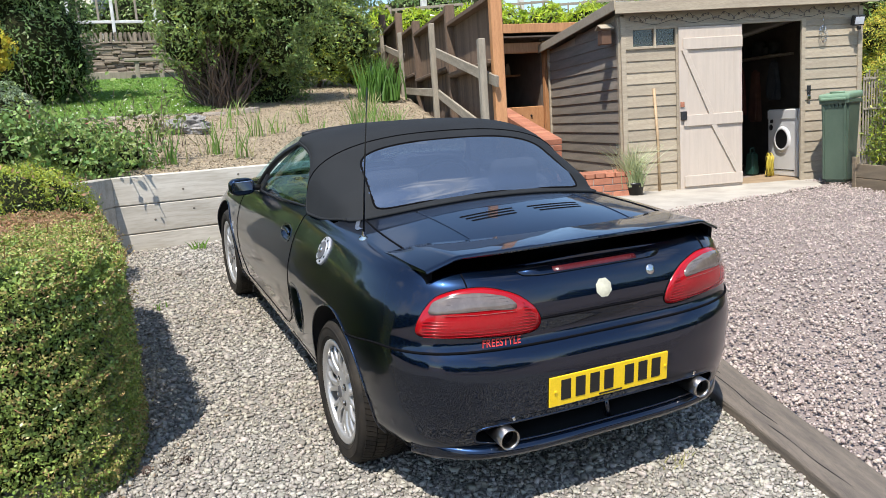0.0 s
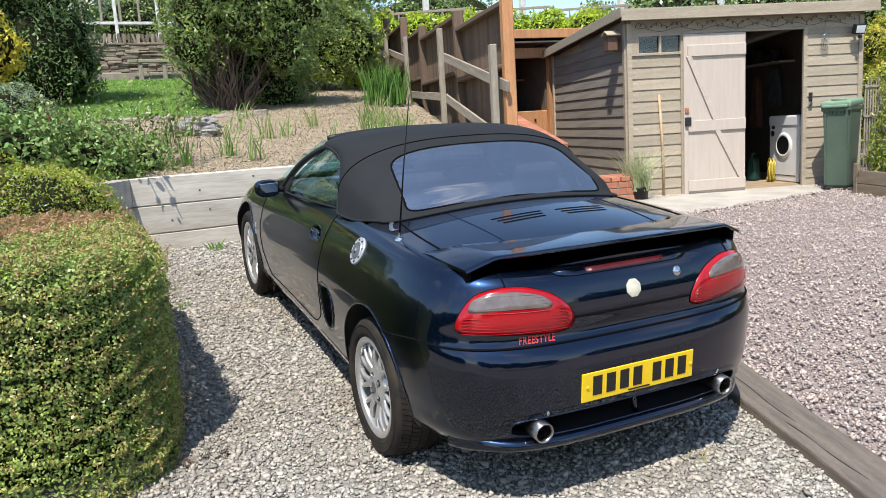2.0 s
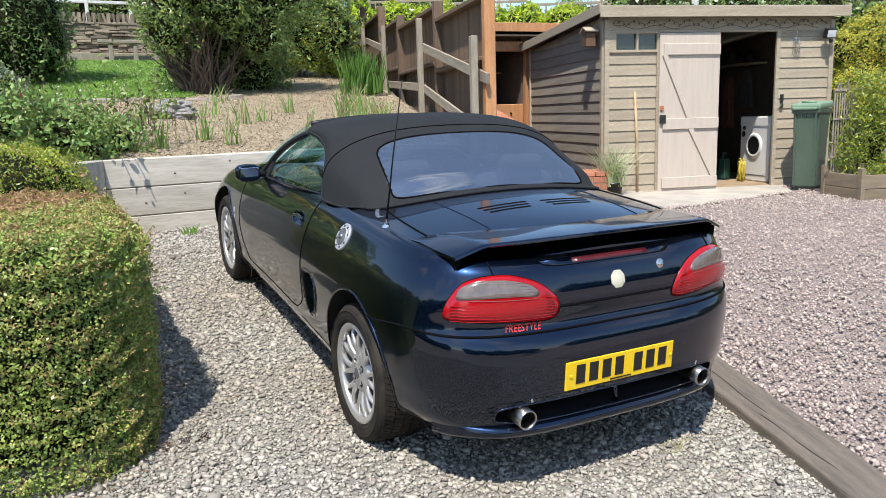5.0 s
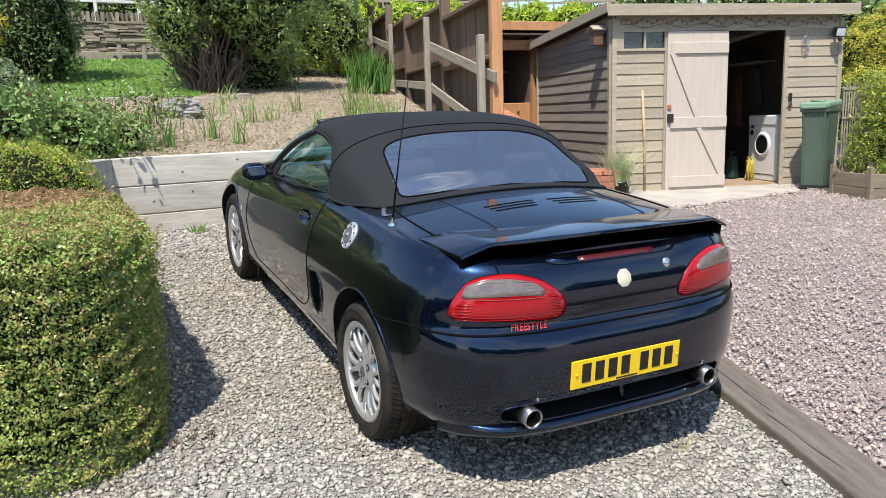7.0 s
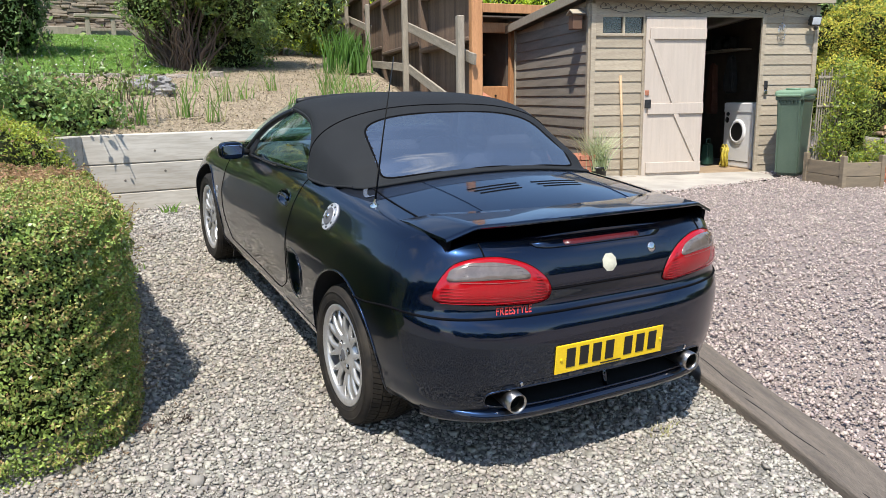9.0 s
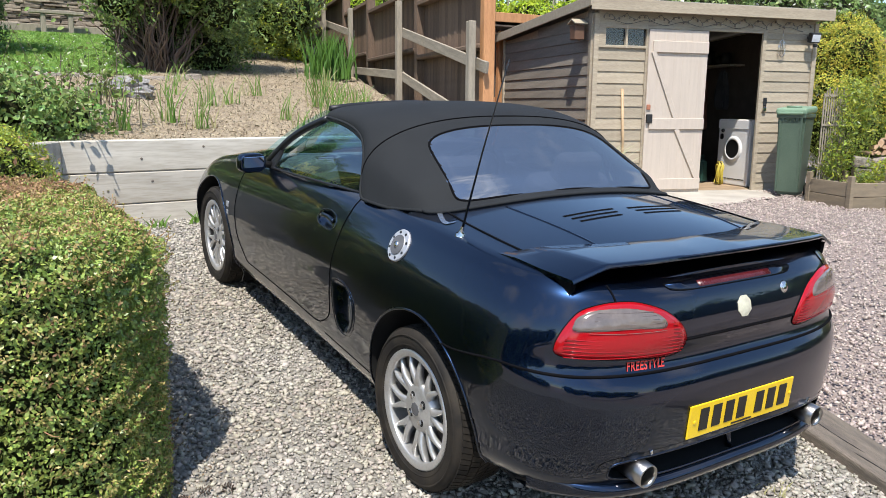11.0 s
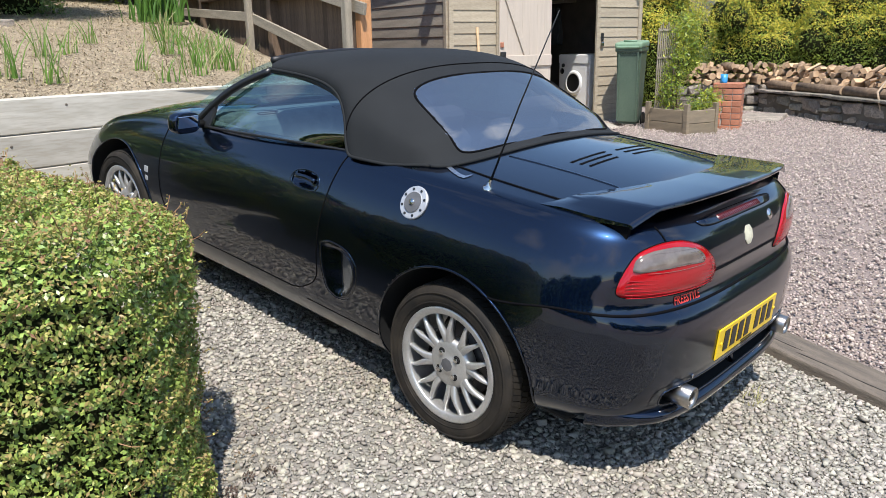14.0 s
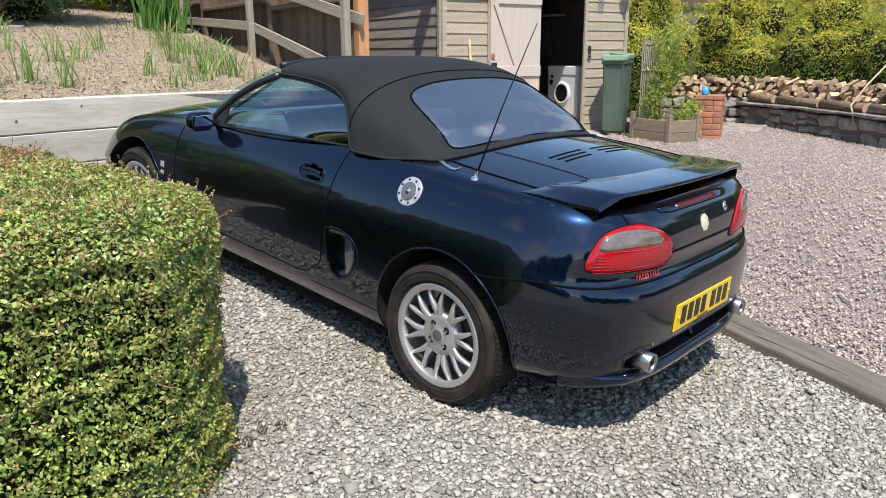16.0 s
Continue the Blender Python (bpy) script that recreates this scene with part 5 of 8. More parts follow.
v, f, _ = disc(on_tail, -0.005, 0.805, 0.034, 8, 0.002, 0.003, math.pi / 8)
part("badge", mesh_of("badge", v, f), CREAM, car, "plain cream eight-sided badge")
v, f, _ = disc(on_tail, 0.212, 0.838, 0.019, 40, 0.005, 0.002)
lock = part("boot_lock", mesh_of("boot_lock", v, f, True), CHROME, car, "round chrome boot lock")

# number plate, its writing as plain bars
plate = part("number_plate", box(0.52, 0.006, 0.111, 0.0025, 2), YELLOW, car, "yellow rear number plate with dark bars", pose(-0.008, -0.7280, 0.480, -1, 0, 0))
for x in (-0.192, -0.131, -0.070, -0.009, 0.082, 0.143, 0.204):
    part("plate_bar", box(0.040, 0.002, 0.074, 0.0), PLATE_BLACK, plate, "", pose(x, -0.0040, 0.003))
part("plate_bar", box(0.10, 0.002, 0.005, 0.0), PLATE_BLACK, plate, "", pose(0.0, -0.0040, -0.046))
for x in (-0.235, 0.248):
    part("plate_screw", mesh_of("plate_screw", *lathe([(0, -0.004), (0.006, -0.003), (0.007, 0.0)], 14, "x")), YELLOW, plate, "", pose(x, -0.004, 0.0, 0, 0, 90))

# lettering under the lamp
txt = bpy.data.curves.new("script", "FONT")
txt.body, txt.size, txt.shear, txt.align_x = "FREESTYLE", 0.041, 0.25, "CENTER"
txt.extrude, txt.offset = 0.0004, 0.0005
_tmp = bpy.data.objects.new("script", txt)
scene.collection.objects.link(_tmp)
bpy.context.view_layer.update()
_me = bpy.data.meshes.new_from_object(_tmp.evaluated_get(bpy.context.evaluated_depsgraph_get()))
bpy.data.objects.remove(_tmp)
vs = []
for vv in _me.vertices:
    h, n = on_tail(-0.417 + vv.co.x * 0.72, 0.6615 + vv.co.y * 0.88, 0.0015 + vv.co.z)
    vs.append(h)
for vv, p in zip(_me.vertices, vs):
    vv.co = p
part("lettering", _me, SCRIPT_RED, car, "small slanted red lettering")

# lower opening, exhausts, diffuser strut
verts, faces = [], []
R = 40
for dep in (0.0, 0.17):
    for k in range(R):
        t = 2 * math.pi * k / R
        cx, cz = math.cos(t), math.sin(t)
        x = 0.530 * math.copysign(abs(cx) ** 0.5, cx)
        z = 0.354 + 0.045 * math.copysign(abs(cz) ** 0.5, cz)
        h, n = on_tail(x, z)
        verts.append((x, h.y + dep + 0.004, z))
for k in range(R):
    faces.append((k, (k + 1) % R, R + (k + 1) % R, R + k))
faces.append(tuple(range(R, 2 * R)))
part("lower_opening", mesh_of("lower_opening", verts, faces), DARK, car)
fv = []
for dx, dz in ((0.53, 0.045), (0.565, 0.064)):
    for k in range(R):
        t = 2 * math.pi * k / R
        cx, cz = math.cos(t), math.sin(t)
        h, n = on_tail(dx * math.copysign(abs(cx) ** 0.5, cx), 0.354 + dz * math.copysign(abs(cz) ** 0.5, cz), 0.0015)
        fv.append(h)
part("opening_flange", mesh_of("opening_flange", fv, [(k, R + k, R + (k + 1) % R, (k + 1) % R) for k in range(R)], True), PAINT, car)
rod("opening_edge", [tuple(Vector(verts[k]) + Vector((0, -0.004, 0))) for k in range(R)], 0.0045, PAINT, car, 6, True)
rod("strut", [(0.02, -0.66, 0.405), (0.02, -0.675, 0.35), (0.02, -0.69, 0.305)], 0.012, PAINT, car, 8)
for x in (-0.430, 0.425):
    ex = part("exhaust_tip", mesh_of("exhaust_tip", *lathe([(0.030, 0.0), (0.036, 0.01), (0.038, 0.13), (0.0375, 0.165), (0.034, 0.168), (0.032, 0.155), (0.031, 0.05)], 36), True), EXHAUST, car,
              "polished steel exhaust tip", pose(x, -0.578, 0.350, 4, 0, -90))
    part("bore", mesh_of("bore", *lathe([(0.0, 0.10), (0.0315, 0.10), (0.0315, 0.13)], 24)), DARK, ex)
# the lip below
lipv = []
LIP = ((0.06, 0.302), (0.0, 0.306), (-0.020, 0.298), (-0.028, 0.284), (-0.024, 0.268), (0.0, 0.258), (0.06, 0.256))
for x in np.linspace(-0.70, 0.70, 60):
    h, n = on_tail(x, 0.30)
    k = float(smoothstep(0.70, 0.50, abs(x)))
    lipv += [(x, h.y + (dy if dy > 0 else dy * k + 0.004 * (1 - k)), z) for dy, z in LIP]
part("lower_lip", mesh_of("lower_lip", lipv, outward_quads(60, 7), True), PAINT, car)
for side in (-1, 1):                   # small silver scuff plates on the opening's upper corners
    p, n = on_tail(side * 0.40, 0.410, 0.003)
    part("reflector", box(0.010, 0.006, 0.016, 0.001), CHROME, car, "", Matrix.Translation(p) @ pose(0, 0, 0, 0, side * 20, 0))

# boot spoiler: a flat blade whose ends fold down towards the wings
LE = [(0.667, -0.221, 0.915), (0.560, -0.276, 0.944), (0.544, -0.284, 0.947), (0.45, -0.312, 0.951), (0.36, -0.352, 0.957), (0.18, -0.415, 0.970), (0.0, -0.437, 0.977)]
TE = [(0.636, -0.543, 0.923), (0.540, -0.567, 0.964), (0.522, -0.571, 0.968), (0.47, -0.585, 0.972), (0.40, -0.600, 0.976), (0.20, -0.626, 0.985), (0.0, -0.635, 0.988)]
SPOIL_T = [0.0, 0.17, 0.20, 0.34, 0.50, 0.74, 1.0]


def spoiler():
    us = np.unique(np.concatenate([np.linspace(0, 0.17, 8), np.linspace(0.17, 0.20, 4), np.linspace(0.20, 1, 40)]))
    prof = [(0.0, -0.010), (0.012, -0.002), (0.03, 0.001), (0.25, 0.003), (0.6, 0.003), (0.93, 0.002), (0.975, 0.001), (0.993, -0.002), (1.0, -0.007), (0.99, -0.012), (0.95, -0.015), (0.80, -0.022), (0.60, -0.036), (0.25, -0.034)]
    verts, faces = [], []
    full = [(u, 1) for u in us] + [(u, -1) for u in us[::-1][1:]]
    for u, s in full:
        a = Vector([float(np.interp(u, SPOIL_T, [p[k] for p in LE])) for k in range(3)])
        b = Vector([float(np.interp(u, SPOIL_T, [p[k] for p in TE])) for k in range(3)])
        thick = 0.42 + 0.58 * float(smoothstep(0.0, 0.3, u))
        for c, h in prof:
            p = a.lerp(b, c) + Vector((0, 0, h * thick if h < -0.012 else h))
            if h > -0.003 and p.y > -0.56:  # never below the lid
                p.z = max(p.z, on_deck(p.x, p.y)[0].z + 0.0006 + 0.010 * float(smoothstep(0.0, 0.35, c)))
            verts.append((p.x * s, p.y, p.z))
    n = len(prof)
    for i in range(len(full) - 1):
        for k in range(n):
            a, b = i * n + k, i * n + (k + 1) % n
            faces.append((a, b, b + n, a + n))
    faces.append(tuple(range(n)))
    faces.append(tuple((len(full) - 1) * n + k for k in range(n))[::-1])
    me = mesh_of("boot_spoiler", verts, faces, True)
    me.set_sharp_from_angle(angle=radians(32))
    return me


wing = part("boot_spoiler", spoiler(), PAINT, car, "body-coloured rear spoiler")
# added black strips between its ends and the wings, for the shaded gap
for side in (-1, 1):
    v, f = [], []
    for i in range(13):
        t = 0.04 + 0.90 * i / 12
        top = Vector(LE[0]).lerp(Vector(TE[0]), t)
        for inset in (0.010, 0.030):
            x, y = top.x - inset, top.y
            low = min(on_deck(x, y)[0].z - 0.004, top.z - 0.012)
            v += [(side * x, y, top.z - 0.006 + 0.2 * inset), (side * x, y, low)]
    for i in range(12):
        a = 4 * i
        f += [(a, a + 1, a + 5, a + 4), (a + 2, a + 6, a + 7, a + 3), (a, a + 4, a + 6, a + 2), (a + 1, a + 3, a + 7, a + 5)]
    f += [(0, 2, 3, 1), (48, 49, 51, 50)]
    part("spoiler_foot", mesh_of("spoiler_foot", v, f), SHUT, wing, "black strip for the shaded gap under the spoiler end")

# air slots in the boot lid
for gx in (-0.16, 0.155):
    for k in range(3):
        y = -0.080 - 0.034 * k
        pts = [on_deck(gx + x, y + 0.03 * x, -0.0068)[0] for x in np.linspace(-0.122 + 0.010 * k, 0.122 - 0.010 * k, 16)]
        rod("air_slot", [tuple(p) for p in pts], 0.0098, SHUT, car, 6)

# fuel cap
CAP_RING = material("brushed_cap_ring", (0.46, 0.47, 0.49), (0.40, 0.41, 0.43), 0.42, 0.35, 30, 300, 0.05, 0.0003)
c0, n0 = on_side(0.237, 0.823)
capm = Matrix.Translation(c0) @ n0.to_track_quat("Z", "Y").to_matrix().to_4x4()
cap = part("fuel_cap", mesh_of("fuel_cap", *lathe([(0.061, -0.004), (0.061, 0.004), (0.0585, 0.0065), (0.040, 0.007), (0.038, 0.010)], 48, "z")), CAP_RING, car, "round brushed-alloy fuel filler cap", capm)
part("cap_centre", mesh_of("cap_centre", *lathe([(0.039, 0.008), (0.037, 0.012), (0.012, 0.013), (0.011, 0.015), (0.0, 0.015)], 40, "z")),
     material("cap_grey", (0.13, 0.13, 0.135), None, 0.55, 0.2, 20, 200, 0.05, 0.0003), cap, "dark grey cap centre")
part("cap_lock", mesh_of("cap_lock", *lathe([(0.011, 0.013), (0.010, 0.019), (0.0, 0.019)], 24, "z"), True), CHROME, cap)
for k in range(8):
    t = 2 * math.pi * (k + 0.5) / 8
    part("cap_bolt", mesh_of("cap_bolt", *lathe([(0.005, 0.006), (0.0048, 0.0095), (0.0, 0.0095)], 8, "z")), PLATE_BLACK, cap, "", pose(0.049 * math.cos(t), 0.049 * math.sin(t), 0))

# aerial
a0, na = on_deck(-0.668, -0.014)
base = part("aerial", mesh_of("aerial", *lathe([(0.019, -0.004), (0.018, 0.004), (0.009, 0.009), (0.0065, 0.028), (0.005, 0.036)], 20, "z"), True), CHROME, car, "thin black whip aerial on a chrome base", Matrix.Translation(a0) @ pose(0, 0, 0, 19, -4, 0))
rod("aerial_whip", [(0, 0, 0.035), (0.0, -0.007, 0.32), (0.0, -0.026, 0.635)], 0.0028, PLATE_BLACK, base, 6, False, [1.6, 1.0, 0.7])
# frayed silver tape by the boot's corner
tape = [on_deck(-x, y, 0.001)[0] for x, y in [(0.565, 0.285), (0.598, 0.235), (0.622, 0.185), (0.640, 0.140), (0.642, 0.112), (0.615, 0.103)]]
tv, tf = [], []
for i, p in enumerate(tape):
    w = 0.013 - 0.001 * i
    for s in (-1, 1):
        q, n = on_deck(p.x + s * w * 1.0, p.y + s * w * 0.35, 0.0025)
        tv.append(q)
for i in range(len(tape) - 1):
    tf.append((2 * i, 2 * i + 1, 2 * i + 3, 2 * i + 2))
part("tape", mesh_of("tape", tv, tf), material("silver_tape", (0.60, 0.64, 0.70), (0.4, 0.45, 0.52), 0.25, 0.9, 60, 300, 0.2, 0.001), car, "frayed silver tape")

# side intakes, handles, badges
GRILL = [(0.575, 0.553), (0.525, 0.545), (0.490, 0.508), (0.487, 0.462), (0.510, 0.412), (0.540, 0.375), (0.572, 0.366), (0.582, 0.420), (0.585, 0.490)]
MESHED = material("black_mesh", (0.012, 0.012, 0.012), (0.006, 0.006, 0.006), 0.6, 0.2, 300, 900, 0.9, 0.004)


def span(poly, v, axis):
    """Where a level line crosses an outline: least and greatest."""
    q = []
    for p1, p2 in zip(poly, poly[1:] + poly[:1]):
        a, b = p1[1 - axis], p2[1 - axis]
        if (a > v) != (b > v):
            q.append(p1[axis] + (p2[axis] - p1[axis]) * (v - a) / (b - a))
    return (min(q), max(q)) if len(q) > 1 else None


def scoop_depth(y, z):
    """The scoop falls away from its front edge and ends at the upright mesh."""
    ry, rz = span(INTAKE, z, 0), span(INTAKE, y, 1)
    if not ry or not rz:
        return 0.0
    u = (ry[1] - y) / max(ry[1] - ry[0], 1e-4)
    w = (z - rz[0]) / max(rz[1] - rz[0], 1e-4)
    e = float(smoothstep(0, 0.20, w) * smoothstep(0, 0.16, 1 - w))
    return 0.030 * e * float(smoothstep(0.0, 0.5, u)) * float(smoothstep(0.0, 1.0, max(0.0, 1 - u) / 0.52))


for side in (-1, 1):
    pl = lambda a, b, side=side: on_side(a, b, side)

    def scoop(a, b, pl=pl):
        h, n = pl(a, b)
        return h - n * scoop_depth(a, b), n
    v, f, pts = patch(polyshape(INTAKE, 0.4), scoop, 0.0, 0.0005, 14, 2.2)
    it = part("side_intake", mesh_of("side_intake", v, f if side < 0 else [q[::-1] for q in f], True), PAINT, car, "scooped side air intake")
    rod("intake_rim", [tuple(pl(p.x, p.y)[0] - pl(p.x, p.y)[1] * 0.001) for p in pts], 0.0030, PAINT, it, 8, True)
    v, f, pts = patch(polyshape(GRILL, 0.4), scoop, 0.0, 0.003, 6, 3)
    part("intake_mesh", mesh_of("intake_mesh", v, f if side < 0 else [q[::-1] for q in f], True), MESHED, it, "fine black mesh")
    rod("mesh_rim", [tuple(scoop(p.x, p.y)[0] + scoop(p.x, p.y)[1] * 0.003) for p in pts], 0.0020, PAINT, it, 6, True)
    for k in range(-12, 22):           # the mesh's crossed wires
        for lean in (0.6, -0.6):
            row = [(0.485 + 0.0085 * k + lean * (z - 0.46), z) for z in np.linspace(0.36, 0.57, 30)]
            row = [q for q in row if inside(GRILL, q[0], q[1], 0.96)]
            if len(row) > 2:
                rod("mesh_wire", [tuple(scoop(a, b)[0] + scoop(a, b)[1] * 0.0050) for a, b in row], 0.0013, MESH_WIRE, it, 4)
    v, f, pts = patch(polyshape(HANDLE, 0.45), pl, -0.022, 0.001, 6, 2.5)
    hd = part("door_handle", mesh_of("door_handle", v, f if side < 0 else [q[::-1] for q in f], True), PAINT, doors[side], "recessed dark-blue door handle")
    rod("handle_rim", [tuple(pl(p.x, p.y)[0] - pl(p.x, p.y)[1] * 0.002) for p in pts], 0.004, PAINT, hd, 6, True)
    rod("handle_flap", [tuple(pl(y, 0.778 + 0.006 * math.sin((y - 0.77) / 0.13 * math.pi))[0] + pl(y, 0.778)[1] * -0.001) for y in np.linspace(0.775, 0.895, 12)], 0.011, PAINT, hd, 8)
    for z, w in ((0.562, 0.034), (0.517, 0.026)):
        p, n = pl(2.06 - (0.56 - z) * 0.05, z)
        part("wing_badge", box(w, w * 0.9, 0.004, 0.001), CAP_RING, car, "small silver wing badge", Matrix.Translation(p) @ n.to_track_quat("Z", "Y").to_matrix().to_4x4())


# cloth hood: a skin between its lower edge and its middle line
HU = [0, 0.2, 0.4, 0.52, 0.62, 0.72, 0.86, 1.0]
HL = [spline(HU, c) for c in ([0.535, 0.580, 0.625, 0.662, 0.690, 0.712, 0.700, 0.635], [1.385, 1.10, 0.83, 0.735, 0.69, 0.64, 0.48, 0.285], [1.130, 1.142, 1.112, 1.045, 0.975, 0.908, 0.902, 0.922])]
HC = [spline(HU, c) for c in ([1.43, 1.14, 0.90, 0.78, 0.68, 0.56, 0.35, 0.135], [1.195, 1.242, 1.258, 1.252, 1.235, 1.195, 1.098, 0.996])]


def hood_point(u, w):
    """u from the header back to the base; w from the lower edge, -1 and 1, to the middle, 0."""
    s, a = (1 if w >= 0 else -1), abs(w)
    xl, yl, zl = (float(g(u)) for g in HL)
    yc, zc = (float(g(u)) for g in HC)
    n = 2.5
    t = (1 - a) * math.pi / 2
    cx, sx = math.cos(t) ** (2 / n), math.sin(t) ** (2 / n)
    p = Vector((s * xl * cx, yl + (yc - yl) * sx ** 1.15, zl + (zc - zl) * sx))
    k2 = float(smoothstep(0.66, 0.78, u) * smoothstep(0.70, 1.0, a))
    if k2 > 0:                         # so do its lower edges
        p.z += k2 * (on_deck(min(abs(p.x), 0.69) * s, max(p.y, 0.10))[0].z - 0.002 - p.z)
    k = float(smoothstep(0.90, 1.0, u))
    if k > 0:                          # the base settles on the deck
        p.z += k * (on_deck(p.x, max(p.y, 0.10))[0].z + 0.004 - p.z)
    return p


NU, NW = 90, 97
HG = [[hood_point(u, w) for w in np.linspace(-1, 1, NW)] for u in np.linspace(0, 1, NU)]


def in_rear_window(u, w):
    p = hood_point(u, w)
    um, ur = 0.836, 0.130
    half = 0.475 + (u - 0.72) * 0.20
    n = 6 if u < um else 13            # squarer below
    return u > 0.6 and (abs(p.x) / half) ** n + (abs(u - um) / ur) ** n < 1


uu, ww = np.linspace(0, 1, NU), np.linspace(-1, 1, NW)
cloth, pane = [], []
for i in range(NU - 1):
    for j in range(NW - 1):
        f = (i * NW + j, (i + 1) * NW + j, (i + 1) * NW + j + 1, i * NW + j + 1)
        (pane if in_rear_window((uu[i] + uu[i + 1]) / 2, (ww[j] + ww[j + 1]) / 2) else cloth).append(f)
hv = [p for r in HG for p in r]


def outward(verts, faces, mid=(0, 0.8, 0.7)):
    """Turns faces so that they look away from the cabin's middle."""
    out = []
    for f in faces:
        a, b, d = (Vector(verts[i]) for i in f[:3])
        n = (b - a).cross(d - a)
        out.append(tuple(f) if n.dot((a + b + d) / 3 - Vector(mid)) > 0 else tuple(f)[::-1])
    return out


def used(faces, verts):
    ids = sorted({i for f in faces for i in f})
    k = {a: b for b, a in enumerate(ids)}
    return [verts[i] for i in ids], [tuple(k[i] for i in f) for f in outward(verts, faces)]


hood = part("hood", mesh_of("hood", *used(cloth, hv), True), FABRIC, car, "raised black cloth hood")
rw = part("rear_window", mesh_of("rear_window", *used(pane, hv), True), REAR_GLASS, hood, "flexible rear window reflecting the sky")
rw.visible_shadow = False
# the window's welt follows its rounded outline
welt = []
for k in range(120):
    t = 2 * math.pi * k / 120
    e = 2 / 6 if math.sin(t) < 0 else 2 / 13
    cu, cw = math.copysign(abs(math.sin(t)) ** e, math.sin(t)), math.copysign(abs(math.cos(t)) ** e, math.cos(t))
    u = 0.836 + 0.130 * cu
    half = (0.475 + (u - 0.72) * 0.20) * cw
    lo, hi = 0.0, 1.0
    for _ in range(18):
        mid = (lo + hi) / 2
        lo, hi = (mid, hi) if abs(hood_point(u, mid).x) < abs(half) else (lo, mid)
    welt.append(hood_point(u, math.copysign(lo, half)))
rod("window_welt", [tuple(p) for p in welt], 0.0048, SHUT, hood, 8, True)
# stitched seam over the top, and the edge rolls
for u0 in (0.640,):
    rod("hood_seam", [tuple(hood_point(u0 - 0.012 * (1 - math.cos(w * math.pi / 2) ** 0.7), w) + Vector((0, 0, 0.001))) for w in np.linspace(-0.97, 0.97, 60)], 0.0032, SHUT, hood, 6)
rod("hood_edge", [tuple(hood_point(u, -1)) for u in np.linspace(0, 1, 70)] + [tuple(hood_point(1, w)) for w in np.linspace(-1, 1, 60)] + [tuple(hood_point(u, 1)) for u in np.linspace(1, 0, 70)], 0.0065, FABRIC, hood, 8)
# bright strip where the hood meets the deck
rod("hood_base_strip", [tuple(hood_point(1, w) + Vector((0, -0.012, -0.010))) for w in np.linspace(-0.98, 0.98, 60)], 0.006, TRIM, car, 6)


# side windows, screen and pillars
BELT = [(0.672, 0.66, 0.912), (0.715, 1.0, 0.893), (0.728, 1.35, 0.866), (0.70, 1.73, 0.828)]
TOPR = [(0.650, 0.700, 1.035), (0.605, 0.86, 1.108), (0.560, 1.15, 1.132), (0.520, 1.400, 1.122)]


def lerp3(pts, t):
    g = spline([0, 1 / 3, 2 / 3, 1], [p[0] for p in pts]), spline([0, 1 / 3, 2 / 3, 1], [p[1] for p in pts]), spline([0, 1 / 3, 2 / 3, 1], [p[2] for p in pts])
    return Vector([float(k(t)) for k in g])


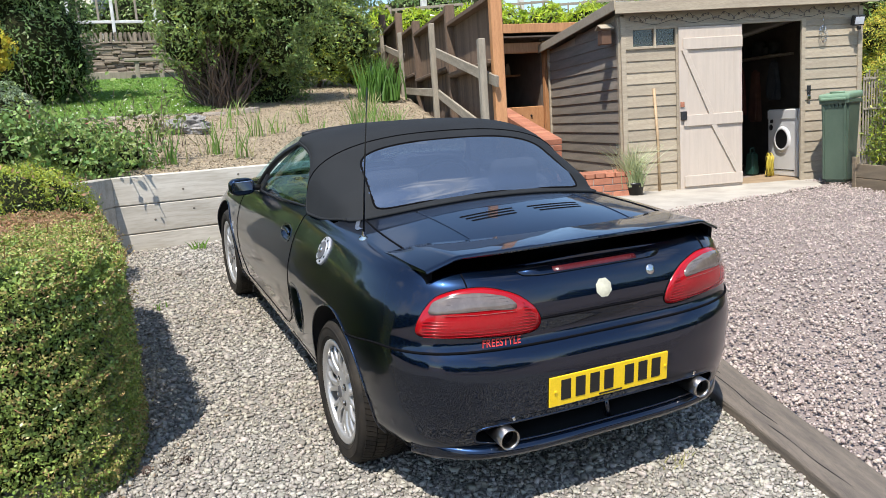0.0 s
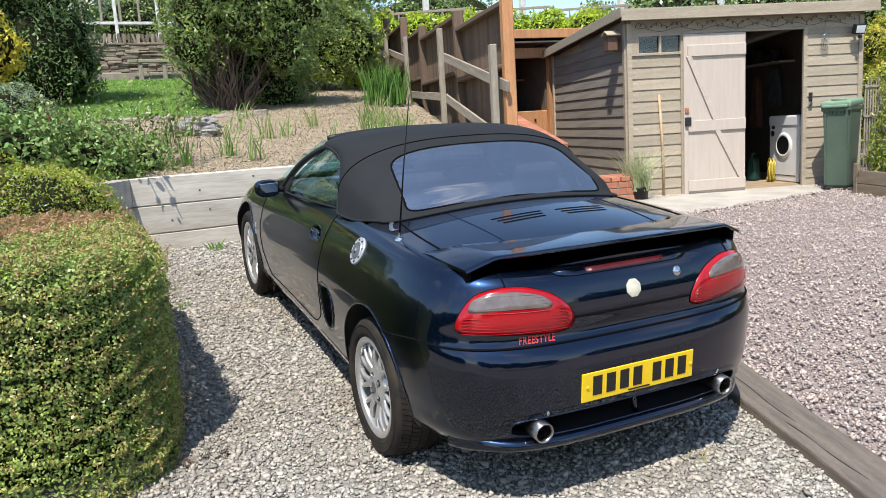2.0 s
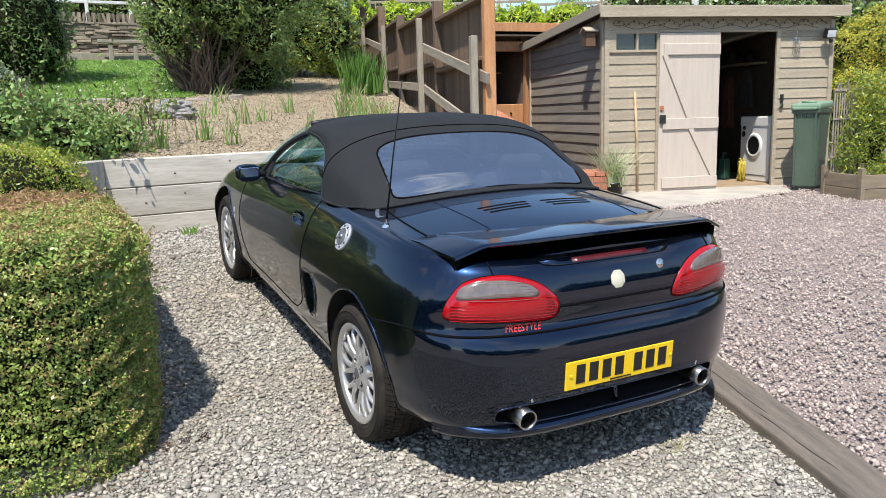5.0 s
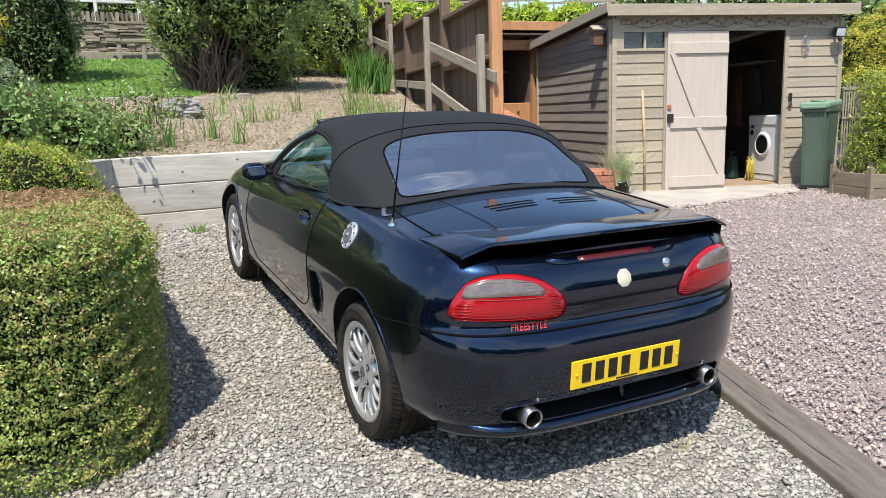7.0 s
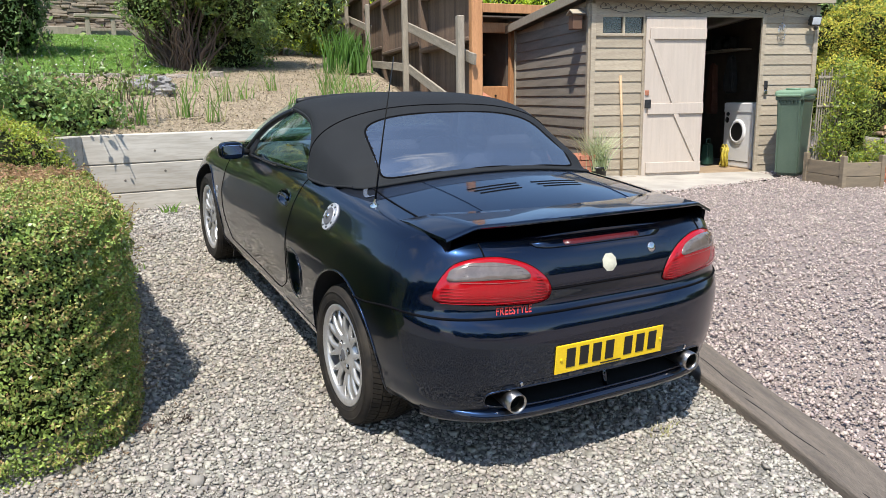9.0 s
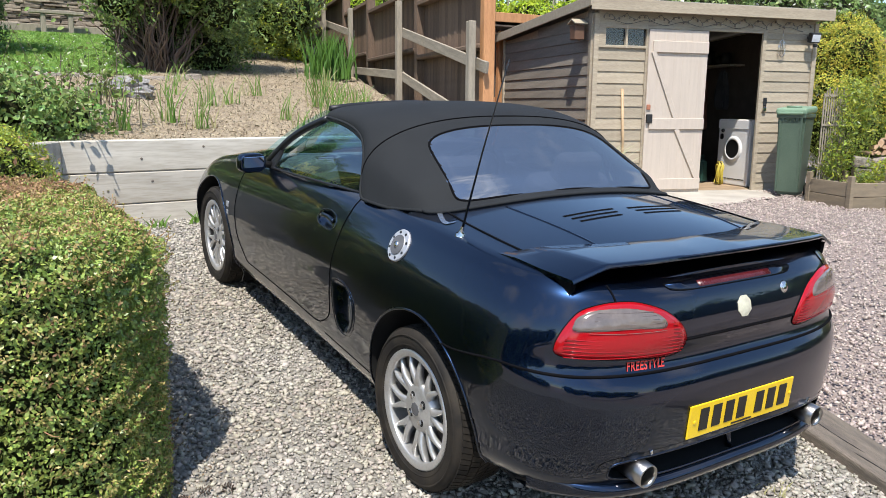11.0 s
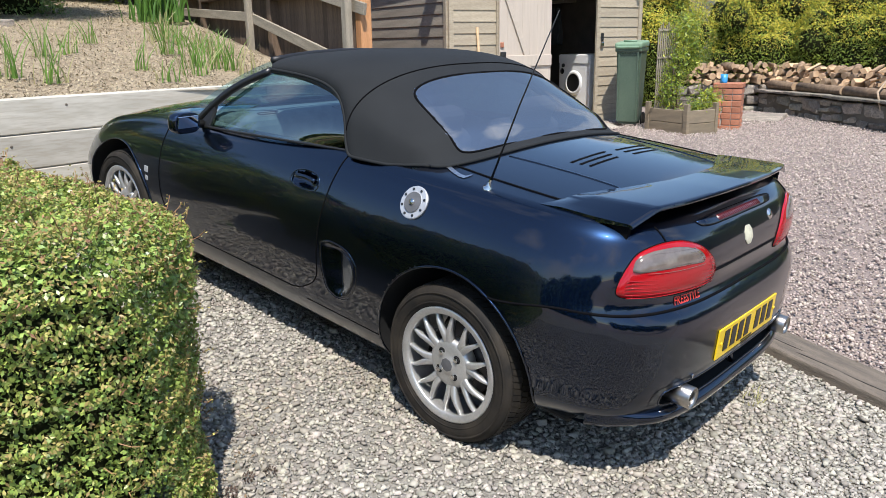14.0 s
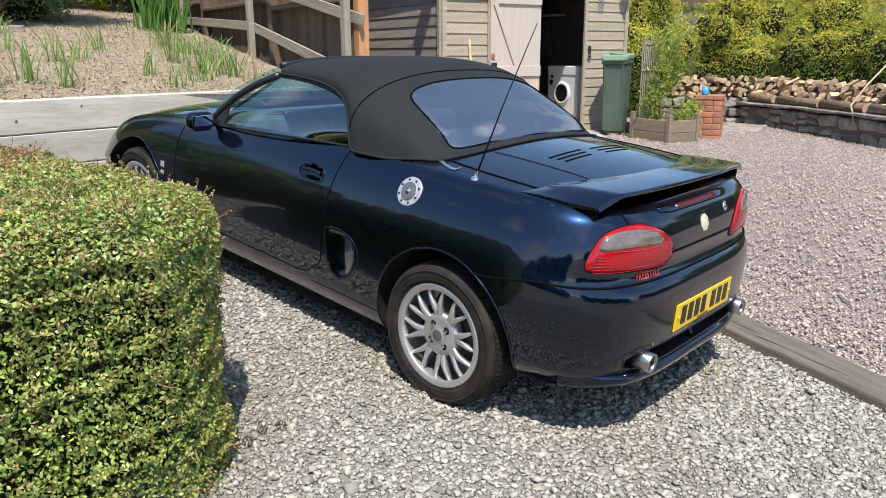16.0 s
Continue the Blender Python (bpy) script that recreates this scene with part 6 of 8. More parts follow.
for side in (-1, 1):
    verts = []
    for i in range(25):
        a, b = lerp3(BELT, i / 24), lerp3(TOPR, i / 24)
        for j in range(9):
            p = a.lerp(b, j / 8)
            p.x += 0.018 * math.sin(j / 8 * math.pi)
            verts.append((p.x * side, p.y, p.z))
    f = grid_faces(25, 9)
    pane_ob = part("side_window", mesh_of("side_window", verts, outward(verts, f) if side < 0 else [q[::-1] for q in outward(verts, f)], True), GLASS, doors[side], "pale blue tinted side window")
    pane_ob.visible_shadow = False
    rod("window_seal", [tuple(lerp3(BELT, t) * 1.0 if side > 0 else Vector((-lerp3(BELT, t).x, lerp3(BELT, t).y, lerp3(BELT, t).z))) for t in np.linspace(0, 1, 24)], 0.006, TRIM, doors[side], 8)
    fr = [lerp3(TOPR, t) for t in np.linspace(0, 1, 20)]
    rod("window_frame", [(p.x * side, p.y, p.z) for p in fr], 0.013, TRIM, car, 8)
    fr = [Vector(BELT[0]).lerp(Vector(TOPR[0]), t) for t in np.linspace(0, 1, 10)]
    rod("window_frame", [(p.x * side, p.y, p.z) for p in fr], 0.010, TRIM, car, 8)
    # screen pillar
    pl = [Vector((0.512, 1.42, 1.120)).lerp(Vector((0.700, 1.76, 0.84)), t) + Vector((0.012, 0.0, 0.03)) * math.sin(t * math.pi) for t in np.linspace(0, 1, 16)]
    rod("screen_pillar", [(p.x * side, p.y, p.z) for p in pl], 0.018, PLATE_BLACK, car, 10)
    # triangle behind the mirror
    part("mirror_sail", mesh_of("mirror_sail", [(side * 0.712, 1.64, 0.835), (side * 0.70, 1.80, 0.84), (side * 0.655, 1.66, 0.955), (side * 0.690, 1.64, 0.835), (side * 0.68, 1.80, 0.84), (side * 0.635, 1.66, 0.955)],
         [(0, 1, 2), (5, 4, 3), (0, 2, 5, 3), (1, 4, 5, 2)]), TRIM, doors[side])
    # mirror
    bm = bmesh.new()
    bmesh.ops.create_uvsphere(bm, u_segments=32, v_segments=20, radius=1.0)
    for vv in bm.verts:                # a flat-backed shell that tapers forwards
        x, y, z = vv.co
        q = (abs(x) ** 3.2 + abs(z) ** 3.2) ** (1 / 3.2)
        rr = math.hypot(x, z)
        x, z = (x * rr / q, z * rr / q) if q > 1e-6 else (x, z)
        vv.co = Vector((x * 0.074, max(y, -0.35) * (0.055 if y > 0 else 0.095), z * 0.050))
    for f in bm.faces:
        f.smooth = True
    mir = part("door_mirror", bm, PAINT, doors[side], "body-coloured door mirror", pose(side * 0.815, 1.685, 0.862, 0, 0, side * -8))
    part("mirror_glass", box(0.112, 0.004, 0.070, 0.0018), MIRROR, mir, "", pose(0, -0.0345, 0.0, 9, 0, 0))
    rod("mirror_arm", [(side * 0.70, 1.70, 0.842), (side * 0.735, 1.70, 0.848), (side * 0.765, 1.69, 0.856)], 0.018, PLATE_BLACK, doors[side], 8)
verts = []
for i in range(17):
    t = i / 8 - 1
    for j in range(9):
        w = j / 8
        x = t * (0.53 * (1 - w) + 0.70 * w)
        verts.append((x, 1.43 + 0.41 * w + 0.10 * (1 - t * t) * (0.4 + 0.6 * w), 1.155 + 0.03 * (1 - t * t) - (0.31 - 0.03 * t * t) * w + 0.02 * math.sin(w * math.pi)))
screen_ob = part("windscreen", mesh_of("windscreen", verts, [q[::-1] for q in outward(verts, grid_faces(17, 9))], True), SCREEN_GLASS, car, "clear windscreen")
screen_ob.visible_shadow = False
rod("header_rail", [(x, 1.42 + 0.05 * (1 - (x / 0.54) ** 2), 1.16 + 0.03 * (1 - (x / 0.54) ** 2)) for x in np.linspace(-0.50, 0.50, 20)], 0.016, TRIM, car, 8)

# inside: tub, dashboard, seats, wheel, phone holder
part("cabin_tub", box(1.30, 1.75, 0.03, 0.01), INTERIOR, car, "", pose(0, 0.95, 0.30))
for side in (-1, 1):
    part("door_lining", box(0.04, 1.15, 0.52, 0.015), INTERIOR, car, "", pose(side * 0.655, 1.22, 0.60))
    seat = part("seat", box(0.46, 0.46, 0.16, 0.05, 3), INTERIOR, car, "dark cloth sports seat", pose(side * 0.33, 1.02, 0.40, 8, 0, 0))
    part("backrest", box(0.46, 0.14, 0.60, 0.05, 3), INTERIOR, seat, "", pose(0, -0.30, 0.34, 14, 0, 0))
    part("headrest", box(0.26, 0.09, 0.17, 0.04, 3), INTERIOR, seat, "", pose(0, -0.39, 0.66, 10, 0, 0))
part("rear_bulkhead", box(1.30, 0.03, 0.62, 0.01), INTERIOR, car, "", pose(0, 0.42, 0.62, 12, 0, 0))
bm = box(1.30, 0.46, 0.20, 0.07, 4)
dash = part("dashboard", bm, INTERIOR, car, "grey moulded dashboard", pose(0, 1.66, 0.80, -8, 0, 0))
for x in (-0.50, -0.05, 0.06, 0.50):
    vent = part("dash_vent", box(0.105, 0.012, 0.062, 0.006, 2), TRIM, dash, "", pose(x, -0.205, 0.065, -20, 0, 0))
    for k in range(4):
        part("vent_slat", box(0.09, 0.008, 0.004, 0.0), INTERIOR, vent, "", pose(0, -0.008, -0.021 + 0.014 * k))
part("dash_cowl", box(0.40, 0.24, 0.10, 0.045, 4), INTERIOR, dash, "", pose(0.34, -0.08, 0.12))
rod("steering_wheel", [(0.34 + 0.18 * math.cos(t), 1.40 - 0.06 * math.sin(t), 0.80 + 0.17 * math.sin(t)) for t in np.linspace(0, 2 * math.pi, 32)[:-1]], 0.015, TRIM, car, 8, True)
ph = part("phone_holder", box(0.075, 0.016, 0.075, 0.006, 2), PLATE_BLACK, car, "black phone holder on the windscreen", pose(-0.05, 1.50, 1.03, -15, 0, 20))
rod("holder_arm", [(0, 0.01, 0.01), (-0.02, 0.06, 0.06), (-0.03, 0.09, 0.10)], 0.008, PLATE_BLACK, ph, 6)
part("holder_clip", box(0.10, 0.02, 0.016, 0.004), PLATE_BLACK, ph, "", pose(0, -0.008, -0.04))
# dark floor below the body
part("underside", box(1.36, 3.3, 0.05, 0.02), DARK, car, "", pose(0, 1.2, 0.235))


# wheels
def spoke_wheel():
    """Alloy rim of eight forked spokes; outer face looks along +x."""
    pieces = []
    rim = mesh_of("rim", *lathe([(0.168, -0.16), (0.196, -0.15), (0.192, -0.06), (0.183, -0.020), (0.1815, 0.004), (0.184, 0.0085), (0.203, 0.0145), (0.208, 0.013), (0.210, 0.006), (0.210, -0.02), (0.206, -0.17)], 72), True)
    hubv, hubf = lathe([(0.0, 0.004), (0.026, 0.004), (0.030, 0.0), (0.045, -0.002), (0.062, -0.004), (0.078, -0.006), (0.088, -0.014), (0.091, -0.05)], 48)
    return rim, mesh_of("hub", hubv, hubf, True)


def spoke_mesh():
    """One forked spoke along +z: a stem that splits into two curved prongs."""
    verts, faces = [], []

    def prong(sgn):
        k0 = len(verts)
        st = np.linspace(0, 1, 12)
        for t in st:
            r = 0.072 + (0.187 - 0.072) * t
            ang = sgn * radians(4.6 + 6.65 * smoothstep(0.05, 0.9, t))
            wdt = 0.0105 * (1 - t) ** 1.3 + 0.0060
            xo = -0.008 + 0.014 * math.sin(t * math.pi * 0.85) - 0.002 * t
            dp = 0.030 - 0.008 * t
            cy, cz = r * math.sin(ang), r * math.cos(ang)
            ty, tz = math.cos(ang), -math.sin(ang)
            for a, x in ((-1, xo - 0.006), (-0.55, xo), (0.55, xo), (1, xo - 0.006), (0.8, xo - dp), (-0.8, xo - dp)):
                verts.append((x, cy + ty * wdt * a, cz + tz * wdt * a))
        for i in range(len(st) - 1):
            for k in range(6):
                a, b = k0 + i * 6 + k, k0 + i * 6 + (k + 1) % 6
                faces.append((a, b, b + 6, a + 6))
    prong(-1)
    prong(1)
    return mesh_of("spoke", verts, faces, True)


def tread():
    """Blocks round the tyre's running face."""
    verts, faces = [], []
    for k in range(80):
        t0 = 2 * math.pi * k / 80
        for xc, xw, sk in ((-0.022, 0.020, 0.018), (-0.066, 0.019, 0.0), (-0.107, 0.017, 0.0), (-0.148, 0.019, 0.0), (-0.188, 0.016, -0.02)):
            b0 = len(verts)
            for a in (-1, 1):
                for x in (-1, 1):
                    t = t0 + a * 0.0335 + (0.026 if x > 0 else -0.026) * (1 if xc > -0.1 else -1)
                    for r in (0.278, 0.2875 - (0.004 if (xc, x) in ((-0.022, 1), (-0.188, -1)) else 0)):
                        verts.append((xc + x * xw, r * math.cos(t), r * math.sin(t)))
            faces += [tuple(b0 + i for i in q) for q in ((1, 3, 7, 5), (0, 1, 5, 4), (2, 6, 7, 3), (0, 2, 3, 1), (4, 5, 7, 6))]
    return mesh_of("tread", verts, faces)


RIM_ME, HUB_ME = spoke_wheel()
SPOKE_ME = spoke_mesh()
TREAD_ME = tread()
TYRE_ME = mesh_of("tyre", *lathe([(0.204, 0.004), (0.212, 0.012), (0.232, 0.019), (0.252, 0.020), (0.268, 0.015), (0.277, 0.004), (0.280, -0.01), (0.280, -0.20), (0.268, -0.215), (0.206, -0.205)], 72), True)
RIB_ME = mesh_of("sidewall_rib", *lathe([(0.222, 0.016), (0.224, 0.0195), (0.227, 0.0175), (0.256, 0.020), (0.258, 0.0235), (0.261, 0.0185)], 64), True)
BOLT_ME = mesh_of("wheel_nut", *lathe([(0.0095, -0.006), (0.009, 0.010), (0.0, 0.011)], 6))
POCKET_ME = mesh_of("nut_pocket", *lathe([(0.0, 0.0005), (0.014, 0.0015), (0.0155, 0.0)], 18))
DISC_ME = mesh_of("brake_disc", *lathe([(0.0, -0.075), (0.135, -0.075), (0.137, -0.09), (0.0, -0.09)], 40), True)
for name_y in (0.0, 2.375):
    for side in (-1, 1):
        w = new("wheel")
        w.parent = car
        w["label"] = "silver forked-spoke alloy wheel with low-profile tyre"
        w.matrix_basis = pose(side * 0.790, name_y, 0.292, 11 if name_y == 0 else 28, 0, 180 if side < 0 else 0) @ Matrix.Diagonal((1, 1.03, 1.03, 1))
        part("tyre", TYRE_ME, RUBBER, w, "worn dusty black tyre")
        part("tread", TREAD_ME, RUBBER, w)
        part("sidewall_rib", RIB_ME, RUBBER, w)
        part("rim", RIM_ME, ALLOY, w, "silver alloy rim")
        part("hub", HUB_ME, ALLOY, w)
        part("brake_disc", DISC_ME, material("brake_steel", (0.10, 0.09, 0.085), None, 0.5, 0.7, 40, 200, 0.1, 0.0005) if "brake_steel" not in bpy.data.materials else bpy.data.materials["brake_steel"], w)
        part("hub_cap", mesh_of("hub_cap", *lathe([(0.0, 0.007), (0.024, 0.006), (0.025, 0.003)], 8), False), bpy.data.materials["cap_grey"], w, "plain grey eight-sided cap")
        for k in range(8):
            part("spoke", SPOKE_ME, ALLOY, w, "", pose(0, 0, 0, 45 * k, 0, 0))
        for k in range(4):
            t = math.pi / 2 * k + 0.5
            part("nut_pocket", POCKET_ME, DARK, w, "", pose(-0.003, 0.0475 * math.cos(t), 0.0475 * math.sin(t)))
            part("wheel_nut", BOLT_ME, CHROME, w, "", pose(-0.004, 0.0475 * math.cos(t), 0.0475 * math.sin(t)))

# ---- plants ----
def unit(v):
    return v / np.maximum(np.linalg.norm(v, axis=1, keepdims=True), 1e-9)


def leaf_mesh(name, pos, nrm, size, aspect=0.5, seed=0, lay=0.5, vary=0.4, droop=0.0, full=False):
    """Folded leaves at points; lay: how far they turn from their surface."""
    r = np.random.default_rng(seed)
    n = len(pos)
    nn = unit(nrm + lay * r.normal(size=(n, 3)))
    d = unit(np.cross(nn, r.normal(size=(n, 3))) + 0.25 * nn)
    d[:, 2] -= droop
    d = unit(d)
    s = unit(np.cross(d, nn))
    L = (size * (1 + vary * r.uniform(-1, 1, n)))[:, None]
    a = pos - d * L * 0.5
    t = pos + d * L * 0.5
    m = pos + nn * L * -0.08
    if full:                           # two folded halves with rounded sides
        w = s * L * aspect * 0.5
        lo, hi = pos - d * L * 0.22 + nn * L * 0.05, pos + d * L * 0.16 + nn * L * 0.05
        mid = pos - nn * L * 0.05
        v = np.stack([a, lo + w * 0.9, hi + w * 0.86, t - nn * L * 0.06, hi - w * 0.86, lo - w * 0.9, mid], 1).reshape(-1, 3)
        k = np.arange(n)[:, None] * 7
        f = np.stack([k + np.array([0, 6, 2, 1]), k + np.array([6, 3, 2, 2]), k + np.array([0, 5, 4, 6]), k + np.array([6, 4, 3, 3])], 1).reshape(-1, 4)
        tri = f[:, 2] == f[:, 3]
        f = np.concatenate([f[~tri][:, [0, 1, 2]], f[~tri][:, [0, 2, 3]], f[tri][:, :3]])
        return mesh_fast(name, v, f)
    v = np.stack([a, m + s * L * aspect * 0.5, t, m - s * L * aspect * 0.5], 1).reshape(-1, 3)
    f = np.arange(4 * n).reshape(-1, 4)
    return mesh_fast(name, v, f)


def blob_points(blobs, n, seed, inner=0.78, rough=0.14, freq=3.0):
    """Points and outward directions on lumpy ellipsoids (x, y, z, rx, ry, rz)."""
    r = np.random.default_rng(seed)
    b = np.array(blobs, float)
    w = b[:, 3] * b[:, 4] + b[:, 4] * b[:, 5] + b[:, 3] * b[:, 5]
    k = r.choice(len(b), n, p=w / w.sum())
    d = unit(r.normal(size=(n, 3)))
    lump = 1 + rough * np.sin(d[:, 0] * freq * 2.1 + b[k, 0] * 3) * np.cos(d[:, 1] * freq * 1.7 + b[k, 1]) + rough * 0.6 * np.sin(d[:, 2] * freq * 3.3 + d[:, 0] * 5 + b[k, 2])
    rad = (inner + (1.02 - inner) * r.random(n) ** 0.6) * lump
    p = b[k, :3] + d * b[k, 3:] * rad[:, None]
    # drop points deep inside other lumps
    keep = np.ones(n, bool)
    for i in range(len(b)):
        q = np.linalg.norm((p - b[i, :3]) / b[i, 3:], axis=1)
        keep &= (q > 0.66) | (k == i)
    return p[keep], unit(d / b[k, 3:])[keep]


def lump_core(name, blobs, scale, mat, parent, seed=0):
    """Dark twiggy inside of a bush, one closed lump for each of its masses; its colour holds the shade there."""
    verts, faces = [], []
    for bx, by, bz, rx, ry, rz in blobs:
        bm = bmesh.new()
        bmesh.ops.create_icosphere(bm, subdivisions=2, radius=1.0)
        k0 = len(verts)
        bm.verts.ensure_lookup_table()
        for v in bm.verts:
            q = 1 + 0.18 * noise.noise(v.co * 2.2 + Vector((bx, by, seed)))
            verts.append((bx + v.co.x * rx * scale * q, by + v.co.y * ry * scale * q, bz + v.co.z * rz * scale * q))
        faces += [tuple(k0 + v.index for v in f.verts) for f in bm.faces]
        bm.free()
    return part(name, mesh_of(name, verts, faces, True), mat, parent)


# very dark tone: the shade among the twigs is put into the colour
SHADED_CORE = material("shaded_twig_core", (0.030, 0.032, 0.014), (0.016, 0.020, 0.009), 0.95, 0, 8, 60, 0.8, 0.02, spec=0.05)
BARK = material("reddish_bark", (0.14, 0.098, 0.075), (0.095, 0.065, 0.05), 0.9, 0, 8, 50, 0.8, 0.01, stretch=(3, 3, 0.6))
HEDGE_GREEN = leaf_material("small_hedge_leaf", (0.325, 0.405, 0.092), (0.210, 0.288, 0.065), 0.38, 0.5, 0.025, 0.2)
HEDGE_OLIVE = leaf_material("olive_hedge_tip", (0.48, 0.415, 0.145), (0.37, 0.305, 0.10), 0.45, 0.35, 0.03, 0.25)
RUST_LEAF = leaf_material("rusty_dry_leaf", (0.44, 0.28, 0.145), (0.33, 0.185, 0.095), 0.7, 0.35, 0.02)
SPIREA = leaf_material("yellow_green_leaf", (0.384, 0.432, 0.048), (0.24, 0.304, 0.04), 0.45, 0.4, 0.03)
ROSE_LEAF = leaf_material("rose_leaf", (0.225, 0.30, 0.075), (0.145, 0.205, 0.05), 0.4, 0.4, 0.02)
PALE_ROSE = leaf_material("young_rose_leaf", (0.26, 0.42, 0.12), (0.18, 0.33, 0.085), 0.4, 0.3, 0.02)
DARK_LEAF = leaf_material("dark_shrub_leaf", (0.18, 0.275, 0.075), (0.095, 0.165, 0.045), 0.4, 0.5, 0.02)
MID_LEAF = leaf_material("mid_shrub_leaf", (0.28, 0.375, 0.125), (0.18, 0.265, 0.08), 0.4, 0.5, 0.02)
LAUREL = leaf_material("bright_laurel_leaf", (0.52, 0.62, 0.05), (0.33, 0.46, 0.035), 0.3, 0.4, 0.02)
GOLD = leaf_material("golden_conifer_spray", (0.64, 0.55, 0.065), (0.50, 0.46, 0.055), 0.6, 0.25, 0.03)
# olive, darker copy of the gold spray for the shaded parts
GOLD_SHADED = leaf_material("shaded_olive_spray", (0.29, 0.36, 0.055), (0.19, 0.26, 0.04), 0.6, 0.3, 0.02)
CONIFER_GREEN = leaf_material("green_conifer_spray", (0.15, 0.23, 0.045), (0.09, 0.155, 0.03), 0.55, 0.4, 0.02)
YEW = leaf_material("dark_conifer_leaf", (0.19, 0.285, 0.105), (0.115, 0.19, 0.068), 0.5, 0.4, 0.02)
BLADE = leaf_material("iris_blade", (0.16, 0.31, 0.06), (0.10, 0.22, 0.04), 0.4, 0.3, 0.02)
STRAW_BLADE = leaf_material("straw_blade", (0.442, 0.429, 0.208), (0.325, 0.338, 0.143), 0.5, 0.35, 0.03)
LAWN = leaf_material("lawn_blade", (0.25, 0.40, 0.075), (0.18, 0.31, 0.055), 0.5, 0.3, 0.02)
PINK = leaf_material("pink_bud", (0.42, 0.1, 0.1), (0.34, 0.08, 0.08), 0.6, 0.3, 0.02)
WHITE_PETAL = leaf_material("white_blossom", (0.75, 0.75, 0.68), (0.65, 0.66, 0.6), 0.6, 0.15, 0.01)


def bush(name, label, blobs, layers, category="shrub", core=0.80, trunk=None, seed=1, group="", full=False):
    """A shrub: dark core, one mesh of leaves for each kind of leaf, stems."""
    ob = thing(name, label, category, group=group)
    tagged(lump_core("inner_mass", blobs, core, SHADED_CORE, ob, seed), kind="stuff")
    for k, (mat, n, size, aspect, inner, lay, rough) in enumerate(layers):
        p, d = blob_points(blobs, n, seed * 10 + k, inner, rough)
        tagged(part("foliage", leaf_mesh("foliage", p, d, size, aspect, seed * 7 + k, lay, full=full), mat, ob), kind="stuff")
    for s in (trunk or ()):
        rod("stem", s[0], s[1], BARK, ob, 8, False, s[2])
    return ob


# clipped box-like hedge beside the bay
HX, HY, HTOP = (-3.75, -1.53), (0.0, 2.20), 0.962


def hedge_surface(n, seed, depth=0.05, lump=1.0):
    """Points on a block with rounded edges and a lumpy, clumped face."""
    r = np.random.default_rng(seed)
    c = np.array([(HX[0] + HX[1]) / 2, (HY[0] + HY[1]) / 2, HTOP - 0.60])
    h = np.array([(HX[1] - HX[0]) / 2, (HY[1] - HY[0]) / 2, 0.60])
    m = n * 2
    areas = np.array([h[1] * h[2] * 0.5, h[1] * h[2], h[0] * h[2], h[0] * h[2] * 0.5, h[0] * h[1]])
    k = r.choice(5, m, p=areas / areas.sum())
    p = r.uniform(-1, 1, (m, 3)) * h
    for i, (axis, sgn) in enumerate(((0, -1), (0, 1), (1, -1), (1, 1), (2, 1))):
        p[k == i, axis] = sgn * h[axis]
    R, rz = 0.46, 0.13                 # corners in plan, and the top's edge
    q = np.clip(p[:, :2], -(h[:2] - R), h[:2] - R)
    e = p[:, :2] - q
    L = np.maximum(np.linalg.norm(e, axis=1), 1e-9)
    out = e / L[:, None]
    inset = R - np.minimum(L, R)       # from the side face inwards
    up = k == 4
    x = np.clip(np.where(up, 1 - inset / rz, (p[:, 2] - (h[2] - rz)) / rz), 0, 1)
    bend = rz * (1 - np.sqrt(1 - np.clip(x, 0, 0.98) ** 2))
    p[:, :2] = q + out * np.where(up, np.minimum(L, R), R - bend)[:, None]
    p[:, 2] -= np.where(up, bend, 0)
    g = np.where(up[:, None], np.concatenate([out * (x * 0.7)[:, None], 1 - 0.3 * x[:, None]], 1), np.concatenate([out * (1 - 0.3 * x)[:, None], 0.7 * x[:, None]], 1))
    g = unit(g)
    p = p + c
    big = 0.009 * np.sin(p[:, 0] * 6.3 + 1) * np.cos(p[:, 1] * 5.2) + 0.006 * np.sin(p[:, 1] * 9 + p[:, 2] * 7)
    small = np.zeros(len(p))
    for j in range(7):
        w = r_waves[j]
        small += np.sin(p @ w[:3] + w[3])
    p = p + g * (big + lump * 0.0060 * small - depth * r.random(len(p)) ** 1.5)[:, None]
    ok = p[:, 2] > SLOPE * p[:, 1] - 0.02
    return p[ok][:n], g[ok][:n], small[ok][:n] / 2.0


_rw = np.random.default_rng(77)
r_waves = np.concatenate([unit(_rw.normal(size=(7, 3))) * _rw.uniform(50, 125, (7, 1)), _rw.uniform(0, 6.28, (7, 1))], 1)
hedge = thing("clipped_hedge", "dense clipped hedge of small olive-green leaves with rusty tips", "hedge")
# dark core block, coloured as the shade behind the leaves
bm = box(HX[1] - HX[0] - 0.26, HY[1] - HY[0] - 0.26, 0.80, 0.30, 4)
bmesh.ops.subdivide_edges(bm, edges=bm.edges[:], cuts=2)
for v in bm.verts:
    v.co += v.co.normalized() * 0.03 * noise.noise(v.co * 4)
part("inner_mass", bm, SHADED_CORE, hedge, "", pose(sum(HX) / 2, sum(HY) / 2, 0.42))
UPTURN = np.array([0, 0, 0.32])       # leaves turn to the light
p, g, w = hedge_surface(190000, 11, 0.060)
tagged(part("foliage", leaf_mesh("foliage", p, g + UPTURN, 0.0158, 0.58, 1, 0.80), HEDGE_GREEN, hedge), kind="stuff")
